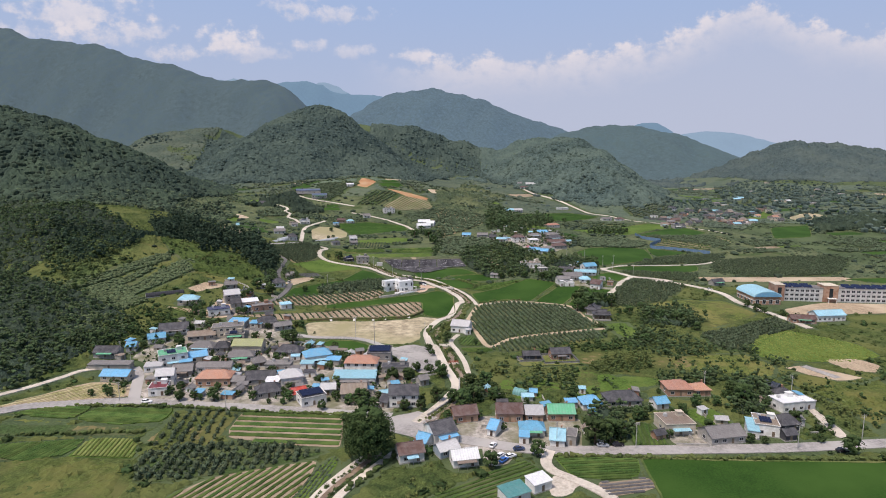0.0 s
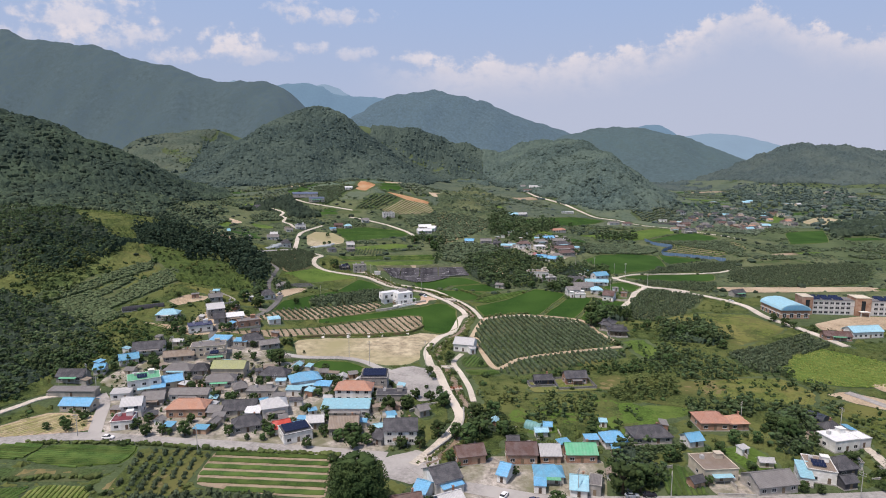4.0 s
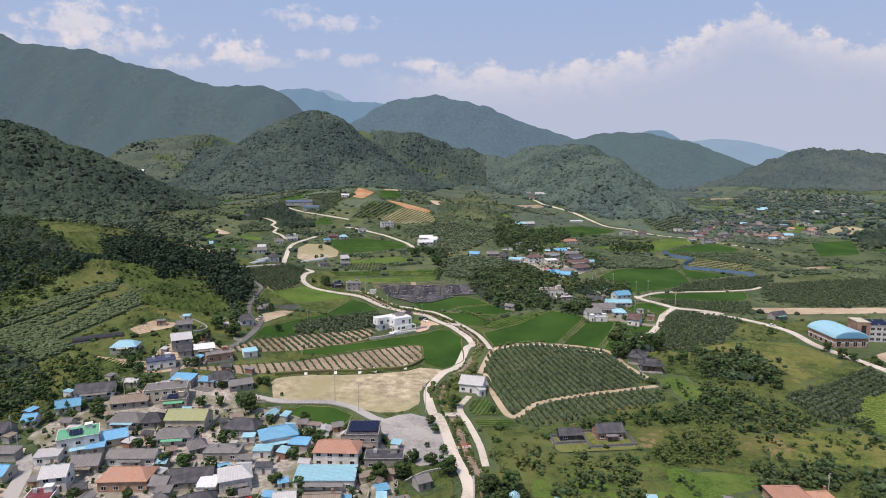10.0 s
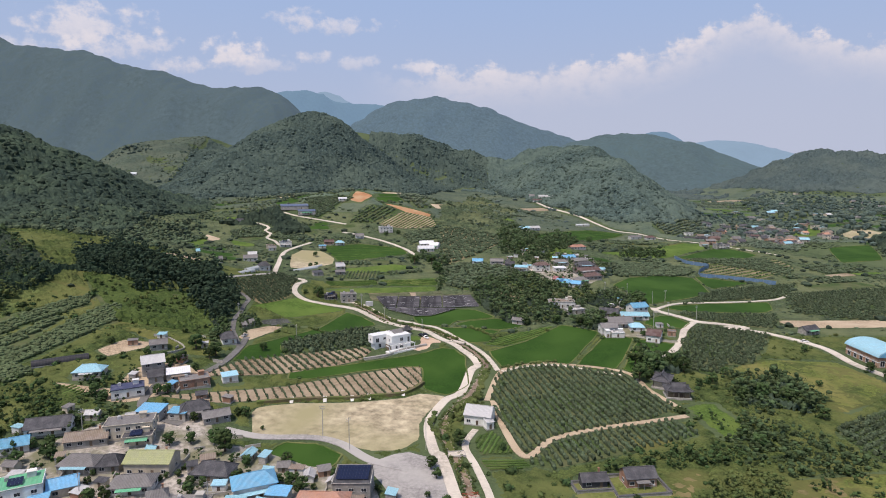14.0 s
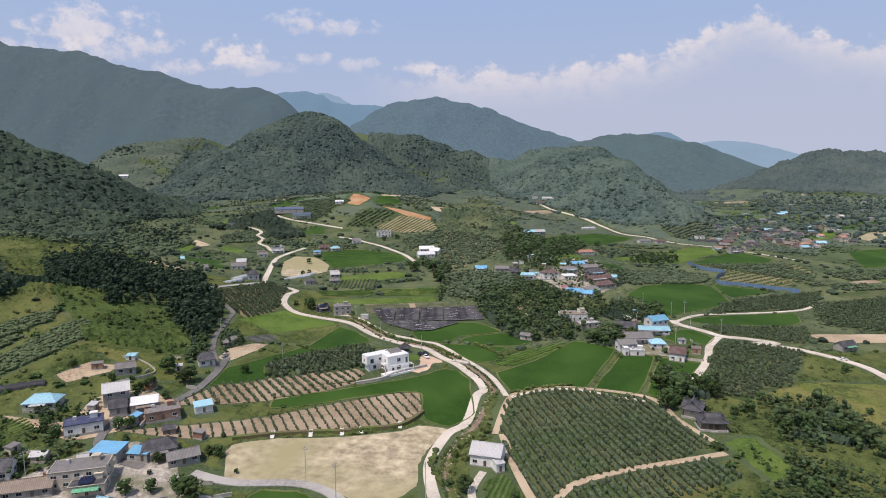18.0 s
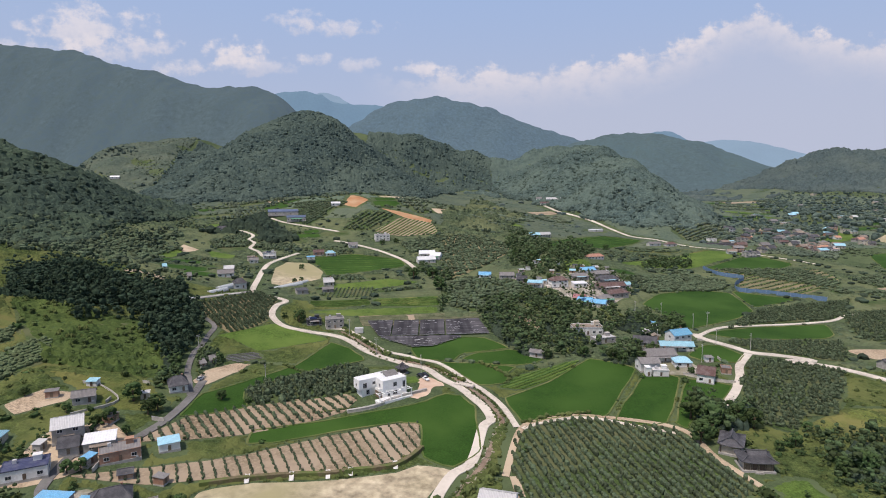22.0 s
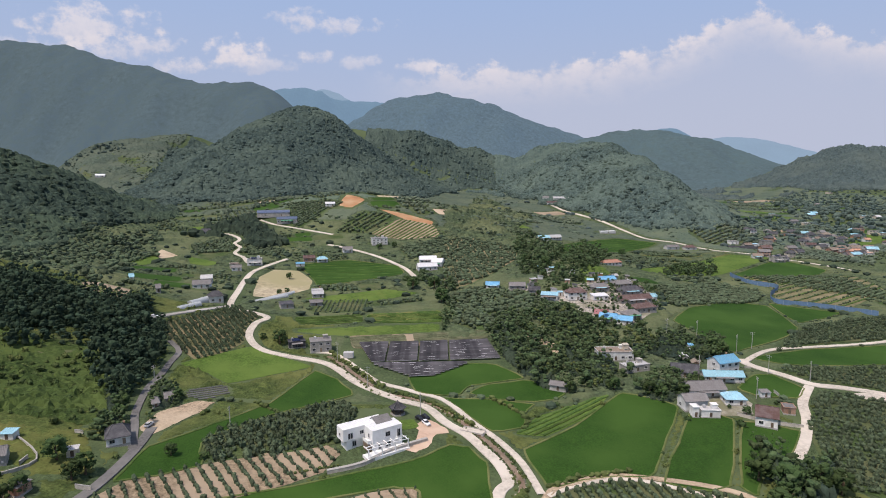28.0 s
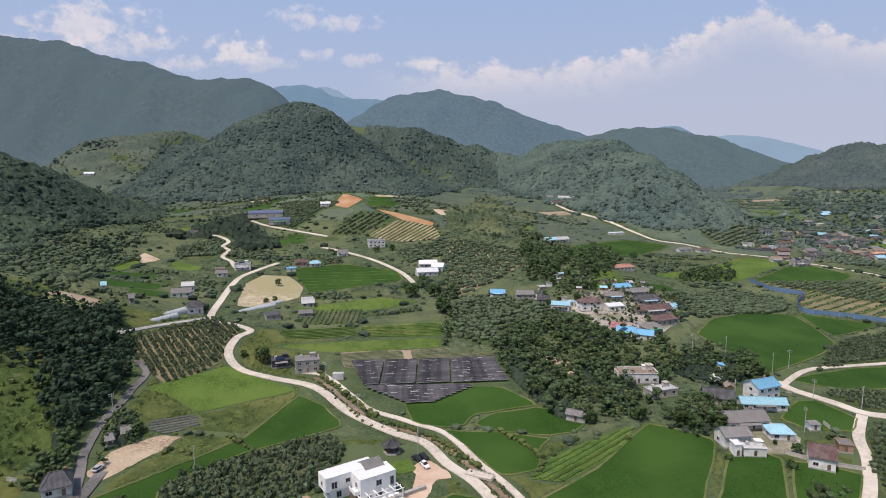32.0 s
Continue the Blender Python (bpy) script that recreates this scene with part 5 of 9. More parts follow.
ROOF = {
    "blue": roof_mat("blue_sheet_metal", (0.17, 0.45, 0.68)), "lightblue": roof_mat("pale_blue_sheet_metal", (0.34, 0.62, 0.73)),
    "navy": roof_mat("navy_trim", (0.06, 0.07, 0.14)), "teal": roof_mat("teal_sheet", (0.1, 0.3, 0.3)),
    "tile": roof_mat("dark_roof_tiles", (0.075, 0.075, 0.085), 0.3, 0.6, 0.7), "slate": roof_mat("weathered_grey_roof", (0.21, 0.2, 0.195), 0.45, 0.75, 0.8),
    "pale": roof_mat("pale_grey_metal", (0.5, 0.5, 0.5), 0.5, 0.85), "white": roof_mat("white_membrane", (0.72, 0.73, 0.74), 0.9, 0.93),
    "orange": roof_mat("orange_tiles", (0.54, 0.29, 0.2), 0.3, 0.7, 0.75), "red": roof_mat("red_sheet_metal", (0.55, 0.06, 0.05)),
    "darkred": roof_mat("dark_red_roof", (0.22, 0.05, 0.06)), "maroon": roof_mat("maroon_metal", (0.13, 0.075, 0.065)),
    "green": roof_mat("green_coated_roof", (0.12, 0.4, 0.22), 1.2, 0.9), "lime": roof_mat("yellow_green_roof", (0.42, 0.45, 0.22)),
    "rust": roof_mat("brown_weathered_roof", (0.24, 0.19, 0.15), 0.6, 0.8, 0.85), "pink": roof_mat("faded_pink_roof", (0.45, 0.2, 0.2)),
    "cream": roof_mat("cream_slab", (0.5, 0.46, 0.38), 1.0, 0.9), "solarblue": roof_mat("dark_blue_roof_panels", (0.1, 0.13, 0.22), 1.0, 0.6, 0.35),
}
WALL = {
    "white": mat("white_render", (0.72, 0.72, 0.7), (0.62, 0.62, 0.6), 0.6, 0.9, c=(0.55, 0.54, 0.51), big=0.3, rand=0.08),
    "cream": mat("cream_render", (0.56, 0.5, 0.4), (0.48, 0.43, 0.34), 0.6, 0.9, c=(0.42, 0.38, 0.31), big=0.3, rand=0.1),
    "grey": mat("grey_block_wall", (0.4, 0.38, 0.35), (0.3, 0.285, 0.26), 0.8, 0.95, c=(0.26, 0.25, 0.23), big=0.35, rand=0.15),
    "brick": mat("red_brown_wall", (0.33, 0.19, 0.13), (0.25, 0.14, 0.1), 2.0, 0.95, c=(0.38, 0.26, 0.19), big=0.3, rand=0.12),
    "blue": mat("grey_blue_wall", (0.3, 0.36, 0.42), (0.25, 0.3, 0.35), 0.8, 0.9, rand=0.1),
    "tile": mat("dark_cladding", (0.07, 0.07, 0.08), (0.05, 0.05, 0.055), 0.8, 0.7, rand=0.1),
    "lightgrey": mat("light_grey_wall", (0.5, 0.5, 0.5), (0.42, 0.42, 0.42), 0.8, 0.9, rand=0.1),
}
FRAME = mat("window_frame", (0.5, 0.5, 0.5), (0.42, 0.42, 0.42), 2.0, 0.5)
GLASS = mat("dark_window_glass", (0.03, 0.035, 0.04), (0.02, 0.025, 0.03), 1.0, 0.08)
DOOR = mat("door_leaf", (0.16, 0.11, 0.08), (0.1, 0.08, 0.06), 1.0, 0.6, rand=0.4)
PANEL = mat("solar_cell", (0.02, 0.03, 0.07), (0.015, 0.02, 0.05), 0.8, 0.2, stripe=("X", 0.17, 0.6))
STEEL = mat("galvanised_steel", (0.45, 0.46, 0.47), (0.35, 0.36, 0.37), 1.0, 0.45, metal=0.6)
BASE = mat("concrete_plinth", (0.36, 0.35, 0.33), (0.28, 0.27, 0.25), 0.8, 0.95)
TILE_SOLID = mat("ridge_tiles", (0.11, 0.11, 0.115), (0.07, 0.07, 0.075), 2.0, 0.8)
NAMES = {"blue": "blue metal", "lightblue": "pale blue metal", "navy": "navy trimmed", "teal": "teal sheet", "tile": "dark grey tiled", "slate": "weathered grey",
         "pale": "pale grey metal", "white": "white", "orange": "orange tiled", "red": "red metal", "darkred": "dark red", "maroon": "maroon metal",
         "green": "green coated", "lime": "yellow green", "rust": "brown weathered", "pink": "faded pink", "cream": "cream", "solarblue": "dark blue panelled"}
WALLS = {"white": "white rendered", "cream": "cream rendered", "grey": "grey block", "brick": "red brown", "blue": "grey blue", "tile": "dark clad", "lightgrey": "light grey"}
KINDS = {"gable": "gabled", "hip": "hipped", "flat": "flat", "shed": "lean-to", "solar": "flat"}


def box_data(x0, x1, y0, y1, z0, z1, at=0):
    v = [(x, y, z) for z in (z0, z1) for x, y in ((x0, y0), (x1, y0), (x1, y1), (x0, y1))]
    f = [(0, 3, 2, 1), (4, 5, 6, 7), (0, 1, 5, 4), (1, 2, 6, 5), (2, 3, 7, 6), (3, 0, 4, 7)]
    return v, [tuple(i + at for i in q) for q in f]


def boxes_mesh(name, boxes, material):
    vs, fs = [], []
    for b in boxes:
        v, f = box_data(*b, at=len(vs))
        vs += v
        fs += f
    me = bpy.data.meshes.new(name)
    me.from_pydata(vs, [], fs)
    me.materials.append(material)
    me.update()
    return me


def part(name, data, parent, m=None, label=""):
    ob = new(name, data)
    ob.parent = parent
    if m is not None:
        ob.matrix_local = m
    return tagged(ob, label)


def mesh_of(name, v, f, material):
    me = bpy.data.meshes.new(name)
    me.from_pydata(v, [], f)
    me.materials.append(material)
    me.update()
    return me


WIN_FRAME = boxes_mesh("window", [(-0.85, -0.75, -0.08, 0.06, -0.6, 0.6), (0.75, 0.85, -0.08, 0.06, -0.6, 0.6), (-0.04, 0.04, -0.06, 0.05, -0.55, 0.55),
                                  (-0.85, 0.85, -0.08, 0.06, 0.55, 0.65), (-0.95, 0.95, -0.16, 0.06, -0.66, -0.55)], FRAME)
WIN_PANE = boxes_mesh("pane", [(-0.76, 0.76, -0.03, 0.03, -0.56, 0.56)], GLASS)
DOOR_LEAF = boxes_mesh("door", [(-0.5, 0.5, -0.06, 0.06, 0.0, 2.0), (0.34, 0.4, -0.12, -0.06, 0.9, 1.1)], DOOR)
SOLAR_PANEL = boxes_mesh("solar_panel", [(-0.5, 0.5, -0.95, 0.95, -0.03, 0.03)], PANEL)
SOLAR_STAND = boxes_mesh("panel_stand", [(-0.03, 0.03, -0.85, -0.79, -0.5, 0.0), (-0.03, 0.03, 0.79, 0.85, -0.9, 0.0), (-0.03, 0.03, -0.85, 0.85, -0.08, -0.03)], STEEL)


def solar_array(parent, nx, ny, z, x0=0.0, y0=0.0, tilt=18.0):
    for j in range(ny):
        for i in range(nx):
            m = pose(x0 + (i - (nx - 1) / 2) * 1.05, y0 + (j - (ny - 1) / 2) * 2.15, z + 0.75, tilt)
            p = part("solar_panel", SOLAR_PANEL, parent, m, "dark blue solar panel" if i + j == 0 else "")
            if i % 2 == 0:
                part("panel_stand", SOLAR_STAND, p)


def slab_roof(quads, thick):
    """Thicken roof planes given as quads or triangles, each a solid slab."""
    v, f = [], []
    for q in quads:
        n, k = len(q), len(v)
        v += [tuple(c) for c in q] + [(x, y, z - thick) for x, y, z in q]
        f.append(tuple(range(k, k + n)))
        f.append(tuple(range(k + 2 * n - 1, k + n - 1, -1)))
        for i in range(n):
            j = (i + 1) % n
            f.append((k + i, k + n + i, k + n + j, k + j))
    return v, f


HOUSES = 0
PLOTS = []


def house(x, y, turn, w, d, h, roof, rcol, wcol):
    """A house or shed: body, plinth, roof, door and windows; x, y is its middle, turn its long side's direction."""
    global HOUSES
    HOUSES += 1
    PLOTS.append((x, y, max(w, d) / 2 + 1.5))
    rnd = random.Random(HOUSES * 7 + 3)
    c, s = math.cos(math.radians(turn)), math.sin(math.radians(turn))
    cx = np.array([x + a * w / 2 * c - b * d / 2 * s for a in (-1, 1) for b in (-1, 1)])
    cy = np.array([y + a * w / 2 * s + b * d / 2 * c for a in (-1, 1) for b in (-1, 1)])
    z = float(ground_height(cx, cy).mean()) + 0.25
    far = y > 900
    storeys = 2 if h > 5.2 else 1
    small = w * d < 36 or h < 2.75
    kind = "shed" if small else "house"
    root = new(kind)
    root.matrix_basis = pose(x, y, z, 0, 0, turn)
    words = f"{'two-storey' if storeys == 2 else 'small' if small else 'one-storey'} {WALLS[wcol]} {kind} with a {NAMES[rcol]} {KINDS[roof]} roof"
    if roof == "solar":
        words = f"{WALLS[wcol]} building with solar panels on its flat roof"
    tagged(root, words, kind, "village houses")
    hw, hd = w / 2, d / 2
    part("wall", boxes_mesh("wall", [(-hw, hw, -hd, hd, -1.2, h - (0.0 if roof in ("flat", "solar") else 0.03))], WALL[wcol]), root)
    part("plinth", boxes_mesh("plinth", [(-hw - 0.12, hw + 0.12, -hd - 0.12, hd + 0.12, -1.3, 0.12)], BASE), root)
    rm = ROOF[rcol]
    o = 0.55
    if roof in ("flat", "solar"):
        b = [(-hw - 0.2, hw + 0.2, -hd - 0.2, hd + 0.2, h, h + 0.14)]
        part("roof", boxes_mesh("roof", b, rm), root)
        e = 0.35
        b = [(-hw - 0.22, hw + 0.22, -hd - 0.22, -hd, h + 0.14, h + e), (-hw - 0.22, hw + 0.22, hd, hd + 0.22, h + 0.14, h + e),
             (-hw - 0.22, -hw, -hd, hd, h + 0.14, h + e), (hw, hw + 0.22, -hd, hd, h + 0.14, h + e)]
        part("parapet", boxes_mesh("parapet", b, ROOF["navy"] if rcol == "navy" else WALL[wcol]), root)
        if roof == "solar":
            solar_array(root, max(2, int((w - 1.2) / 1.05)), max(1, min(4, int((d - 1.0) / 2.2))), h + 0.14)
        elif w > 7 and not far:
            part("stair_head", boxes_mesh("stair_head", [(-1.2, 1.2, -1.1, 1.1, h + 0.14, h + 1.9), (-1.4, 1.4, -1.3, 1.3, h + 1.9, h + 2.05)], WALL[wcol]), root, pose(hw * 0.5, hd * 0.45, 0))
            part("water_tank", boxes_mesh("water_tank", [(-0.6, 0.6, -0.6, 0.6, h + 0.14, h + 1.3), (-0.45, 0.45, -0.45, 0.45, h + 1.3, h + 1.45)], ROOF["pale"]), root, pose(-hw * 0.5, hd * 0.4, 0))
            if HOUSES % 4 == 0:
                solar_array(root, 4, 2, h + 0.14, -hw * 0.1, -hd * 0.25)
    elif roof == "shed":
        r = 0.14 * d
        q = [[(-hw - 0.3, -hd - 0.35, h + 0.1), (hw + 0.3, -hd - 0.35, h + 0.1), (hw + 0.3, hd + 0.3, h + 0.1 + r), (-hw - 0.3, hd + 0.3, h + 0.1 + r)]]
        part("roof", mesh_of("roof", *slab_roof(q, 0.1), rm), root)
        v = [(-hw, -hd, h - 0.05), (hw, -hd, h - 0.05), (hw, hd, h - 0.05), (-hw, hd, h - 0.05), (-hw, hd, h + r), (hw, hd, h + r)]
        part("gable_wall", mesh_of("gable_wall", v, [(0, 3, 4), (1, 5, 2), (3, 2, 5, 4), (0, 4, 5, 1)], WALL[wcol]), root)
    else:
        r = min(0.27 * d, 2.4) if rcol != "tile" else min(0.33 * d, 2.6)
        ez = h - 0.02 - o * r / hd
        inx = hw * 0.0 if roof == "gable" else min(hd * 0.85, hw * 0.7)
        rx = hw + 0.45 - inx
        a, bq = (-hw - 0.45, -hd - o, ez), (hw + 0.45, -hd - o, ez)
        cq, dq = (hw + 0.45, hd + o, ez), (-hw - 0.45, hd + o, ez)
        e, g = (-rx, 0, h + r), (rx, 0, h + r)
        quads = [[a, bq, g, e], [cq, dq, e, g]]
        if roof == "hip":
            quads += [[bq, cq, g], [dq, a, e]]
        part("roof", mesh_of("roof", *slab_roof(quads, 0.16), rm), root)
        part("ridge", boxes_mesh("ridge", [(-rx, rx, -0.14, 0.14, h + r - 0.06, h + r + 0.14)], TILE_SOLID if rcol == "tile" else rm), root)
        if roof == "gable":
            v = [(sx * hw, yy, zz) for sx in (-1, 1) for yy, zz in ((-hd, h - 0.05), (hd, h - 0.05), (0, h + r - 0.12))]
            part("gable_wall", mesh_of("gable_wall", v, [(0, 2, 1), (3, 4, 5), (0, 3, 5, 2), (1, 2, 5, 4)], WALL[wcol]), root)
        elif rcol == "tile" and not far:
            for p in (a, bq, cq, dq):
                top = e if p[0] < 0 else g
                dx, dy, dz = p[0] - top[0], p[1] - top[1], p[2] - top[2]
                ln = math.sqrt(dx * dx + dy * dy + dz * dz)
                rot = Vector((dx, dy, dz)).to_track_quat("X", "Z").to_matrix().to_4x4()
                part("hip_ridge", boxes_mesh("hip_ridge", [(0, ln, -0.12, 0.12, -0.02, 0.16)], TILE_SOLID), root, Matrix.Translation(top) @ rot)
    if not far and not small and w > 8.5 and HOUSES % 2 == 0:
        az = min(h - 0.25, 2.75)
        aw = w * rnd.uniform(0.45, 0.8)
        v, f = slab_roof([[(-aw / 2, -hd - 2.1, az - 0.3), (aw / 2, -hd - 2.1, az - 0.3), (aw / 2, -hd - 0.02, az), (-aw / 2, -hd - 0.02, az)]], 0.07)
        aw_root = part("awning", mesh_of("awning", v, f, ROOF[rnd.choice(("lightblue", "slate", "green", "pale", "rust"))]), root)
        for sx in (-aw / 2 + 0.15, 0, aw / 2 - 0.15):
            part("awning_post", boxes_mesh("awning_post", [(sx - 0.05, sx + 0.05, -hd - 2.0, -hd - 1.9, -0.6, az - 0.36)], STEEL), aw_root)
    if not far and not small and HOUSES % 3 == 0 and roof in ("gable", "hip"):
        part("chimney", boxes_mesh("chimney", [(-0.3, 0.3, -0.3, 0.3, h + 0.2, h + 2.4), (-0.38, 0.38, -0.38, 0.38, h + 2.4, h + 2.55)], WALL["brick"]), root, pose(hw * 0.55, hd * 0.45, 0))
    if not far and not small and HOUSES % 3 == 1:
        part("air_unit", boxes_mesh("air_unit", [(-0.4, 0.4, -0.3, 0.0, 0.2, 0.85)], ROOF["pale"]), root, pose(hw * 0.8, -hd - 0.02, 0))
    if far and h < 5:
        nwin = 2
    else:
        nwin = max(1, int(w / 3.4))
    if small and nwin > 1:
        nwin = 1
    for st in range(storeys):
        zz = 1.55 + st * 2.8
        for i in range(nwin):
            px_ = -hw + w * (i + 0.5) / nwin
            if st == 0 and i == nwin // 2:
                part("door", DOOR_LEAF, root, pose(px_, -hd - 0.03, 0.1))
                continue
            wn = part("window", WIN_FRAME, root, pose(px_, -hd - 0.01, zz))
            part("pane", WIN_PANE, wn)
        if d > 6 and not small and not far:
            for side, ang in ((-1, -90), (1, 90)):
                wn = part("window", WIN_FRAME, root, pose(side * (hw + 0.01), rnd.uniform(-0.15, 0.15) * d, zz, 0, 0, ang))
                part("pane", WIN_PANE, wn)
    return root


house(-149.5, 277.1, -3, 12.9, 7, 3, "gable", "blue", "cream")
house(-168.9, 306.2, -1, 12.3, 7, 3, "gable", "tile", "grey")
house(-159.5, 290.3, -1, 20.5, 4.5, 2.6, "shed", "slate", "grey")
house(-131.9, 297.7, 27, 13.3, 10, 6.3, "flat", "green", "white")
house(-121.2, 302.7, 28, 8.5, 7, 3.3, "gable", "blue", "cream")
house(-124.1, 294.6, 21, 5.7, 4, 2.8, "shed", "blue", "grey")
house(-137.3, 288.2, 10, 7.9, 5, 3, "shed", "pale", "white")
house(-124.2, 271.9, 13, 7.7, 8, 5.5, "gable", "pale", "white")
house(-122.5, 260.7, 12, 7.6, 8, 3.6, "flat", "darkred", "white")
house(-120.8, 283.7, 10, 8.9, 8, 3.2, "gable", "slate", "grey")
house(-101.3, 272.6, 2, 15.6, 9, 4.2, "hip", "orange", "brick")
house(-106.8, 288.0, 0, 16.8, 6, 3.4, "gable", "slate", "white")
house(-80.4, 273.7, 7, 13.5, 8, 3, "gable", "tile", "grey")
house(-73.4, 269.1, -0, 6.1, 6, 2.9, "shed", "white", "white")
house(-72.9, 258.3, 20, 11.0, 8, 3, "hip", "tile", "grey")
house(-65.9, 272.6, 20, 10.1, 9, 4.6, "hip", "pale", "white")
house(-58.8, 255.8, 28, 6.1, 6, 3, "gable", "red", "white")
house(-52.9, 255.5, 28, 3.9, 4, 2.6, "shed", "blue", "white")
house(-52.1, 250.4, 28, 10.8, 9, 3.8, "solar", "tile", "white")
house(-46.2, 259.9, 8, 6.4, 6, 3.3, "gable", "pale", "grey")
house(-34.0, 256.0, 3, 10.9, 11, 3.8, "gable", "rust", "grey")
house(-35.6, 272.6, -1, 19.8, 8, 3.6, "shed", "lightblue", "white")
house(-34.2, 288.9, -3, 15.9, 9, 5.6, "hip", "orange", "white")
house(-26.3, 301.9, -0, 12.0, 12, 6.4, "solar", "tile", "grey")
house(-17.2, 286.1, -0, 13.4, 7, 3.6, "flat", "tile", "grey")
house(-59.2, 302.8, 23, 13.6, 9, 4.6, "hip", "blue", "white")
house(-62.2, 292.7, -0, 6.4, 4, 2.8, "shed", "lightblue", "white")
house(-49.9, 298.1, -7, 7.0, 5, 2.8, "shed", "blue", "grey")
house(-75.6, 312.1, -7, 13.1, 8, 3.2, "hip", "tile", "grey")
house(-87.6, 296.1, 28, 6.0, 7, 3, "hip", "slate", "grey")
house(-76.3, 292.0, -0, 12.6, 7, 3, "flat", "slate", "grey")
house(-99.2, 304.3, 8, 13.4, 8, 3.2, "hip", "slate", "white")
house(-98.6, 316.5, -1, 15.6, 9, 4.8, "gable", "lime", "cream")
house(-123.5, 316.9, -1, 12.8, 8, 3, "hip", "slate", "grey")
house(-113.3, 316.9, 9, 7.1, 7, 3, "hip", "tile", "grey")
house(-11.5, 248.8, 2, 12.3, 10, 5.8, "gable", "tile", "white")
house(-18.7, 246.3, -28, 3.8, 6, 3, "gable", "tile", "grey")
house(-89.4, 270.8, -7, 5.6, 6, 2.8, "gable", "slate", "grey")
house(-3.7, 271.1, 28, 4.5, 5, 3, "gable", "slate", "grey")
house(-148.5, 339.7, 16, 15.2, 8, 3.3, "gable", "tile", "white")
house(-153.2, 327.0, 28, 8.7, 7, 3, "gable", "blue", "white")
house(-160.9, 315.0, 10, 4.7, 6, 3, "gable", "blue", "white")
house(-117.5, 339.7, 15, 17.0, 9, 5.8, "flat", "slate", "cream")
house(-112.3, 335.0, 14, 10.4, 7, 3.2, "flat", "tile", "cream")
house(-130.2, 332.8, 16, 14.3, 7, 3, "gable", "rust", "grey")
house(-115.9, 353.7, -6, 10.1, 7, 3, "shed", "blue", "grey")
house(-104.8, 354.0, -5, 7.3, 5, 2.8, "shed", "blue", "grey")
house(-100.1, 357.6, 26, 11.6, 8, 3.2, "hip", "tile", "grey")
house(-89.9, 354.0, 28, 10.3, 6, 2.8, "gable", "slate", "grey")
house(-156.6, 382.3, 9, 12.0, 8, 3.2, "hip", "lightblue", "cream")
house(-132.9, 368.7, 26, 12.7, 8, 3.6, "flat", "navy", "white")
house(-131.4, 389.5, 28, 9.5, 9, 5.6, "gable", "pale", "grey")
house(-126.8, 382.2, 23, 6.1, 7, 3, "gable", "tile", "grey")
house(-118.3, 385.9, 23, 9.8, 7, 3.2, "shed", "white", "grey")
house(-109.5, 382.0, 28, 12.6, 8, 3.4, "flat", "slate", "brick")
house(-96.2, 389.9, 28, 6.9, 5, 2.8, "shed", "lightblue", "white")
house(-112.1, 435.8, 28, 7.3, 9, 3.2, "hip", "tile", "white")
house(-140.0, 414.5, 25, 7.9, 6, 3, "gable", "slate", "grey")
house(-112.7, 465.4, 28, 2.5, 5, 2.6, "hip", "slate", "grey")
house(-110.3, 471.6, 28, 2.8, 5, 2.6, "gable", "slate", "grey")
house(19.3, 357.3, -17, 10.9, 10, 4.4, "gable", "pale", "white")
house(22.2, 351.1, 21, 3.2, 5, 3, "shed", "pale", "white")
house(53.6, 306.0, 5, 8.6, 4.6, 2.8, "gable", "tile", "tile")
house(69.3, 307.2, 6, 10.4, 6.4, 3.6, "gable", "tile", "brick")
house(13.8, 232.5, 12, 9.8, 8, 3.6, "gable", "maroon", "brick")
house(25.4, 220.0, -28, 3.3, 8, 3.2, "gable", "blue", "white")
house(32.4, 233.1, -1, 10.4, 9, 4, "gable", "maroon", "brick")
house(42.5, 233.0, -1, 7.0, 8, 3.4, "gable", "pale", "brick")
house(53.7, 233.3, -1, 10.7, 8, 3.6, "gable", "green", "brick")
house(39.6, 219.4, -4, 9.4, 7, 3, "hip", "blue", "white")
house(35.5, 211.9, -8, 3.6, 4, 2.8, "shed", "blue", "white")
house(48.1, 211.9, -12, 5.3, 9, 3, "gable", "lightblue", "white")
house(53.5, 211.7, -18, 3.7, 7, 3.6, "flat", "slate", "grey")
house(68.9, 244.0, 5, 8.3, 8, 3, "hip", "blue", "white")
house(83.9, 247.8, 5, 14.7, 9, 3, "hip", "tile", "grey")
house(98.9, 243.7, 13, 5.9, 6, 2.8, "gable", "blue", "white")
house(113.0, 259.3, -1, 11.3, 10, 3.6, "hip", "orange", "brick")
house(122.5, 258.0, 4, 7.7, 7, 3.2, "hip", "orange", "brick")
house(153.0, 241.0, 12, 11.0, 8.5, 4.2, "flat", "white", "white")
house(161.5, 242.5, 12, 6.5, 6, 3.4, "flat", "white", "lightgrey")
house(156.7, 251.4, 15, 6.5, 6, 3.2, "hip", "tile", "white")
house(96.8, 222.1, 4, 11.8, 11, 4.2, "flat", "rust", "cream")
house(111.3, 213.3, 10, 14.2, 9, 3.2, "gable", "slate", "grey")
house(132.0, 220.0, -20, 8.5, 10.5, 4.4, "flat", "rust", "white")
house(125.4, 217.4, -20, 3.8, 9.5, 3.2, "shed", "lightblue", "white")
house(141.0, 222.5, 11, 7.6, 7.5, 3.4, "hip", "tile", "tile")
house(137.0, 213.2, 11, 5, 4, 2.8, "gable", "tile", "tile")
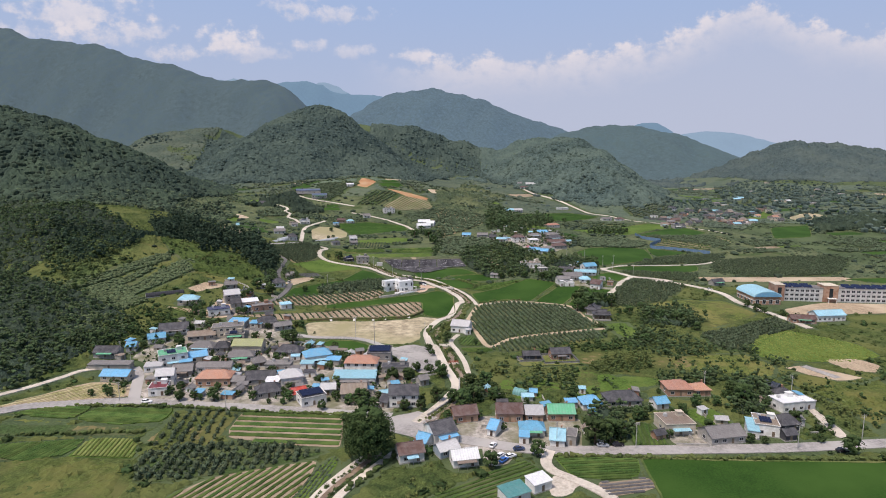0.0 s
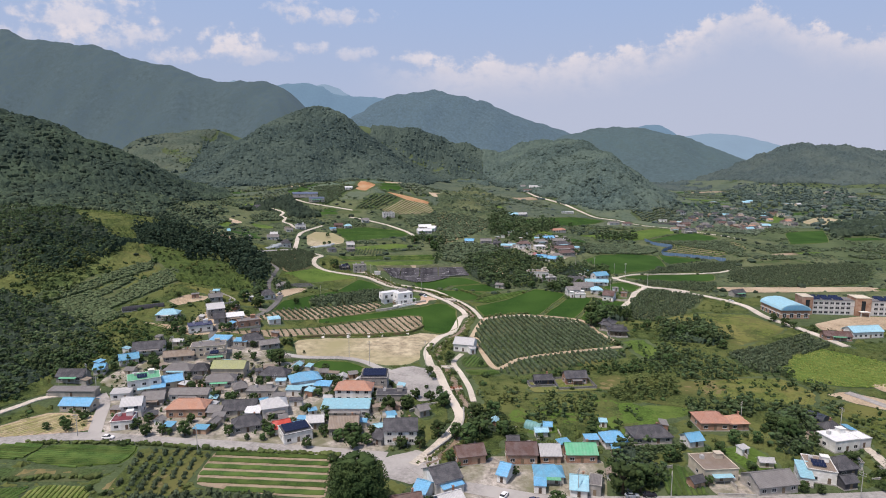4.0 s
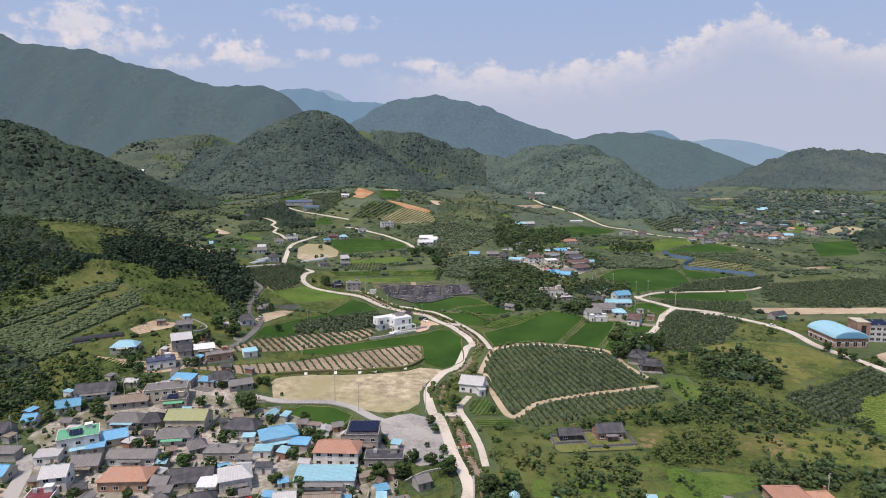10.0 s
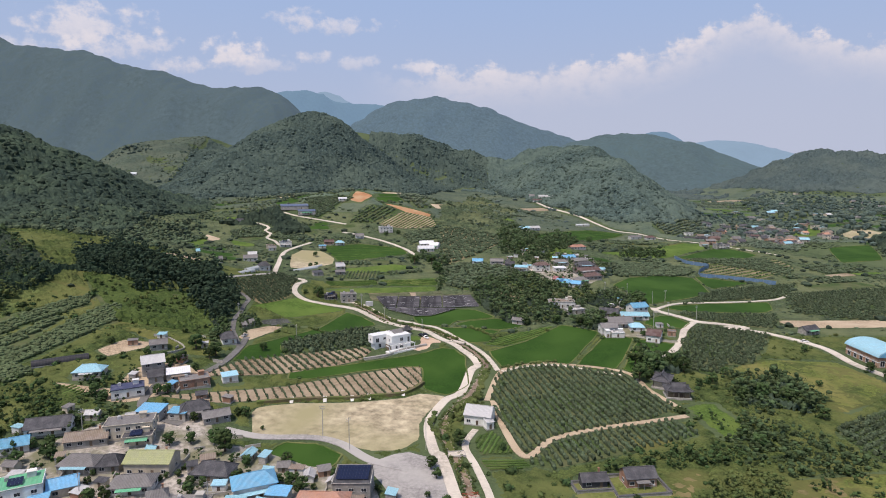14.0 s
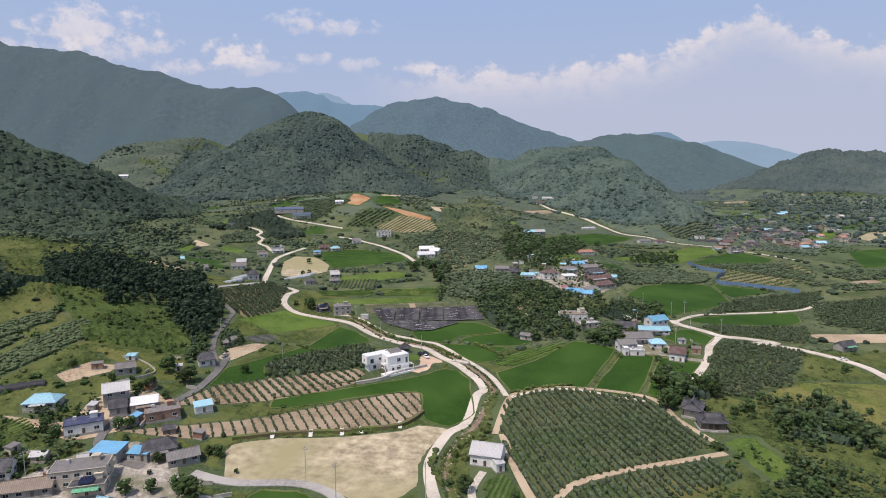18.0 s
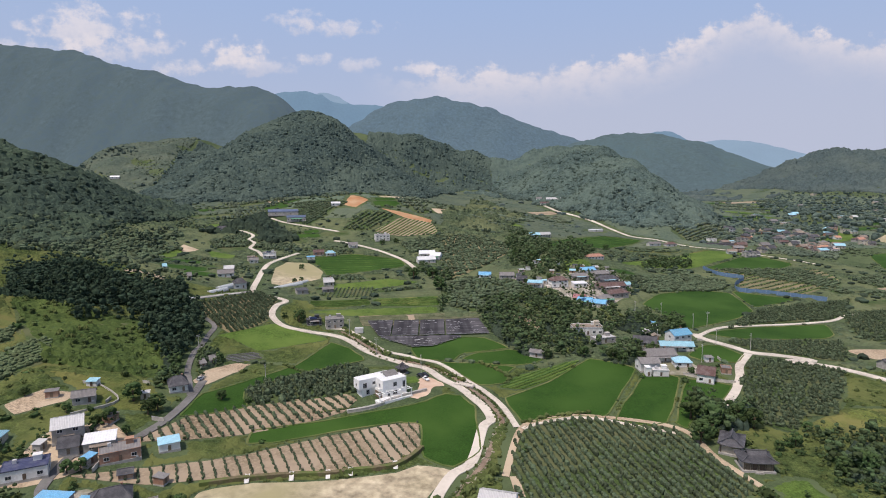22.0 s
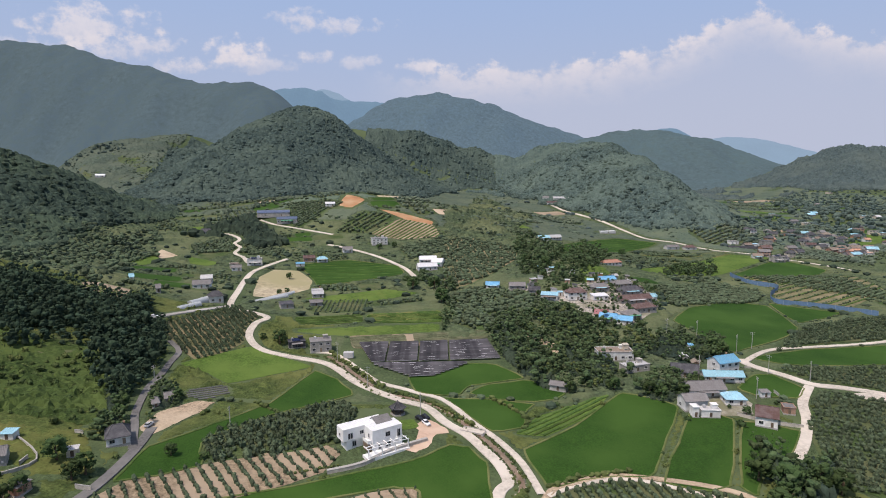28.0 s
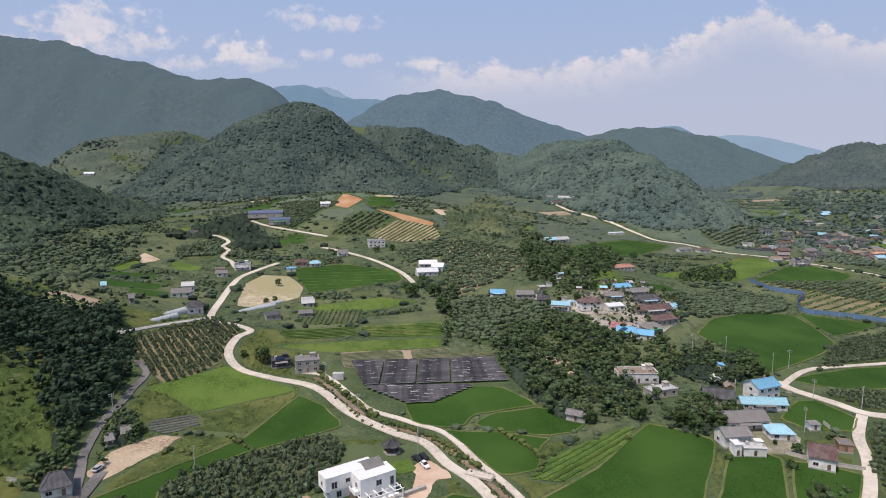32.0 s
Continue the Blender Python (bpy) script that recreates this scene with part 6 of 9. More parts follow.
house(3.8, 215.5, 25, 9.4, 10, 4.6, "gable", "tile", "white")
house(6.6, 211.1, 28, 7.4, 4, 3, "shed", "blue", "white")
house(-7.4, 200.8, 16, 8.9, 8, 3.6, "gable", "maroon", "white")
house(-2.0, 209.9, -28, 4.4, 7, 3, "gable", "blue", "white")
house(11.9, 197.0, 11, 9.0, 7, 3.2, "gable", "white", "white")
house(5.8, 203.4, 27, 7.7, 6, 3, "gable", "pale", "blue")
house(35.2, 180.0, 28, 7.0, 5, 3, "shed", "white", "white")
house(26.5, 174.4, 28, 8.5, 6, 2.6, "shed", "teal", "white")
house(243.6, 376.0, -10, 15.0, 7, 3, "gable", "maroon", "brick")
house(263.9, 381.8, 7, 20.5, 9, 4.2, "gable", "lightblue", "white")
house(238.7, 484.6, 20, 11.3, 6, 3, "gable", "tile", "grey")
house(138.9, 514.9, 19, 12.0, 8, 6, "gable", "blue", "white")
house(133.4, 504.2, -6, 17.9, 6, 3, "gable", "lightblue", "white")
house(118.4, 511.2, -16, 11.9, 8, 2.8, "gable", "tile", "grey")
house(118.3, 490.3, 5, 16.5, 9, 3.4, "gable", "slate", "white")
house(107.9, 476.7, 6, 10.0, 7, 4.4, "gable", "slate", "white")
house(105.5, 469.4, -1, 2.5, 4, 4, "flat", "white", "white")
house(111.6, 469.0, -5, 7.5, 4, 2.8, "flat", "pale", "white")
house(127.1, 480.7, -5, 8.3, 7, 3, "hip", "lightblue", "white")
house(131.9, 463.0, -28, 7.7, 11, 4.2, "gable", "maroon", "white")
house(145.5, 471.3, -17, 4.4, 5, 2.6, "flat", "slate", "brick")
house(90.9, 533.4, -1, 18.1, 9, 4.2, "flat", "rust", "white")
house(96.8, 533.4, -1, 2.5, 3, 7, "flat", "cream", "cream")
house(96.7, 518.0, 16, 13.2, 6, 2.8, "flat", "pale", "grey")
house(55.0, 495.8, -25, 7.4, 4, 2.8, "gable", "slate", "grey")
house(101.7, 596.4, -22, 7.6, 7, 3, "gable", "pink", "white")
house(104.4, 590.5, -28, 9.8, 7, 3, "gable", "blue", "white")
house(112.8, 586.4, -27, 9.8, 7, 3, "gable", "blue", "white")
house(120.5, 597.9, 14, 10.0, 8, 3, "hip", "slate", "grey")
house(132.6, 612.3, 22, 15.9, 8, 3.4, "hip", "maroon", "grey")
house(132.7, 631.1, 15, 24.0, 8, 3, "gable", "maroon", "grey")
house(93.7, 631.5, 11, 13.1, 8, 5.4, "hip", "maroon", "white")
house(76.3, 632.8, -15, 11.0, 7, 3.2, "shed", "lightblue", "white")
house(57.9, 660.4, -0, 11.3, 7, 3.2, "gable", "slate", "grey")
house(68.3, 646.9, -12, 7.6, 6, 3, "gable", "tile", "grey")
house(126.9, 675.9, 15, 12.4, 7, 3.2, "gable", "blue", "white")
house(136.4, 651.3, 15, 17.0, 8, 3, "hip", "tile", "grey")
house(109.6, 631.2, 11, 10.6, 6, 2.8, "shed", "white", "white")
house(115.4, 653.3, 5, 12.6, 7, 3, "hip", "slate", "grey")
house(136.1, 669.1, 15, 14.3, 7, 3, "hip", "slate", "grey")
house(41.0, 669.6, -7, 9.5, 6, 3, "gable", "blue", "white")
house(158.5, 771.2, 15, 17.5, 7, 3, "hip", "orange", "white")
house(144.2, 636.9, 15, 11.3, 6, 3, "shed", "lightblue", "white")
house(-62.2, 545.2, 14, 10.8, 8, 5.6, "flat", "slate", "grey")
house(-75.8, 549.1, 20, 8.6, 6, 3, "flat", "tile", "tile")
house(-162.5, 644.6, 15, 11.5, 8, 3.2, "gable", "slate", "white")
house(-166.6, 664.2, 15, 7.4, 7, 3.6, "gable", "pale", "white")
house(-142.2, 613.7, 28, 8.4, 8, 4.2, "hip", "tile", "white")
house(-155.8, 743.7, 15, 12.1, 7, 5, "flat", "tile", "white")
house(-168.0, 726.9, 15, 6.5, 6, 3.4, "flat", "maroon", "cream")
house(-162.7, 717.7, 15, 7.2, 6, 3, "gable", "slate", "white")
house(-114.7, 768.6, 15, 10.0, 7, 3.2, "gable", "maroon", "brick")
house(-102.8, 767.8, 15, 9.0, 7, 3, "hip", "lightblue", "white")
house(-118.0, 747.7, 15, 7.3, 4, 2.4, "shed", "blue", "white")
house(-201.2, 626.1, 28, 2.5, 6, 2.8, "gable", "lightblue", "white")
house(-176.8, 610.2, 28, 2.5, 7, 3, "gable", "slate", "grey")
house(-85.7, 656.3, 15, 7.0, 6, 3, "gable", "pale", "lightgrey")
house(-81.2, 629.5, 15, 7.9, 5, 2.6, "gable", "slate", "grey")
house(-98.7, 619.7, 28, 8.2, 6, 2.6, "shed", "tile", "grey")
house(-58.2, 837.3, 15, 15.5, 9, 6, "flat", "slate", "white")
house(-8.2, 770.0, 8, 15.1, 9, 3.4, "gable", "white", "white")
house(-8.6, 741.8, 13, 16.6, 9, 3.4, "gable", "white", "white")
house(0.8, 757.3, -15, 9.6, 10, 3.8, "gable", "white", "white")
house(-84.2, 650.9, 15, 7.6, 6, 3, "gable", "pale", "grey")
house(-85.9, 806.6, 15, 8.9, 7, 3.4, "gable", "slate", "white")
house(-186.2, 920.6, 14, 35.7, 14, 4, "shed", "solarblue", "grey")
house(-165.2, 897.3, 13, 21.6, 12, 4, "shed", "solarblue", "grey")
house(-125.0, 941.4, 10, 10.7, 6, 3, "gable", "white", "white")
house(-237.4, 851.0, 15, 8.4, 8, 3, "gable", "tile", "white")
house(-563.7, 1254.4, 15, 14.5, 8, 3, "gable", "white", "white")
house(194.8, 1284.7, -15, 16.7, 9, 4, "gable", "slate", "white")
house(213.4, 1261.8, -15, 25.2, 9, 4, "gable", "pale", "white")
house(195.5, 1248.1, -1, 17.5, 8, 3, "gable", "maroon", "white")
house(117.0, 885.7, 15, 12.6, 8, 3, "gable", "lightblue", "white")
house(131.1, 898.2, 15, 14.5, 8, 3, "gable", "pale", "white")
house(159.9, 774.2, 15, 11.9, 7, 3, "hip", "orange", "white")
house(294.9, 924.9, 11, 13.2, 8, 3, "hip", "maroon", "white")
house(274.7, 926.8, 15, 16.3, 7, 3, "gable", "slate", "white")
house(224.8, 1015.5, 15, 21.2, 4, 2.4, "shed", "white", "white")

# ---- trees, poles, cars, walls ----
M["pine_wood"] = mat("pine_wood_needles", (0.04, 0.062, 0.037), (0.022, 0.038, 0.024), 0.5, 0.95, island=0.35)
M["leaf_wood"] = mat("leaf_wood_foliage", (0.068, 0.096, 0.042), (0.038, 0.06, 0.028), 0.5, 0.95, island=0.35)
M["pine"] = mat("pine_needles_near", (0.024, 0.042, 0.024), (0.013, 0.026, 0.015), 0.8, 0.95, rand=0.3)
STONE = mat("pale_stone", (0.42, 0.39, 0.34), (0.3, 0.28, 0.25), 0.9, 0.95, bump_at=0.5, c=(0.5, 0.46, 0.4), big=0.3, island=0.3)
BOULDER = mat("stream_boulder", (0.27, 0.235, 0.19), (0.17, 0.145, 0.115), 0.9, 0.95, c=(0.33, 0.29, 0.24), big=0.3, island=0.35)
EARTHBANK = mat("dark_earth_bank", (0.16, 0.13, 0.08), (0.1, 0.09, 0.05), 0.8, 0.95, bump_at=0.6, c=(0.1, 0.13, 0.04), big=0.2)
WATER = mat("brown_shallow_stream_bed", (0.2, 0.14, 0.095), (0.14, 0.1, 0.07), 0.7, 0.45, c=(0.25, 0.19, 0.135), big=0.15)
POLE = mat("pole_concrete", (0.42, 0.41, 0.39), (0.34, 0.33, 0.32), 2.0, 0.9)
RUBBER = mat("tyre_rubber", (0.02, 0.02, 0.02), (0.03, 0.03, 0.03), 4.0, 0.9)
PLASTIC = {"black": mat("black_film", (0.03, 0.03, 0.035), (0.05, 0.05, 0.055), 0.6, 0.4, stripe=("X", 1.2, 0.7)), "teal": mat("teal_film", (0.16, 0.33, 0.32), (0.12, 0.26, 0.26), 0.6, 0.5, stripe=("X", 1.2, 0.85)),
           "navy": mat("dark_net_film", (0.03, 0.04, 0.06), (0.05, 0.055, 0.07), 0.6, 0.6, stripe=("X", 1.2, 0.8)), "pale": mat("pale_film", (0.42, 0.45, 0.46), (0.34, 0.37, 0.38), 0.6, 0.5, stripe=("X", 1.2, 0.88))}
PAINT = {c: mat(c + "_car_paint", v, tuple(k * 0.92 for k in v), 1.0, 0.25) for c, v in
         {"white": (0.75, 0.75, 0.75), "black": (0.02, 0.02, 0.025), "silver": (0.4, 0.42, 0.44), "blue": (0.05, 0.14, 0.4), "navy": (0.04, 0.06, 0.12)}.items()}


def crown_data(seed, clumps, flakes, squash, cone=False, fine=1.0):
    """A crown of many leaf clumps and loose leaf sprays, of radius 1 and uneven outline."""
    rs = np.random.RandomState(seed)
    vs, fs, at = [], [], 0
    for k in range(clumps):
        tv, tf = CROWNS[k % len(CROWNS)]
        a, h = rs.uniform(0, 6.283), rs.uniform(-0.6, 1.0)
        rad = (1 - max(h, 0)) * 0.8 if cone else math.sqrt(max(0.05, 1 - (h * 0.9) ** 2)) * 0.78
        r = rad * math.sqrt(rs.uniform(0.25, 1.0))
        s = rs.uniform(0.2, 0.38) * (0.7 if cone else 1.0) * fine
        c = np.array([r * math.cos(a), r * math.sin(a), h * squash])
        v = tv * s * rs.uniform(0.8, 1.2, 3) + c
        vs.append(v)
        fs += [tuple(int(i) + at for i in f) for f in tf]
        at += len(v)
    for k in range(flakes):
        a, h = rs.uniform(0, 6.283), rs.uniform(-0.75, 1.02)
        rad = (1.05 - max(h, 0)) * 0.85 if cone else math.sqrt(max(0.03, 1.05 - (h * 0.9) ** 2)) * rs.uniform(0.8, 1.06)
        c = np.array([rad * math.cos(a), rad * math.sin(a), h * squash])
        e1, e2 = rs.normal(0, 1, 3), rs.normal(0, 1, 3)
        e1, e2 = e1 / np.linalg.norm(e1) * 0.085 * fine, e2 / np.linalg.norm(e2) * 0.06 * fine
        vs.append(np.array([c - e1, c + e2, c + e1, c - e2]))
        fs.append((at, at + 1, at + 2, at + 3))
        at += 4
    return np.concatenate(vs), fs


def crown_arrays(*args):
    v, f = crown_data(*args)
    tri = []
    for q in f:
        tri += [q] if len(q) == 3 else [(q[0], q[1], q[2]), (q[0], q[2], q[3])]
    return v, np.array(tri)


def crown_mesh(seed, clumps, flakes, squash, cone=False, material="leaf", fine=1.0):
    v, f = crown_data(seed, clumps, flakes, squash, cone, fine)
    me = bpy.data.meshes.new("crown")
    me.from_pydata(v.tolist(), [], f)
    me.materials.append(M[material])
    me.update()
    return me


def trunk_mesh():
    bm = bmesh.new()
    bmesh.ops.create_cone(bm, segments=8, radius1=0.11, radius2=0.05, depth=1.2, matrix=Matrix.Translation((0, 0, 0.3)))
    for k in range(4):
        turn = Matrix.Rotation(k * 1.6, 4, "Z") @ Matrix.Rotation(0.75, 4, "Y")
        bmesh.ops.create_cone(bm, segments=5, radius1=0.045, radius2=0.015, depth=0.6, matrix=Matrix.Translation((0, 0, 0.55)) @ turn @ Matrix.Translation((0, 0, 0.3)))
    me = bpy.data.meshes.new("trunk")
    bm.to_mesh(me)
    bm.free()
    me.materials.append(M["bark"])
    return me


CROWN_MESHES = {"tree": [crown_mesh(k, 26, 190, 0.85) for k in range(5)], "conifer": [crown_mesh(30, 24, 240, 1.7, True)], "big": [crown_mesh(40, 300, 4200, 0.95, False, "leaf", 0.48)],
                "pine": [crown_mesh(50 + k, 26, 260, 1.25, k % 2 == 0, "pine") for k in range(4)]}
TRUNK = trunk_mesh()
PLANTS = 0


def plant(kind, x, y, r):
    global PLANTS
    PLANTS += 1
    root = new("tree")
    z = float(ground_height(x, y))
    root.matrix_basis = pose(x, y, z, 0, 0, (PLANTS * 77) % 360)
    lift = {"tree": 1.15, "conifer": 1.3, "big": 1.05, "pine": 1.35}[kind] * r
    part("trunk", TRUNK, root, Matrix.Translation((0, 0, r * 0.3 - 0.1)) @ Matrix.Diagonal((r, r, r * 1.1, 1)))
    pool = CROWN_MESHES[kind]
    part("crown", pool[PLANTS % len(pool)], root, Matrix.Translation((0, 0, lift)) @ Matrix.Diagonal((r, r, r, 1)))
    words = {"tree": "leafy green broadleaf tree" if r > 2 else "small round green garden tree", "conifer": "dark pointed conifer beside a blue roof",
             "big": "huge dark old village tree by the stream", "pine": "dark green pine tree in a dense wood"}[kind]
    return tagged(root, words, "tree", "village trees" if kind == "tree" else "pine wood" if kind == "pine" else "")


POLE_SHAFT = mesh_of("shaft", [(0.16 * math.cos(a), 0.16 * math.sin(a), -1) for a in np.arange(8) * math.pi / 4] + [(0.1 * math.cos(a), 0.1 * math.sin(a), 1) for a in np.arange(8) * math.pi / 4],
                     [(i, (i + 1) % 8, 8 + (i + 1) % 8, 8 + i) for i in range(8)] + [tuple(range(8, 16))], POLE)
CROSSARM = boxes_mesh("crossarm", [(-1.1, 1.1, -0.06, 0.06, -0.06, 0.06)], STEEL)
INSULATOR = boxes_mesh("insulator", [(-0.06, 0.06, -0.06, 0.06, 0.06, 0.3), (-0.09, 0.09, -0.09, 0.09, 0.14, 0.2)], ROOF["cream"])


def utility_pole(x, y, h):
    root = new("utility_pole")
    root.matrix_basis = pose(x, y, float(ground_height(x, y)), 0, 0, (x * 7 + y * 3) % 180)
    part("shaft", POLE_SHAFT, root, Matrix.Translation((0, 0, h / 2 - 0.2)) @ Matrix.Diagonal((1, 1, h / 2 + 0.2, 1)))
    for k in (0.5, 1.3):
        arm = part("crossarm", CROSSARM, root, Matrix.Translation((0, 0.15, h - k)))
        for i in (-0.95, 0, 0.95):
            part("insulator", INSULATOR, arm, Matrix.Translation((i, 0, 0)))
    return tagged(root, "grey concrete utility pole with steel crossarms", "utility pole", "utility poles")


WHEEL = mesh_of("tyre", [(0.32 * math.cos(a), s, 0.32 * math.sin(a)) for s in (-0.1, 0.1) for a in np.arange(12) * math.pi / 6],
                [(i, (i + 1) % 12, 12 + (i + 1) % 12, 12 + i) for i in range(12)] + [tuple(range(12)), tuple(range(23, 11, -1))], RUBBER)
RIM = mesh_of("rim", [(0.19 * math.cos(a), s, 0.19 * math.sin(a)) for s in (-0.12, 0.12) for a in np.arange(8) * math.pi / 4],
              [(i, (i + 1) % 8, 8 + (i + 1) % 8, 8 + i) for i in range(8)] + [tuple(range(8)), tuple(range(15, 7, -1))], STEEL)


def loft(sections, material, name):
    """A skin over cross-sections of equal count, closed at both ends."""
    n = len(sections[0])
    v = [p for s in sections for p in s]
    f = [(k * n + i, k * n + (i + 1) % n, (k + 1) * n + (i + 1) % n, (k + 1) * n + i) for k in range(len(sections) - 1) for i in range(n)]
    f += [tuple(range(n - 1, -1, -1)), tuple(range((len(sections) - 1) * n, len(sections) * n))]
    return mesh_of(name, v, f, material)


def car_section(x, w, z0, z1, e=0.12):
    return [(x, -w, z0), (x, w, z0), (x, w, z1 - e), (x, w - e, z1), (x, -w + e, z1), (x, -w, z1 - e)]


CAR_BODY = {c: loft([car_section(-2.2, 0.75, 0.35, 0.8), car_section(-2.05, 0.87, 0.25, 0.95), car_section(0.6, 0.9, 0.25, 0.98), car_section(1.7, 0.86, 0.25, 0.88), car_section(2.2, 0.7, 0.35, 0.68)], m, "body") for c, m in PAINT.items()}
CABIN = loft([car_section(-1.85, 0.78, 0.9, 0.98), car_section(-1.4, 0.7, 0.9, 1.44), car_section(0.1, 0.7, 0.9, 1.46), car_section(0.95, 0.78, 0.9, 0.98)], GLASS, "windows")
CAR_TOP = {c: loft([car_section(-1.35, 0.66, 1.42, 1.49, 0.04), car_section(0.05, 0.66, 1.43, 1.51, 0.04)], m, "roof_panel") for c, m in PAINT.items()}


def car(x, y, turn, colour):
    root = new("car")
    root.matrix_basis = pose(x, y, float(ground_height(x, y)) + 0.36, 0, 0, turn)
    part("body", CAR_BODY[colour], root)
    part("windows", CABIN, root)
    part("roof_panel", CAR_TOP[colour], root)
    for sx in (-1.35, 1.35):
        for sy in (-0.82, 0.82):
            w = part("wheel", WHEEL, root, Matrix.Translation((sx, sy, 0.32)))
            part("rim", RIM, w)
    return tagged(root, f"{colour} car parked on the paved ground", "car", "parked cars")


ROCKS = [crown_template(60 + k, 0.7, -0.6) for k in range(4)]


def stream(pts):
    line = curve_through(pts, n=8)
    for road_line, half in LANES:                     # the bed keeps clear of the roads beside it
        for k in range(len(line)):
            d = line[k] - road_line
            i = np.argmin(np.hypot(d[:, 0], d[:, 1]))
            far = max(np.hypot(*d[i]), 0.3)
            if far < half + 1.4 and 2 < i < len(road_line) - 3:
                line[k] = road_line[i] + d[i] / far * (half + 1.4)
    line[1:-1] = (line[:-2] + line[1:-1] * 2 + line[2:]) / 4
    bed = tagged(ribbon("stream_bed", line, 1.9, 0.16, WATER), "brown shallow stream in a stony bed", "stream", kind="structure")
    t = np.gradient(line, axis=0)
    t /= np.linalg.norm(t, axis=1)[:, None] + 1e-9
    nrm = np.stack([-t[:, 1], t[:, 0]], 1)
    rs = np.random.RandomState(5)
    p, seg = [], np.linalg.norm(np.diff(line, axis=0), axis=1)
    for i, d in enumerate(seg):
        for k in range(max(1, int(d / 1.3))):
            u = rs.uniform()
            for side in (-1, 1):
                p.append(line[i] * (1 - u) + line[i + 1] * u + nrm[i] * side * rs.uniform(0.9, 1.7))
            if rs.uniform() < 0.15:
                p.append(line[i] + nrm[i] * rs.uniform(-1.3, 1.3))
    p = np.array(p)
    tagged(scatter("boulders", p, rs.uniform(0.2, 0.5, len(p)), BOULDER, ROCKS, lift=0.35, seed=6), "pale boulders lining the stream banks", "stones", kind="stuff")
    near = np.repeat(line[:-1], 2, 0)
    near = near + np.repeat(nrm[:-1], 2, 0) * np.tile([[-1.0], [1.0]], (len(line) - 1, 1)) * rs.uniform(1.5, 2.3, (len(near), 1)) + rs.normal(0, 0.4, near.shape)
    tagged(scatter("bank_weeds", near, rs.uniform(0.5, 1.1, len(near)), M["wild"], CLUMPS, lift=0.3, seed=8), "green weeds and bushes along the stream banks", "bushes", kind="stuff")
    return bed


def wall_line(name, label, pts, height, thick, kind):
    line = curve_through(pts, n=5)
    ob = ribbon(name, line, thick, height, STONE if kind == "stone" else EARTHBANK, thick=0.6)
    if kind == "stone":
        ribbon("coping", line, thick + 0.14, height + 0.09, BASE, ob, -height + 0.03)
    return tagged(ob, label, "wall", kind="structure")


def hedge(label, pts, gap, size, seed):
    line = curve_through(pts, n=10)
    d = np.concatenate([[0], np.cumsum(np.linalg.norm(np.diff(line, axis=0), axis=1))])
    s = np.arange(0, d[-1], gap * 0.6)
    rs = np.random.RandomState(seed)
    p = np.stack([np.interp(s, d, line[:, 0]), np.interp(s, d, line[:, 1])], 1) + rs.normal(0, 0.35 * size, (len(s), 2))
    return tagged(scatter("hedge", p, rs.uniform(0.55, 1.25, len(p)) * size, M["wild"], seed=seed), label, "bushes", kind="stuff")


BLUE_NET = mat("blue_netting", (0.13, 0.21, 0.32), (0.1, 0.17, 0.27), 0.8, 0.7)
FENCE_POST = boxes_mesh("post", [(-0.06, 0.06, -0.06, 0.06, -0.3, 4.2)], STEEL)


def net_fence(pts):
    line = curve_through(pts, n=6)
    root = tagged(ribbon("net_fence", line, 0.06, 3.8, BLUE_NET, thick=0.1), "tall blue netting fence round the trellised field", "fence")
    for x, y in line[::2]:
        part("post", FENCE_POST, root, pose(x, y, float(ground_height(x, y))))
    return root


CHUTE = boxes_mesh("chute", [(-0.75, 0.75, -2.2, 1.4, -0.16, 0.0), (-0.75, -0.6, -2.2, 1.4, 0.0, 0.2), (0.6, 0.75, -2.2, 1.4, 0.0, 0.2)], WALL["white"])


def chute(x, y):
    ob = new("drain_chute", CHUTE)
    ob.matrix_basis = pose(x, y, float(ground_height(x, y)) + 1.15, 25, 0, 8)
    return tagged(ob, "white concrete drain chute on the terrace bank", "chute", "drain chutes")


def tunnel(x, y, turn, length, width, colour):
    root = new("plastic_tunnel")
    root.matrix_basis = pose(x, y, float(ground_height(x, y)), 0, 0, turn)
    hw = width / 2
    arc = [(hw * math.cos(a), 0.25 + min(hw, 2.6) * math.sin(a)) for a in np.linspace(0, math.pi, 13)]
    arc = [(hw, -1.2)] + arc + [(-hw, -1.2)]
    secs = [[(u, yy, zz) for yy, zz in arc] for u in np.linspace(-length / 2, length / 2, max(3, int(length / 2.5)))]
    part("film", loft(secs, PLASTIC[colour], "film"), root)
    part("end_door", boxes_mesh("end_door", [(-length / 2 - 0.08, -length / 2, -0.8, 0.8, -0.2, 1.9)], FRAME), root)
    part("base_rail", boxes_mesh("base_rail", [(-length / 2, length / 2, s * hw - 0.08, s * hw + 0.08, -0.3, 0.3) for s in (-1, 1)], STEEL), root)
    return tagged(root, f"{'dark' if colour in ('black', 'navy') else colour} plastic covered growing tunnel", "greenhouse", "growing tunnels")



def dense_wood(label, kind, places, radii, seed):
    """A wood of full crowns of many clumps, joined, for it cannot be counted."""
    pool = [crown_arrays(200 + seed * 5 + k, 8, 52, 1.25 if kind == "pine" else 0.9, kind == "pine" and k % 2 == 0) for k in range(3)]
    ob = scatter("wood", places, np.maximum(radii, 1.2), M["pine_wood" if kind == "pine" else "wild" if kind == "wild" else "leaf_wood"], pool, lift=1.0, seed=seed)
    tagged(ob, label, "woods", kind="stuff")
    return ob


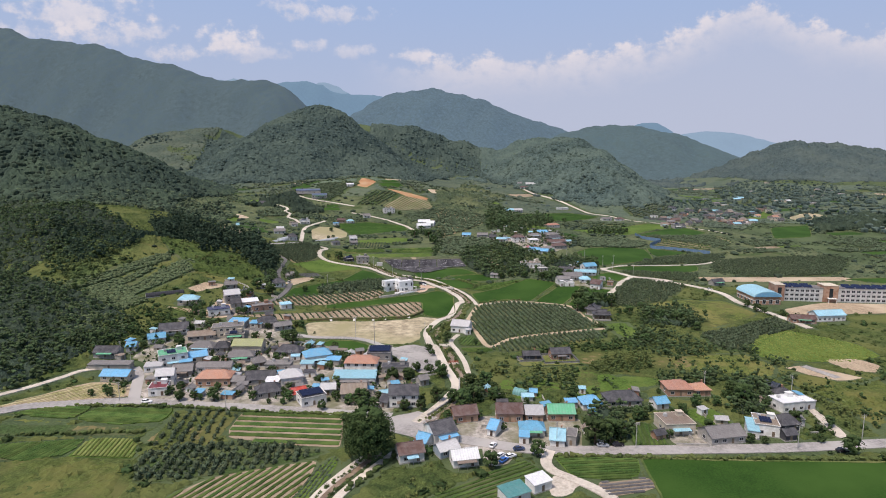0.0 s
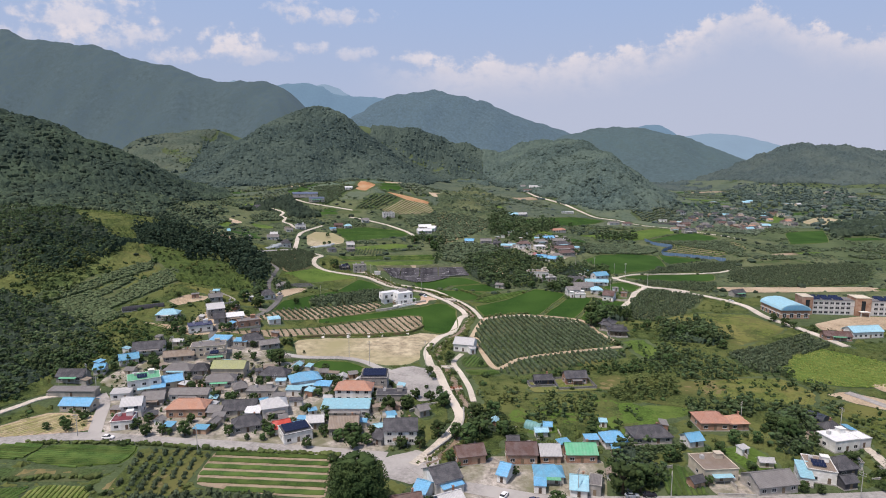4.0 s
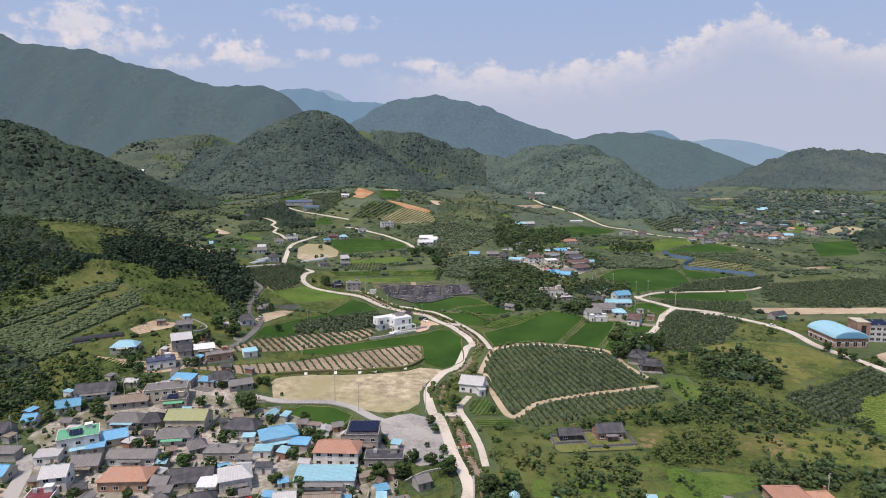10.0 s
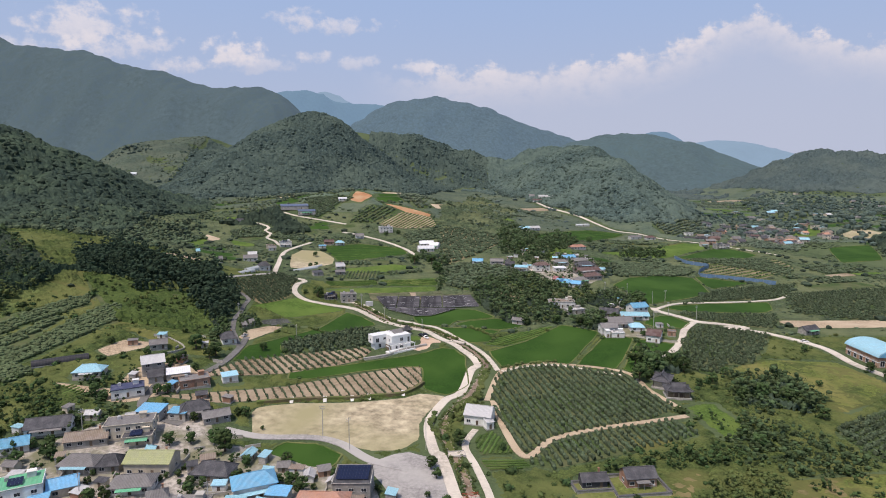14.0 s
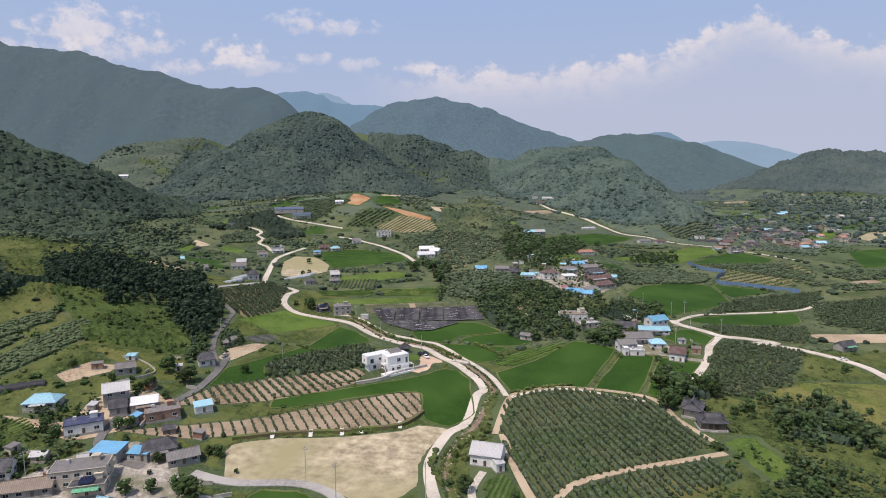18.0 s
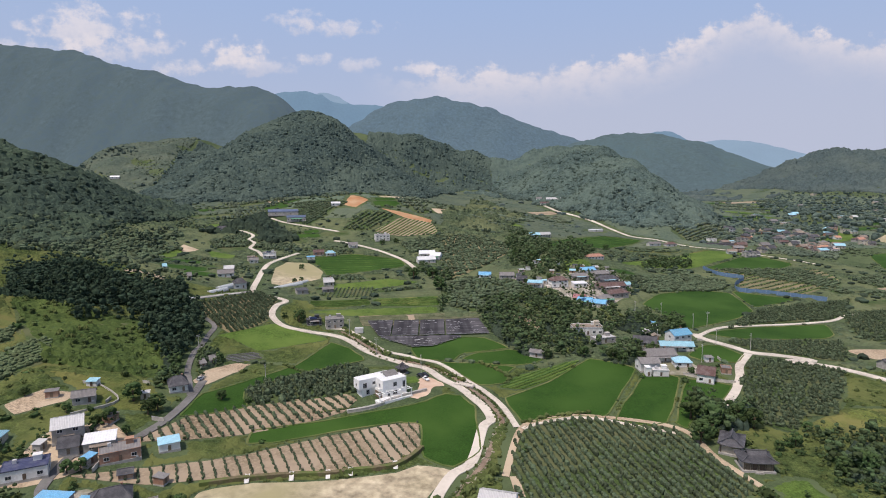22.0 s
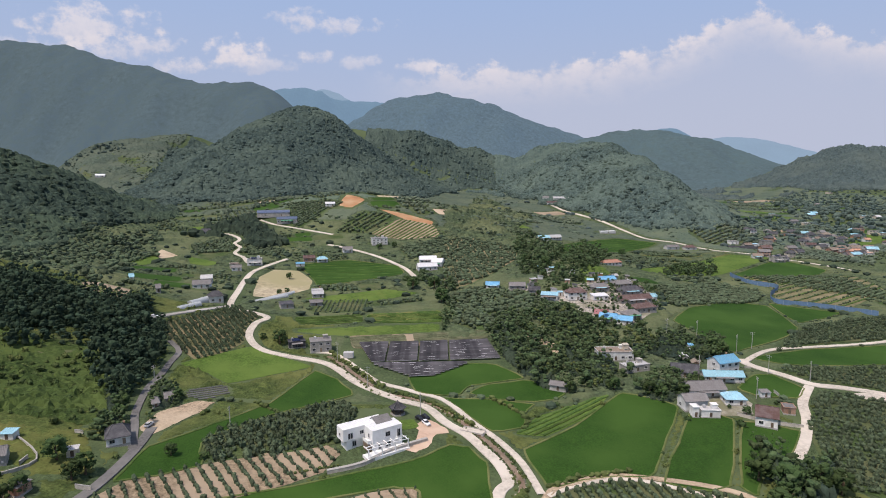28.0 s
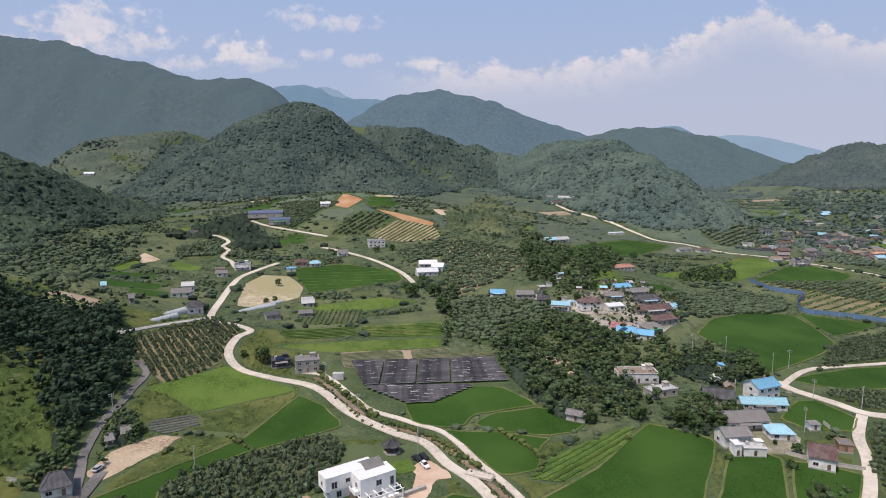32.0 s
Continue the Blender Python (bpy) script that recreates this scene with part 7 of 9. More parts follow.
for entry in DENSE:
    dense_wood(*entry)

# trees: place, crown radius
plant("tree", -147, 368, 2.2)
plant("tree", -106, 299, 2.2)
plant("tree", -95, 285, 2.5)
plant("tree", -77, 282, 2.5)
plant("tree", -93, 309, 1.2)
plant("tree", -78, 330, 4.2)
plant("tree", -84, 336, 3)
plant("tree", -100, 333, 2.6)
plant("tree", -139, 323, 3)
plant("tree", -141, 345, 1.4)
plant("tree", -98, 352, 2)
plant("tree", -89, 285, 2)
plant("tree", -148, 328, 2)
plant("tree", -141, 364, 2)
plant("tree", -88, 312, 1.3)
plant("tree", -78, 308, 1.5)
plant("tree", -106, 315, 1.2)
plant("conifer", -152, 324, 2)
plant("tree", -1, 318, 2.2)
plant("tree", 1, 311, 1.8)
plant("tree", -2, 299, 1.1)
plant("tree", 5, 279, 3.6)
plant("tree", 0, 285, 2.2)
plant("tree", -11, 277, 2.8)
plant("tree", -18, 274, 3.2)
plant("tree", -26, 276, 2.4)
plant("tree", -39, 274, 2.3)
plant("tree", -32, 274, 2)
plant("tree", -20, 271, 2)
plant("tree", -6, 289, 1.3)
plant("tree", -2, 288, 1.4)
plant("tree", 4, 294, 1.8)
plant("tree", 19, 266, 3.2)
plant("tree", -44, 269, 2.4)
plant("tree", 10, 336, 2.8)
plant("tree", -52, 272, 2.3)
plant("tree", -25, 287, 1.8)
plant("tree", 26, 331, 1.5)
plant("tree", -4, 241, 2.3)
plant("tree", 3, 251, 3.0)
plant("tree", 6, 279, 2.8)
plant("tree", 22, 259, 3)
plant("tree", 14, 243, 4)
plant("tree", 19, 249, 3.6)
plant("tree", 26, 268, 3.4)
plant("tree", 28, 251, 3)
plant("tree", 7, 232, 2)
plant("tree", -10, 277, 2.6)
plant("tree", -18, 276, 2.6)
plant("tree", -30, 247, 3.6)
plant("tree", -35, 247, 2.4)
plant("tree", -42, 253, 2)
plant("tree", 62, 210, 5)
plant("tree", 68, 211, 4.4)
plant("tree", 73, 214, 3.6)
plant("tree", 85, 230, 2.8)
plant("tree", 39, 201, 3)
plant("tree", 21, 193, 3)
plant("tree", 153, 200, 3.6)
plant("tree", 137, 246, 4.5)
plant("tree", 136, 254, 3.6)
plant("tree", 63, 250, 3.2)
plant("tree", 147, 225, 3)
plant("tree", 115, 243, 2.8)
plant("tree", 88, 231, 2)
plant("tree", 134, 235, 2.5)
plant("tree", 29, 222, 1.6)
plant("tree", 20, 232, 2)
plant("tree", 10, 249, 3)
plant("tree", 17, 254, 3)
plant("tree", 126, 209, 1.6)
plant("tree", 148, 210, 1.8)
plant("tree", -78, 252, 2.2)
plant("tree", -95, 252, 3)
plant("tree", -110, 252, 2.4)
plant("tree", -151, 257, 1.6)
plant("tree", -117, 260, 2)
plant("tree", -104, 253, 2)
plant("tree", -46, 242, 2)
plant("tree", -29, 241, 3)
plant("tree", -24, 244, 2.4)
plant("tree", -86, 257, 1.6)
plant("tree", -64, 248, 1.4)
plant("big", -22, 200, 9.0)
plant("tree", 107, 422, 4.6)
plant("tree", 113, 415, 5)
plant("tree", 123, 417, 5)
plant("tree", 129, 413, 4)
plant("tree", 105, 406, 3)
plant("tree", 137, 398, 2.6)
plant("tree", 149, 410, 2.2)
plant("tree", 59, 493, 2.8)
plant("tree", 117, 493, 3.5)
plant("tree", 108, 487, 3)
plant("tree", 98, 486, 3)
plant("tree", 94, 489, 3.4)
plant("tree", 127, 469, 2)
plant("tree", 120, 578, 2.6)
plant("tree", 147, 544, 4)
plant("tree", 150, 539, 3.4)
plant("tree", 80, 495, 3)
plant("tree", -85, 550, 4.2)
plant("tree", -95, 554, 2)
plant("tree", -108, 475, 2.2)
plant("tree", -123, 460, 3)
plant("tree", -123, 419, 4)
plant("tree", -113, 410, 3.2)
plant("tree", -111, 414, 3.4)
plant("tree", -141, 404, 2.2)
plant("tree", -120, 452, 2.6)
plant("tree", -123, 401, 3)
plant("tree", 97, 703, 4.2)
plant("tree", 88, 716, 5)
plant("tree", 76, 733, 5)
plant("tree", 147, 793, 4)
plant("tree", 190, 841, 4)
plant("tree", -18, 675, 5)
plant("tree", -24, 695, 3)
plant("tree", -2, 674, 5)
plant("tree", 3, 639, 5)
plant("tree", -116, 700, 2.6)
plant("tree", -111, 650, 2)
plant("tree", -107, 656, 2)
plant("tree", -56, 818, 3)
plant("tree", -42, 825, 3)
plant("tree", 102, 401, 4.5)
plant("tree", 108, 407, 4)
plant("tree", 129, 395, 2)
plant("tree", 142, 378, 3)
plant("tree", 150, 378, 4)
plant("tree", 159, 372, 4)
plant("tree", 164, 370, 3.6)
plant("tree", 166, 357, 2.6)
plant("tree", 123, 339, 2.8)
plant("tree", 124, 331, 3)
plant("tree", 228, 415, 2.6)
plant("tree", 228, 402, 3)
plant("tree", 230, 396, 2.6)
plant("tree", 213, 447, 2)
plant("tree", 188, 395, 1.6)

# utility poles
utility_pole(-44, 343, 13)
utility_pole(-32, 332, 13)
utility_pole(-3, 332, 13)
utility_pole(132, 569, 10)
utility_pole(149, 568, 10)
utility_pole(160, 544, 10)
utility_pole(159, 511, 10)
utility_pole(175, 504, 10)
utility_pole(139, 484, 10)
utility_pole(172, 551, 10)
utility_pole(125, 510, 10)
utility_pole(-79, 453, 9)
utility_pole(-122, 485, 9)
utility_pole(-32, 498, 10)
utility_pole(-7, 465, 10)
utility_pole(-51, 531, 10)
utility_pole(166, 213, 10)
utility_pole(136, 205, 10)
utility_pole(76, 206, 10)
utility_pole(47, 208, 10)
utility_pole(163, 254, 10)
utility_pole(126, 260, 10)
utility_pole(-150, 291, 9)
utility_pole(-162, 305, 9)
utility_pole(-178, 238, 9)
utility_pole(-86, 241, 9)
utility_pole(-136, 252, 9)
utility_pole(-114, 299, 9)
utility_pole(-71, 294, 9)
utility_pole(-107, 336, 9)
utility_pole(-137, 341, 9)

# parked cars
car(-123.1, 249.6, 0, "white")
car(23.4, 208.2, 60, "white")
car(32.6, 205.2, 10, "navy")
car(26.0, 197.1, 50, "blue")
car(28.8, 199.9, 30, "white")
car(25.3, 200.4, 50, "white")
car(64.2, 207.6, 0, "silver")
car(70.0, 208.0, 0, "black")
car(150.9, 202.3, 0, "black")
car(-4.5, 456.0, -60, "white")
car(-7.2, 460.3, -50, "black")
car(-4.9, 461.9, -50, "black")
car(-156.6, 560.6, 20, "white")
car(-107.4, 448.6, 80, "silver")
car(223.9, 464.4, -20, "white")

# stream
stream([(-57, 537), (-46, 523), (-35, 505), (-28, 494), (3, 470), (13, 458), (19, 440), (23, 426), (26, 413), (9, 370), (5, 357), (4, 345), (6, 334), (8, 324), (11, 311), (12, 300), (13, 288), (15, 279), (15, 267), (14, 261), (10, 248), (3, 237), (-3, 228)])
stream([(-16, 201), (-25, 188), (-31, 176), (-34, 168)])

# walls, fences, hedges
def yard_wall(pts):
    """A low straight-sided wall of grey stone under a dark tile coping, one run a side."""
    for (ax, ay), (bx, by) in zip(pts, pts[1:]):
        line = [(ax + (bx - ax) * k / 6, ay + (by - ay) * k / 6) for k in range(7)]
        ob = ribbon("garden_wall", line, 0.5, 1.0, STONE, thick=0.6)
        ribbon("coping", line, 0.85, 1.16, TILE_SOLID, ob, -1.02, 0.14)
        tagged(ob, "low grey stone wall with a tile coping round the shrine", "wall", kind="structure")


yard_wall([(59.2, 308.0), (46.2, 306.8), (47.0, 300.6), (59.2, 302.0)])
yard_wall([(59.6, 311.0), (59.6, 297.4), (78.0, 299.6), (76.6, 312.6), (59.6, 311.0)])
wall_line("garden_wall", "pale block wall beside the farmhouse", [(123, 469), (133, 462), (144, 458)], 1.3, 0.25, "stone")
wall_line("retaining_wall", "dark earth and stone bank below the terrace", [(-78, 370), (-64, 375), (-49, 378), (-37, 379), (-30, 381), (-14, 385), (-5, 397)], 1.6, 1.6, "earth")
wall_line("retaining_wall", "boulder wall below the white house", [(-37, 423), (-26, 427), (-16, 435), (-4, 443)], 1.2, 1.0, "stone")
wall_line("garden_wall", "curved stone garden wall", [(-9, 273), (-4, 278), (-0, 280), (3, 281)], 1.3, 0.35, "stone")
wall_line("garden_wall", "low wall along the old yard", [(-145, 431), (-128, 417), (-139, 403)], 1.0, 0.3, "stone")
wall_line("road_wall", "stone retaining wall along the river road", [(14, 276), (13, 261), (8, 249), (-1, 235)], 1.1, 0.5, "stone")
wall_line("garden_wall", "grey block wall in the village", [(-98, 294), (-83, 291), (-73, 291)], 1.4, 0.25, "stone")
wall_line("garden_wall", "grey block wall round a farmyard", [(92, 208), (104, 207)], 1.2, 0.25, "stone")
wall_line("garden_wall", "low block wall beside the house", [(-171, 289), (-149, 288)], 1.0, 0.3, "stone")
hedge("row of low bushes along the road", [(-151, 246), (-116, 246), (-87, 242), (-66, 239), (-33, 236)], 1.5, 1.0, 200)
hedge("row of low bushes along the paddy road", [(45, 201), (81, 199), (113, 198), (146, 197), (163, 197)], 1.5, 1.05, 201)
hedge("bushes along the stream bank", [(1, 366), (-1, 354), (2, 342)], 1.8, 1.2, 202)
hedge("bushes along the stream path", [(-9, 208), (-19, 191), (-26, 179)], 2.0, 1.1, 203)
hedge("reeds and bushes on the stream bank", [(-56, 542), (-35, 512), (-20, 493), (-5, 482), (6, 469), (13, 458)], 2.5, 1.2, 204)
hedge("shrubs on the bank of the bend", [(36, 418), (49, 424), (67, 428)], 2.5, 1.1, 205)
hedge("shrub row beside the lane", [(-25, 281), (-8, 283)], 2.0, 1.2, 206)
hedge("clipped bushes before the white house", [(-48, 423), (-34, 427)], 1.6, 0.6, 207)
hedge("bushes beside the lane", [(-145, 576), (-129, 598)], 3, 1.3, 208)
hedge("shrubs between field and lane", [(-77, 478), (-62, 466)], 3, 1.2, 209)
hedge("shrubs along the field edge", [(-158, 219), (-131, 221), (-111, 222)], 2.2, 1.2, 210)
hedge("shrubs on the paddy bank", [(23, 486), (35, 469), (34, 456)], 2.5, 1.2, 211)
net_fence([(267, 770), (267, 739), (281, 718), (261, 692), (251, 668), (269, 658), (289, 643), (302, 632)])

# drain chutes on the terrace bank
chute(-63.7, 374.8)
chute(-49.3, 377.2)
chute(-37.2, 378.8)
chute(-29.7, 380.6)
chute(-14.4, 385.0)

# plastic tunnels
tunnel(-177.0, 394.1, 30, 23.2, 5, "black")
tunnel(41.3, 257.8, -32, 6.7, 5, "teal")
tunnel(160.7, 264.8, -58, 7.1, 6, "navy")
tunnel(-149.1, 604.6, 66, 14.8, 5, "pale")
tunnel(-149.8, 590.8, 60, 15.5, 4, "pale")
tunnel(-113.5, 638.1, 56, 41.2, 3, "pale")
tunnel(-114.5, 633.4, 47, 30.8, 3, "pale")
tunnel(361.8, 929.6, -18, 34.5, 6, "black")

# ---- the white house ----
def white_house():
    root = new("white_house")
    z = 0.9
    root.matrix_basis = pose(-24.0, 439.5, z, 0, 0, 33.0)
    W_ = mat("clean_white_render", (0.8, 0.8, 0.79), (0.74, 0.74, 0.73), 0.5, 0.85, c=(0.7, 0.7, 0.68), big=0.4)
    blocks = {"upper_wing": (-10.3, 6.3, 1.0, 6.6, 3.2, 7.5), "lower_wing": (-9.0, 6.0, 1.4, 6.2, -1.5, 3.2), "front_block": (-2.0, 9.8, -5.2, 1.0, -1.5, 7.4)}
    for n, b in blocks.items():
        part(n, boxes_mesh(n, [b], W_), root)
        if n != "lower_wing":
            x0, x1, y0, y1, _, h = b
            part("roof", boxes_mesh("roof", [(x0 + 0.25, x1 - 0.25, y0 + 0.25, y1 - 0.25, h, h + 0.06)], ROOF["white"]), root)
            e = h + 0.22
            part("parapet", boxes_mesh("parapet", [(x0, x1, y0, y0 + 0.25, h, e), (x0, x1, y1 - 0.25, y1, h, e), (x0, x0 + 0.25, y0 + 0.25, y1 - 0.25, h, e), (x1 - 0.25, x1, y0 + 0.25, y1 - 0.25, h, e)], W_), root)
    v, f = slab_roof([[(2.0, -0.6, 7.5), (8.5, -0.6, 7.5), (8.5, 3.2, 8.9), (2.0, 3.2, 8.9)], [(2.0, 3.2, 8.9), (8.5, 3.2, 8.9), (8.5, 5.0, 7.6), (2.0, 5.0, 7.6)]], 0.2)
    part("grey_roof", mesh_of("grey_roof", v, f, ROOF["slate"]), root, None, "grey pitched roof light")
    part("roof_gable", boxes_mesh("roof_gable", [(2.2, 8.3, 1.2, 4.2, 7.4, 8.0)], W_), root)
    for x, y, zz, sx, sz, ang in ((-7.6, 0.97, 4.9, 1.9, 2.3, 0), (-2.9 - 0.3, 0.97, 5.4, 1.5, 1.3, 0), (-6.0, 1.37, 1.6, 1.6, 2.0, 0), (4.0, -5.23, 5.2, 1.9, 1.9, 0), (8.4, -5.23, 4.6, 1.3, 3.0, 0),
                                  (9.83, -2.6, 5.0, 2.0, 2.2, 90), (9.83, -2.4, 1.6, 2.2, 1.9, 90), (4.0, -5.23, 1.5, 2.2, 1.9, 0), (-10.33, 3.8, 5.2, 1.0, 1.2, -90), (-2.03, -2.4, 5.0, 1.0, 1.6, -90), (0.8, -5.23, 1.4, 1.2, 2.1, 0)):
        m = pose(x, y, zz, 0, 0, ang) @ Matrix.Diagonal((sx / 1.7, 1.3, sz / 1.25, 1))
        wn = part("window", WIN_FRAME, root, m)
        part("pane", WIN_PANE, wn)
    part("balcony", boxes_mesh("balcony", [(-3.6, -2.0, -4.6, -0.6, 3.0, 3.25), (-3.6, -3.45, -4.6, -0.6, 3.25, 4.2), (-3.6, -2.0, -4.75, -4.6, 3.0, 4.2)], W_), root)
    part("brown_niche", boxes_mesh("brown_niche", [(-3.5, -2.02, -4.5, -0.7, 0.0, 2.9)], DOOR), root)
    part("terrace", boxes_mesh("terrace", [(-6.0, 10.5, -9.6, -5.2, -1.6, 0.15)], W_), root)
    for k in range(7):
        xx = -5.6 + k * 2.6
        part("pergola_beam", boxes_mesh("pergola_beam", [(xx - 0.12, xx + 0.12, -9.2, -5.2, 3.0, 3.3)], W_), root)
    for yy in (-9.2, -7.2):
        part("pergola_rail", boxes_mesh("pergola_rail", [(-6.0, 10.4, yy - 0.12, yy + 0.12, 3.3, 3.5)], W_), root)
    for xx in (-5.6, -0.4, 4.8, 10.0):
        part("pergola_post", boxes_mesh("pergola_post", [(xx - 0.15, xx + 0.15, -9.35, -9.05, 0.15, 3.0)], W_), root)
    part("steps", boxes_mesh("steps", [(10.5, 12.5, -8.6, -6.0, -0.9 + 0.18 * k, -0.72 + 0.18 * k) for k in range(1)] + [(10.5, 11.6, -8.6, -6.0, -0.72, -0.5)], BASE), root)
    return tagged(root, "modern white flat-roofed two-storey house with a pergola", "house")


white_house()


def pavilion(x, y):
    root = new("pavilion")
    root.matrix_basis = pose(x, y, float(ground_height(x, y)) + 0.3)
    ring = lambda r, zz: [(r * math.cos(a), r * math.sin(a), zz) for a in np.arange(6) * math.pi / 3]
    part("base", loft([ring(3.0, -0.9), ring(3.0, 0.35)], BASE, "base"), root)
    for k in range(6):
        a = k * math.pi / 3
        part("column", boxes_mesh("column", [(-0.13, 0.13, -0.13, 0.13, 0.35, 2.9)], DOOR), root, pose(2.4 * math.cos(a), 2.4 * math.sin(a), 0))
        p = Vector((3.6 * math.cos(a), 3.6 * math.sin(a), 2.75))
        top = Vector((0.25 * math.cos(a), 0.25 * math.sin(a), 5.0))
        part("hip_ridge", boxes_mesh("hip_ridge", [(0, (p - top).length, -0.1, 0.1, -0.02, 0.16)], TILE_SOLID), root, Matrix.Translation(top) @ (p - top).to_track_quat("X", "Z").to_matrix().to_4x4())
    part("roof", loft([ring(3.55, 2.6), ring(3.6, 2.75), ring(2.2, 3.35), ring(1.0, 4.3), ring(0.2, 5.1)], ROOF["tile"], "roof"), root)
    part("finial", loft([ring(0.22, 5.0), ring(0.28, 5.3), ring(0.08, 5.7)], TILE_SOLID, "finial"), root)
    part("railing", loft([ring(2.75, 0.9), ring(2.75, 1.05), ring(2.6, 1.05)], DOOR, "railing"), root)
    return tagged(root, "six-sided pavilion with a dark tiled roof", "pavilion")


pavilion(-16.2, 466.4)


def tile_hall(x, y, turn, w, d, h):
    """A timber hall with a hipped and gabled tile roof, its eaves swept up at the corners."""
    PLOTS.append((x, y, max(w, d) / 2 + 2.0))
    root = new("tile_hall")
    root.matrix_basis = pose(x, y, float(ground_height(x, y)) + 0.2, 0, 0, turn)
    hw, hd = w / 2, d / 2
    part("stone_base", boxes_mesh("stone_base", [(-hw - 0.8, hw + 0.8, -hd - 0.8, hd + 0.8, -1.2, 0.45), (-1.4, 1.4, -hd - 1.5, -hd - 0.8, -1.2, 0.2)], BASE), root)
    part("wall", boxes_mesh("wall", [(-hw + 0.15, hw - 0.15, -hd + 0.15, hd - 0.15, 0.45, h)], WALL["cream"]), root)
    n = max(3, round(w / 2.6))
    for k in range(n + 1):
        for sy in (-1, 1):
            part("column", boxes_mesh("column", [(-0.16, 0.16, -0.16, 0.16, 0.45, h)], DOOR), root, pose(-hw + w * k / n, sy * hd, 0))
        if k < n:
            part("door_panel", boxes_mesh("door_panel", [(-w / n * 0.36, w / n * 0.36, -0.08, 0.08, 0.5, h - 0.7)], DOOR), root, pose(-hw + w * (k + 0.5) / n, -hd + 0.12, 0))
    part("beam", boxes_mesh("beam", [(-hw - 0.3, hw + 0.3, sy * hd - 0.15, sy * hd + 0.15, h - 0.25, h + 0.1) for sy in (-1, 1)]
                            + [(sx * hw - 0.15, sx * hw + 0.15, -hd + 0.16, hd - 0.16, h - 0.25, h + 0.1) for sx in (-1, 1)], DOOR), root)

    def ring(a, b, z, up):
        out, m = [], 8
        for (ax, ay), (bx, by) in (((-a, -b), (a, -b)), ((a, -b), (a, b)), ((a, b), (-a, b)), ((-a, b), (-a, -b))):
            for i in range(m):
                t = i / m
                out.append((ax + (bx - ax) * t, ay + (by - ay) * t, z + up * abs(2 * t - 1) ** 2.6))
        return out

    e, top = 1.35, h + 0.3 * d + 1.0
    gx = hw * 0.62
    part("roof_skirt", loft([ring(hw + e - 0.06, hd + e - 0.06, h - 0.12, 0.5), ring(hw + e, hd + e, h + 0.08, 0.55), ring(hw + 0.35, hd * 0.82, h + 0.75, 0.12), ring(gx, hd * 0.42, h + 1.75, 0.0)], ROOF["tile"], "roof_skirt"), root)
    v, f = slab_roof([[(-gx - 0.35, -hd * 0.46, h + 1.68), (gx + 0.35, -hd * 0.46, h + 1.68), (gx + 0.35, 0, top), (-gx - 0.35, 0, top)], [(gx + 0.35, hd * 0.46, h + 1.68), (-gx - 0.35, hd * 0.46, h + 1.68), (-gx - 0.35, 0, top), (gx + 0.35, 0, top)]], 0.18)
    part("upper_roof", mesh_of("upper_roof", v, f, ROOF["tile"]), root)
    for sx in (-1, 1):
        part("gable_wall", mesh_of("gable_wall", [(sx * (gx - 0.05), -hd * 0.42, h + 1.7), (sx * (gx - 0.05), hd * 0.42, h + 1.7), (sx * (gx - 0.05), 0, top - 0.1), (sx * (gx - 0.25), -hd * 0.42, h + 1.7), (sx * (gx - 0.25), hd * 0.42, h + 1.7), (sx * (gx - 0.25), 0, top - 0.1)],
                                   [(0, 1, 2), (3, 5, 4), (0, 2, 5, 3), (1, 4, 5, 2), (0, 3, 4, 1)], WALL["grey"]), root)
        for sy in (-1, 1):
            p, q = Vector((sx * (hw + e), sy * (hd + e), h + 0.6)), Vector((sx * gx, sy * hd * 0.42, h + 1.8))
            part("hip_ridge", boxes_mesh("hip_ridge", [(0, (p - q).length, -0.14, 0.14, -0.1, 0.2)], TILE_SOLID), root, Matrix.Translation(q) @ (p - q).to_track_quat("X", "Z").to_matrix().to_4x4())
    part("ridge", boxes_mesh("ridge", [(-gx - 0.5, gx + 0.5, -0.2, 0.2, top - 0.12, top + 0.32), (-gx - 0.62, -gx - 0.2, -0.24, 0.24, top + 0.1, top + 0.6), (gx + 0.2, gx + 0.62, -0.24, 0.24, top + 0.1, top + 0.6)], TILE_SOLID), root)
    return tagged(root, "old timber hall with a swept grey tile roof", "hall", "shrine halls")


tile_hall(111.3, 396.0, 60, 9.6, 6.4, 3.6)
tile_hall(113.5, 383.0, -8, 9.6, 6.4, 3.4)


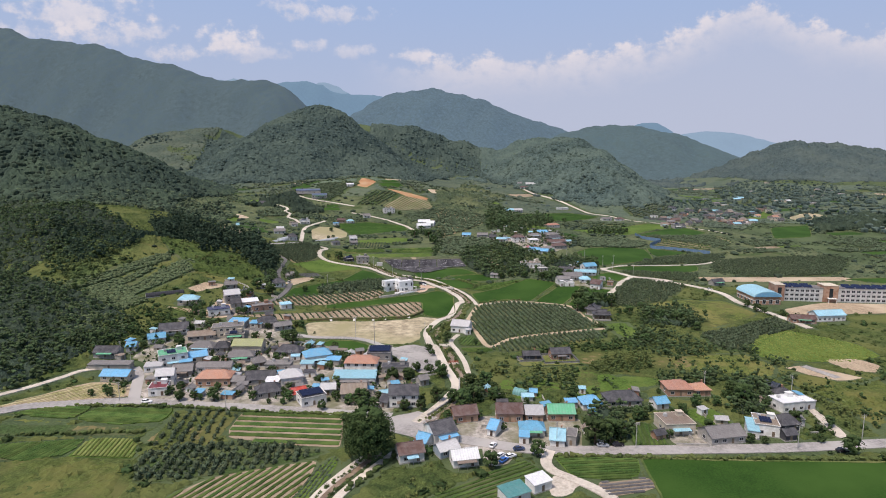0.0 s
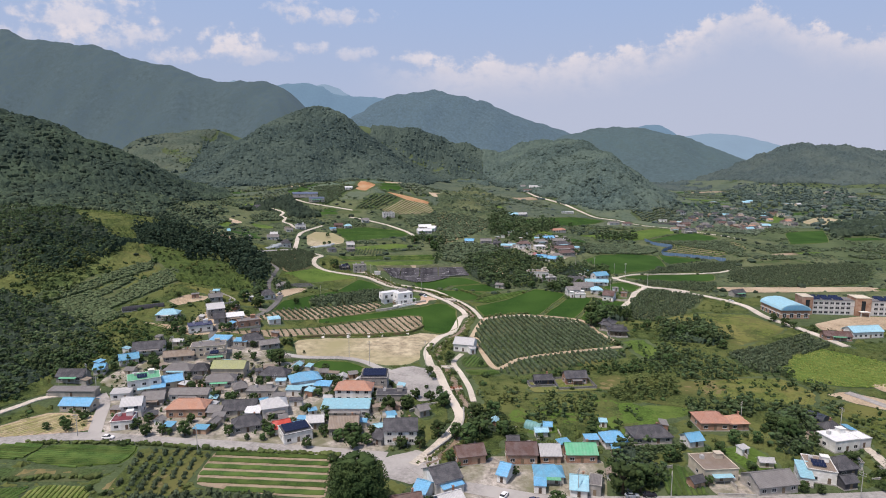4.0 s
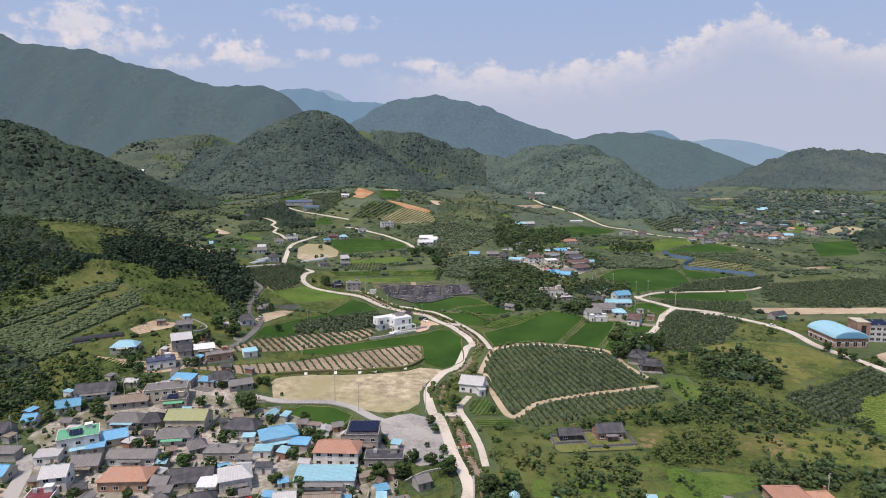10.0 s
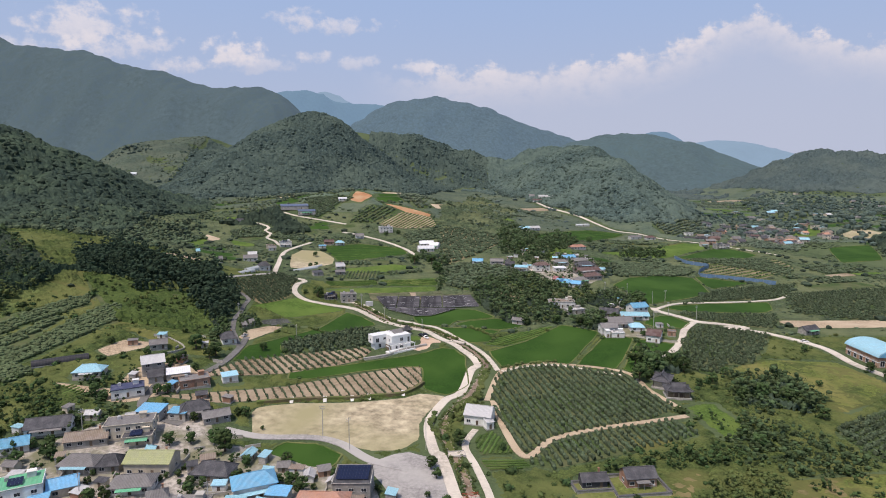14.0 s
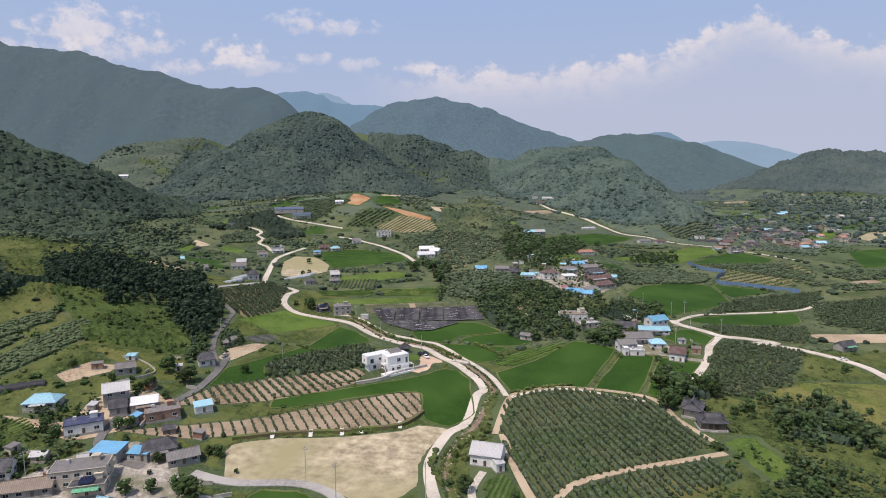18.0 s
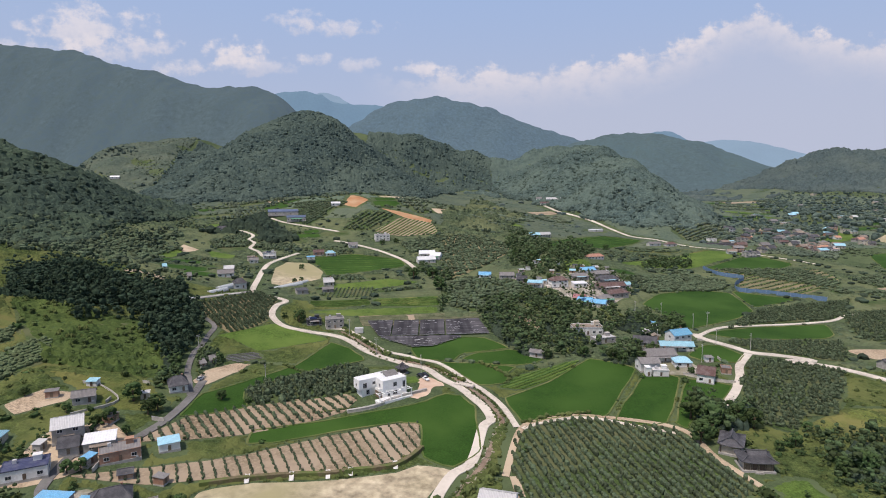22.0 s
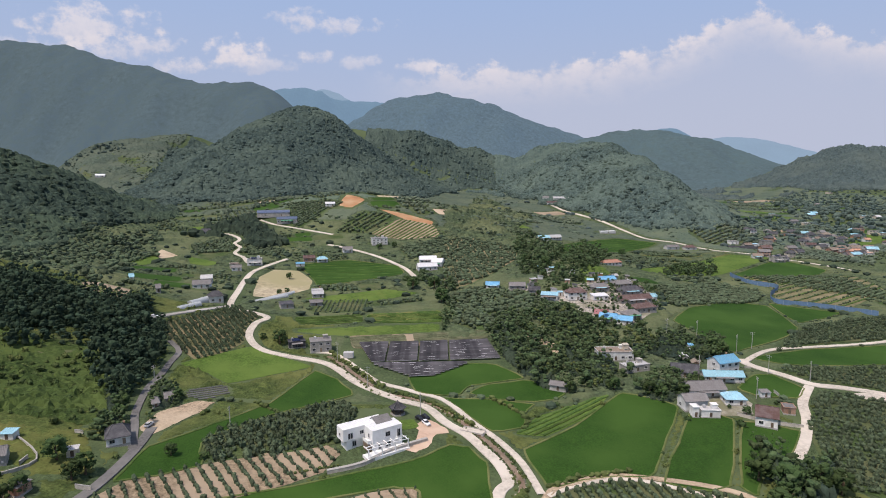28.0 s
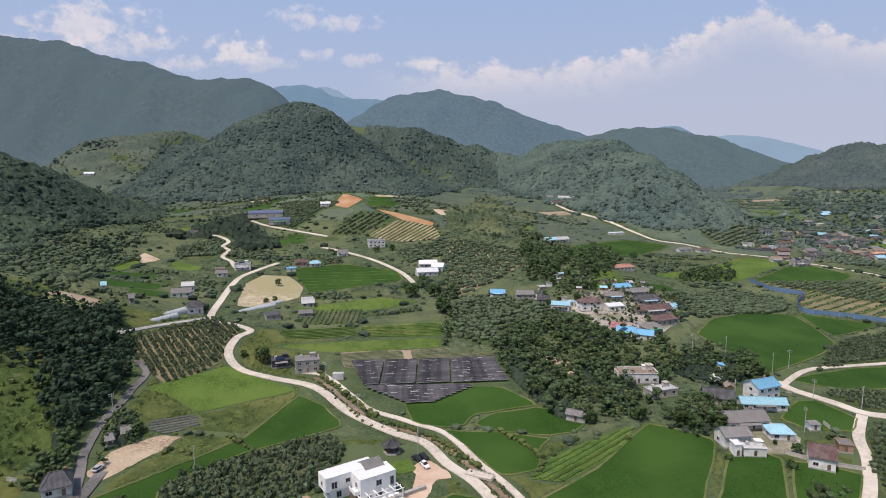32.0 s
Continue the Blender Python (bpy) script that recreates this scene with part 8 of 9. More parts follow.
# ---- the school ----
def gym(x, y, w, d):
    root = new("school_gym")
    root.matrix_basis = pose(x, y, -6.0, 0, 0, 0)
    part("wall", boxes_mesh("wall", [(-w / 2, w / 2, 0, d, -1, 6.2)], WALL["brick"]), root)
    part("wall_band", boxes_mesh("wall_band", [(-w / 2 - 0.06, w / 2 + 0.06, -0.06, d + 0.06, 3.0, 3.5)], WALL["white"]), root)
    arc = [((w / 2 + 0.6) * math.cos(a), 6.0 + 4.2 * math.sin(a)) for a in np.linspace(0, math.pi, 17)]
    part("arched_roof", loft([[(u, yy, zz) for u, zz in arc] for yy in np.linspace(-0.8, d + 0.6, 8)], ROOF["lightblue"], "arched_roof"), root, None, "pale blue arched metal roof")
    arc2 = [((w / 2 - 0.4) * math.cos(a), 6.2 + 3.4 * math.sin(a)) for a in np.linspace(0, math.pi, 15)]
    part("lunette", loft([[(u, yy, zz) for u, zz in arc2] for yy in (-0.95, -0.82)], ROOF["blue"], "lunette"), root, None, "blue end panel")
    for side in (-1, 1):
        for k in range(5):
            wn = part("window", WIN_FRAME, root, pose(side * (w / 2 + 0.01), 3 + k * (d - 6) / 4, 2.2, 0, 0, side * 90) @ Matrix.Diagonal((1.4, 1, 2.6, 1)))
            part("pane", WIN_PANE, wn)
    for k in range(4):
        wn = part("window", WIN_FRAME, root, pose(-w / 2 + w * (k + 0.5) / 4, -0.08, 2.4, 0, 0, 0) @ Matrix.Diagonal((1.5, 1, 2.6, 1)))
        part("pane", WIN_PANE, wn)
    return tagged(root, "brick school gym with a pale blue arched roof", "gym")


gym(246.0, 421.0, 19.6, 25.0)


def school():
    root = new("school_building")
    root.matrix_basis = pose(262.0, 434.0, -6.0, 0, 0, -7.0)
    part("wall", boxes_mesh("wall", [(0, 130, 0, 11, -1, 10.2)], WALL["white"]), root)
    part("roof", boxes_mesh("roof", [(-0.3, 130.3, -0.3, 11.3, 10.2, 10.5)], ROOF["slate"]), root)
    for x0, x1 in ((-4, 3), (31, 41), (92, 102)):
        t = part("stair_tower", boxes_mesh("stair_tower", [(x0, x1, -1.6, 9.5, -1, 12.4)], WALL["brick"]), root, None, "red brick stair tower")
        part("tower_window", boxes_mesh("tower_window", [((x0 + x1) / 2 - 1.3, (x0 + x1) / 2 + 1.3, -1.68, -1.6, 3.5, 10.5)], GLASS), t)
        part("tower_cap", boxes_mesh("tower_cap", [(x0 - 0.2, x1 + 0.2, -1.8, 9.7, 12.4, 12.7)], WALL["cream"]), t)
    for st in range(3):
        part("floor_band", boxes_mesh("floor_band", [(3, 31, -0.1, 0, 3.2 * st + 2.9, 3.2 * st + 3.25), (41, 92, -0.1, 0, 3.2 * st + 2.9, 3.2 * st + 3.25)], WALL["lightgrey"]), root)
        for k in range(24):
            x = 5.5 + k * 3.6
            if 30 < x < 42 or 91 < x < 103:
                continue
            wn = part("window", WIN_FRAME, root, pose(x, -0.02, 1.75 + 3.2 * st) @ Matrix.Diagonal((1.5, 1, 1.3, 1)))
            part("pane", WIN_PANE, wn)
    for row in range(2):
        for k in range(12):
            x = 6 + k * 7.4
            if 28 < x < 44:
                continue
            part("solar_panel", SOLAR_PANEL, root, pose(x, 2.8 + row * 5.0, 11.2, 20) @ Matrix.Diagonal((6.4, 2.3, 1, 1)), "long dark solar panel row")
    part("porch", boxes_mesh("porch", [(33, 39, -5, -1.6, 3.2, 3.6), (33, 33.4, -5, -4.6, -0.5, 3.2), (38.6, 39, -5, -4.6, -0.5, 3.2)], WALL["white"]), root)
    return tagged(root, "long white three-storey school with brick stair towers", "school")


school()


# ---- black shade nets over the ginseng beds ----
NET = mat("black_shade_net", (0.022, 0.022, 0.026), (0.045, 0.044, 0.05), 0.35, 0.8, c=(0.075, 0.073, 0.08), big=0.22, rand=0.3)
BAND = mat("white_net_edge", (0.6, 0.6, 0.6), (0.45, 0.45, 0.46), 1.0, 0.8)
NET_POST = boxes_mesh("post", [(-0.05, 0.05, -0.05, 0.05, -0.3, 1.55)], DOOR)


def shade_net(x0, y0, x1, y1, k):
    """A low netted roof on posts over one long bed."""
    rnd = random.Random(k)
    length = math.hypot(x1 - x0, y1 - y0)
    root = new("shade_net")
    root.matrix_basis = pose((x0 + x1) / 2, (y0 + y1) / 2, float(ground_height((x0 + x1) / 2, (y0 + y1) / 2)), 0, 0, math.degrees(math.atan2(y1 - y0, x1 - x0)))
    n = max(3, int(length / 2.2))
    v, f = [], []
    for i in range(n + 1):
        u = -length / 2 + length * i / n
        s = rnd.uniform(-0.08, 0.08)
        gx = (x0 + x1) / 2 + (x1 - x0) * (i / n - 0.5)
        gy = (y0 + y1) / 2 + (y1 - y0) * (i / n - 0.5)
        dz = float(ground_height(gx, gy)) - root.matrix_basis.translation.z
        v += [(u, -0.95, 1.05 + s + dz), (u, -0.93, 1.12 + s + dz), (u, 0.75, 1.75 - s + dz), (u, 0.85, 1.6 - s + dz)]
    for i in range(n):
        for j in range(3):
            a = 4 * i + j
            f.append((a, a + 4, a + 5, a + 1))
    part("net", mesh_of("net", v, f, NET), root)
    part("edge_band", mesh_of("edge_band", [(q[0], q[1] - 0.04, q[2] - e) for q in v[0::4] for e in (-0.03, 0.1)], [(2 * i, 2 * i + 2, 2 * i + 3, 2 * i + 1) for i in range(n)], BAND), root)
    strips, sf = [], []
    for i in range(int(length / 8)):
        u, w, t = rnd.uniform(-length / 2, length / 2 - 3), rnd.uniform(1.0, 4.5), rnd.uniform(-0.7, 0.6)
        q0, q1 = v[4 * min(n, int((u / length + 0.5) * n))][2], v[4 * min(n, int(((u + w) / length + 0.5) * n))][2]
        rise = 0.11 + (t + 0.93) * 0.39
        strips += [(u, t, q0 + rise), (u + w, t, q1 + rise), (u + w, t + 0.1, q1 + rise + 0.045), (u, t + 0.1, q0 + rise + 0.045)]
        sf.append(tuple(range(4 * i, 4 * i + 4)))
    part("pale_tear", mesh_of("pale_tear", strips, sf, BAND), root)
    for i in range(0, n + 1, 4):
        part("post", NET_POST, root, pose(v[4 * i][0], 0.6, v[4 * i][2] - 1.1))
    return tagged(root, "long black shade net on low posts over a bed", "shade net", "shade nets")


for col, (xa, xb) in enumerate(((-43.5, -27.0), (-26.0, -10.5), (-9.5, 5.5), (6.5, 28.0))):
    for r in range(13):
        y = 529.0 + r * 2.15 + col * 1.2
        shift = r * 0.0 if col else (13 - r) * 0.75
        shear = 0.0 if col < 3 else (12 - r) * 0.35
        shade_net(xa + shift, y, xb + shear, y + 1.6, col * 20 + r)
for r in range(8):
    shade_net(-32.0 + r * 2.6, 525.5 - r * 2.1, 15.0 - r * 2.3, 527.0 - r * 2.1, 100 + r)
tagged(mesh_object("pump_box", *box_data(-48.5, -43.5, 534.5, 537.0, 2.0, 5.0), ROOF["pale"]), "pale metal site box beside the nets", "box")


# ---- the far village ----
rnd = random.Random(11)
for k in range(70):
    u, v_ = rnd.random(), rnd.random()
    x, y = 330 + 260 * u + 40 * v_, 830 + 190 * v_ + 0.35 * 260 * u + rnd.uniform(-12, 12)
    house(x, y, rnd.choice((-12, 4, 15)), rnd.uniform(8, 13), rnd.uniform(7, 9), rnd.choice((3, 3.2, 3.4, 5.4)), rnd.choice(("hip", "gable", "gable", "flat")),
          rnd.choice(("slate", "tile", "maroon", "orange", "slate", "lightblue", "rust", "slate", "tile")), rnd.choice(("white", "cream", "cream", "grey", "brick")))
rnd = random.Random(12)
for k in range(16):
    x, y = rnd.uniform(560, 1100), rnd.uniform(1150, 1700)
    house(x, y, rnd.choice((-12, 4, 15)), rnd.uniform(9, 18), rnd.uniform(8, 10), rnd.choice((3.2, 4.0)), rnd.choice(("gable", "gable", "flat")),
          rnd.choice(("slate", "pale", "slate", "lightblue", "maroon")), rnd.choice(("cream", "grey", "grey")))


RED_RAIL = mat("red_painted_rail", (0.4, 0.06, 0.04), (0.32, 0.05, 0.035), 1.5, 0.5)


def bridge(x, y, turn, length, width, red=False):
    """A short concrete slab across the stream, with kerbs or rails."""
    root = new("bridge")
    root.matrix_basis = pose(x, y, float(ground_height(x, y)), 0, 0, turn)
    a, b = length / 2, width / 2
    part("deck", boxes_mesh("deck", [(-a, a, -b, b, 0.3, 0.62)], M["concrete"]), root)
    for s in (-1, 1):
        part("abutment", boxes_mesh("abutment", [(s * a - 0.35, s * a + 0.35, -b, b, -0.8, 0.32)], BASE), root)
        if red:
            part("rail", boxes_mesh("rail", [(-a, a, s * (b - 0.08) - 0.05, s * (b - 0.08) + 0.05, 1.45, 1.56), (-a, a, s * (b - 0.08) - 0.04, s * (b - 0.08) + 0.04, 1.02, 1.1)], RED_RAIL), root)
            for k in range(5):
                part("rail_post", boxes_mesh("rail_post", [(-a + 0.1 + k * (length - 0.2) / 4 - 0.05, -a + 0.1 + k * (length - 0.2) / 4 + 0.05, s * (b - 0.08) - 0.05, s * (b - 0.08) + 0.05, 0.62, 1.56)], RED_RAIL), root)
        else:
            part("kerb", boxes_mesh("kerb", [(-a, a, s * (b - 0.12) - 0.12, s * (b - 0.12) + 0.12, 0.62, 0.86)], BASE), root)
    return tagged(root, "red-railed footbridge over the stony stream" if red else "pale concrete slab bridge over the stream", "bridge", "stream bridges")


bridge(13.3, 452.1, -26, 9.0, 4.0, False)
bridge(8.5, 327.6, 7, 6.1, 4.0, False)
bridge(11.9, 298.3, 11, 5.5, 1.8, True)


# ---- clutter between the village houses: lean-tos, walls, garden beds, trees ----
def infill(poly_pts, sheds, walls, trees, seed):
    poly = np.array(poly_pts, float)
    rnd = random.Random(seed)
    lo, hi = poly.min(0), poly.max(0)

    def spot(r):
        for k in range(60):
            x, y = rnd.uniform(lo[0], hi[0]), rnd.uniform(lo[1], hi[1])
            if not inside(poly, np.array([x]), np.array([y]))[0]:
                continue
            if any((x - a) ** 2 + (y - b) ** 2 < (c * 0.85 + r) ** 2 for a, b, c in PLOTS):
                continue
            if any(np.min(np.hypot(line[:, 0] - x, line[:, 1] - y)) < half + r for line, half in LANES):
                continue
            return x, y
        return None
    for k in range(sheds):
        at = spot(2.0)
        if at:
            house(at[0], at[1], rnd.choice((-8, 3, 20, 80, 95)), rnd.uniform(2.8, 5.5), rnd.uniform(2.4, 3.6), rnd.uniform(2.1, 2.6), rnd.choice(("shed", "shed", "gable")),
                  rnd.choice(("slate", "lightblue", "pale", "rust", "tile", "blue", "slate")), rnd.choice(("grey", "white", "cream", "brick")))
    for k in range(walls):
        at = spot(0.4)
        if at:
            a, n = math.radians(rnd.choice((0, 8, 90, 100, 20))), rnd.uniform(3, 8)
            wall_line("garden_wall", "grey block wall between village yards", [(at[0], at[1]), (at[0] + n * 0.5 * math.cos(a), at[1] + n * 0.5 * math.sin(a)), (at[0] + n * math.cos(a), at[1] + n * math.sin(a))], rnd.uniform(1.1, 1.6), 0.22, "stone")
    for k in range(trees):
        at = spot(0.3)
        if at:
            plant("tree", at[0], at[1], rnd.choice((0.7, 0.9, 1.1, 1.4, 1.8, 2.3)))


infill([(-150, 255), (-8, 240), (-6, 300), (-60, 325), (-140, 325)], 42, 34, 110, 21)
infill([(-170, 300), (-60, 320), (-70, 372), (-125, 378), (-185, 330)], 12, 8, 26, 22)
infill([(0, 205), (62, 205), (75, 262), (15, 262)], 9, 8, 16, 23)
infill([(80, 210), (165, 210), (165, 265), (80, 262)], 8, 8, 42, 24)
infill([(60, 640), (150, 620), (165, 700), (80, 720)], 24, 4, 30, 25)
infill([(110, 470), (160, 475), (160, 545), (95, 550)], 4, 3, 10, 26)
infill([(-175, 370), (-95, 375), (-90, 445), (-170, 430)], 6, 4, 12, 27)


# ---- scrub, weeds and small orchards on all ground that nothing else covers ----
BOXES = []


def free_ground(p, clear=1.0):
    ok = np.ones(len(p), bool)
    while len(BOXES) < len(TAKEN):
        BOXES.append((*TAKEN[len(BOXES)].min(0), *TAKEN[len(BOXES)].max(0)))
    box, least, most = np.array(BOXES), p.min(0), p.max(0)
    for i in np.where((box[:, 0] < most[0]) & (box[:, 2] > least[0]) & (box[:, 1] < most[1]) & (box[:, 3] > least[1]))[0]:
        poly = TAKEN[i]
        lo, hi = box[i, :2], box[i, 2:]
        near = ok & (p[:, 0] > lo[0]) & (p[:, 0] < hi[0]) & (p[:, 1] > lo[1]) & (p[:, 1] < hi[1])
        k = np.where(near)[0]
        if len(k):
            ok[k[inside(poly, p[k, 0], p[k, 1])]] = False
    for line, half in LANES:
        lo, hi = line.min(0) - half, line.max(0) + half
        k = np.where(ok & (p[:, 0] > lo[0]) & (p[:, 0] < hi[0]) & (p[:, 1] > lo[1]) & (p[:, 1] < hi[1]))[0]
        if not len(k):
            continue
        if len(k) < 40:
            a, d = line[None, :-1], np.diff(line, axis=0)[None]
            u = np.clip(((p[k][:, None] - a) * d).sum(2) / ((d * d).sum(2) + 1e-9), 0, 1)
            ok[k[np.linalg.norm(p[k][:, None] - (a + u[:, :, None] * d), axis=2).min(1) <= half]] = False
            continue
        for i in range(len(line) - 1):
            a, b = line[i], line[i + 1]
            d = b - a
            u = np.clip(((p[k] - a) @ d) / (d @ d + 1e-9), 0, 1)
            far = np.linalg.norm(p[k] - (a + u[:, None] * d), axis=1) > half
            ok[k[~far]] = False
    for x, y, r in PLOTS:
        if x + r + clear < least[0] or x - r - clear > most[0] or y + r + clear < least[1] or y - r - clear > most[1]:
            continue
        ok &= (p[:, 0] - x) ** 2 + (p[:, 1] - y) ** 2 > (r + clear) ** 2
    return ok


def scrub(label, x0, x1, y0, y1, gap, size, share, material, seed, rows=0.0):
    rs = np.random.RandomState(seed)
    gx, gy = np.meshgrid(np.arange(x0, x1, gap), np.arange(y0, y1, gap if not rows else rows))
    p = np.stack([gx.ravel(), gy.ravel()], 1) + rs.uniform(-0.5, 0.5, (gx.size, 2)) * (gap if not rows else gap * 0.3)
    cover = fractal(p[:, 0], p[:, 1], seed, 26.0) + 0.5 * fractal(p[:, 1], p[:, 0], seed + 3, 9.0)
    p = p[(cover > np.quantile(cover, 1 - share)) & (hills(p[:, 0], p[:, 1]) < 26)]
    p = p[free_ground(p)]
    s = rs.uniform(0.4, 1.25, len(p)) ** 1.3 * size
    return tagged(scatter("scrub", p, s, M[material], CLUMPS if y1 < 500 else CROWNS, lift=0.4, tall=0.75, seed=seed), label, "scrub", kind="stuff")


for x0, x1, y0, y1 in ((-50, 36, 505, 566), (-42, 2, 424, 472), (232, 400, 405, 450)):
    TAKEN.append(np.array([(x0, y0), (x1, y0), (x1, y1), (x0, y1)], float))


# ---- groves, orchard blocks and grassland, plot by plot ----
WOODED = []
TREES = [crown_arrays(300 + k, 7, 34, 0.95) for k in range(5)]
M["meadow_blades"] = mat("meadow_grass", (0.12, 0.142, 0.038), (0.082, 0.108, 0.03), 0.3, 0.95, c=(0.155, 0.152, 0.052), big=0.06, detail=1.2)
M["dry_grass"] = mat("dry_brown_grass", (0.15, 0.135, 0.06), (0.1, 0.098, 0.042), 0.3, 0.95, c=(0.19, 0.155, 0.075), big=0.08, detail=1.2)
M["lush"] = mat("lush_grass", (0.085, 0.135, 0.03), (0.056, 0.095, 0.022), 0.3, 0.95, c=(0.105, 0.148, 0.036), big=0.06, detail=1.2)
M["meadow_dull"] = mat("rank_meadow_grass", (0.094, 0.118, 0.033), (0.06, 0.082, 0.024), 0.3, 0.95, c=(0.125, 0.128, 0.042), big=0.05, detail=1.2)
M["lush_dark"] = mat("climbing_weeds", (0.056, 0.086, 0.025), (0.03, 0.05, 0.016), 0.35, 0.95, c=(0.07, 0.1, 0.029), big=0.06, detail=1.3)
M["bright_leaves"] = mat("bright_crop_leaves", (0.15, 0.19, 0.045), (0.11, 0.15, 0.034), 0.6, 0.95, c=(0.17, 0.2, 0.055), big=0.05, island=0.15)
M["hedge_leaves"] = mat("orchard_hedge_leaves", (0.104, 0.132, 0.066), (0.068, 0.092, 0.046), 0.6, 0.95, island=0.22)
M["shrub_dark"] = mat("dark_shrub_leaves", (0.054, 0.083, 0.03), (0.03, 0.05, 0.02), 0.5, 0.95, island=0.4)


def off_houses(p):
    ok = ~on_road(p[:, 0], p[:, 1])
    for x, y, r in PLOTS:
        ok &= (p[:, 0] - x) ** 2 + (p[:, 1] - y) ** 2 > (r * 0.85 + 0.8) ** 2
    return ok


def grove(label, pts, gap, size, seed, material="leaf_wood", templates=None, patchy=0.0, tall=1.0):
    """Trees or bushes standing close over a patch of land, with gaps where patchy."""
    poly = np.array(pts, float)
    WOODED.append(poly)
    rs = np.random.RandomState(seed)
    lo, hi = poly.min(0), poly.max(0)
    gx, gy = np.meshgrid(np.arange(lo[0], hi[0], gap), np.arange(lo[1], hi[1], gap))
    p = np.stack([gx.ravel(), gy.ravel()], 1) + rs.uniform(-0.5, 0.5, (gx.size, 2)) * gap
    p = p[inside(poly, p[:, 0], p[:, 1])]
    p = p[off_houses(p)]
    if patchy:
        cover = fractal(p[:, 0], p[:, 1], seed, 13.0) + rs.normal(0, 0.4, len(p))
        p = p[cover > np.quantile(cover, patchy)]
    sizes = rs.uniform(0.55, 1.25, len(p)) * size
    return tagged(scatter("grove", p, sizes, M[material], templates or TREES, lift=0.75, tall=tall, seed=seed), label, "trees", kind="stuff")


def orchard_block(label, pts, turn, gap, along, size, seed, material="orchard", tall=1.0, floor="veg", templates=None):
    """A plot of fruit trees in rows over a grassy floor."""
    field("orchard_ground", "grassy floor between the rows of an orchard", floor, pts, 0.1 + 0.012 * (seed % 9), bund=False)
    poly = np.array(pts, float)
    rs = np.random.RandomState(seed)
    c, s = math.cos(radians(turn)), math.sin(radians(turn))
    pu, pv = poly[:, 0] * c + poly[:, 1] * s, poly[:, 1] * c - poly[:, 0] * s
    gu, gv = np.meshgrid(np.arange(pu.min(), pu.max(), along), np.arange(pv.min(), pv.max(), gap))
    gu, gv = gu.ravel() + rs.uniform(-0.3, 0.3, gu.size) * along, gv.ravel() + rs.uniform(-0.1, 0.1, gv.size) * gap
    p = np.stack([gu * c - gv * s, gu * s + gv * c], 1)
    p = p[inside(poly, p[:, 0], p[:, 1]) & (rs.uniform(0, 1, len(p)) > 0.04)]
    p = p[off_houses(p)]
    return tagged(scatter("orchard_trees", p, rs.uniform(0.75, 1.2, len(p)) * size, M[material], templates or CROWNS, tall=tall, seed=seed), label, "orchard", kind="stuff")


def sward(label, pts, material, tall, seed):
    """Uneven standing grass over a patch of open land."""
    poly = outline(pts)
    TAKEN.append(poly)
    (x0, y0), (x1, y1) = poly.min(0), poly.max(0)
    return canopy(label, x0, x1, y0, y1, 1.3, 2.4, tall, lambda a, b: inside(poly, a, b) & ~on_road(a, b), seed, material, cover_near, "grass", "grass", 0.4)


def cover_near(x, y):
    return np.clip(0.6 + 0.75 * fractal(x, y, 3.0, 22.0) + 0.4 * fractal(y, x, 5.0, 7.0), 0.3, 2.4)


# waste ground east of the stream
sward("sunlit yellow green meadow among trees", [(150, 417), (185, 434), (222, 432), (228, 396), (179, 361), (176, 380), (166, 398)], "meadow_blades", 0.5, 501)
sward("brown dry grass beside the shrine", [(78, 310), (98, 316), (84, 294), (75, 298)], "dry_grass", 0.5, 502)
sward("brown dry grass among bushes", [(120, 304), (140, 313), (141, 296), (134, 288), (114, 288)], "dry_grass", 0.6, 503)
sward("light green grass clearing", [(83, 280), (115, 283), (114, 270), (94, 262), (82, 266)], "lush", 0.5, 504)
sward("light green grass strip below the shrine hall", [(111, 372), (128, 377), (131, 342), (114, 338)], "lush", 0.4, 505)
sward("olive grass slope between tree belts", [(126, 307), (151, 313), (174, 313), (180, 294), (169, 277), (142, 284), (124, 288)], "meadow_blades", 0.6, 506)
grove("dark leafy trees along the edge of the meadow", [(143, 403), (161, 413), (179, 406), (179, 375), (165, 358), (154, 367), (139, 361), (138, 380)], 5.4, 3.6, 511)
orchard_block("dense dark orchard beside the bright field", [(163, 346), (230, 384), (231, 361), (197, 343), (173, 315), (164, 320), (163, 335)], 32, 3.4, 2.0, 1.5, 512, "orchard", 1.1, "veg", CLUMPS)
grove("dense bushes over the waste ground", [(83, 294), (111, 315), (120, 304), (112, 290), (92, 281), (82, 282)], 3.2, 2.3, 513, "wild")
grove("tall trees and bushes in a belt over the waste ground", [(114, 335), (134, 361), (144, 349), (160, 327), (161, 315), (144, 306), (127, 309), (113, 318)], 4.4, 3.0, 514)
grove("dark hedge of trees above the shrine", [(58, 316), (72, 324), (90, 328), (112, 332), (116, 322), (90, 314), (66, 314)], 3.6, 2.3, 515, "shrub_dark")
grove("lush shrubs and young trees by the stream", [(20, 293), (38, 296), (59, 292), (79, 285), (67, 258), (46, 254), (25, 250), (17, 262)], 4.6, 2.3, 516, "wild", None, 0.45)
grove("dark small trees among lush shrubs", [(20, 293), (38, 296), (59, 292), (79, 285), (90, 262), (67, 248), (46, 250), (25, 250), (17, 262)], 8.0, 2.7, 517, "leaf_wood", None, 0.4)
grove("scattered dark bushes on the olive slope", [(120, 310), (180, 315), (182, 290), (165, 268), (112, 272)], 6.0, 1.9, 518, "shrub_dark", None, 0.5)
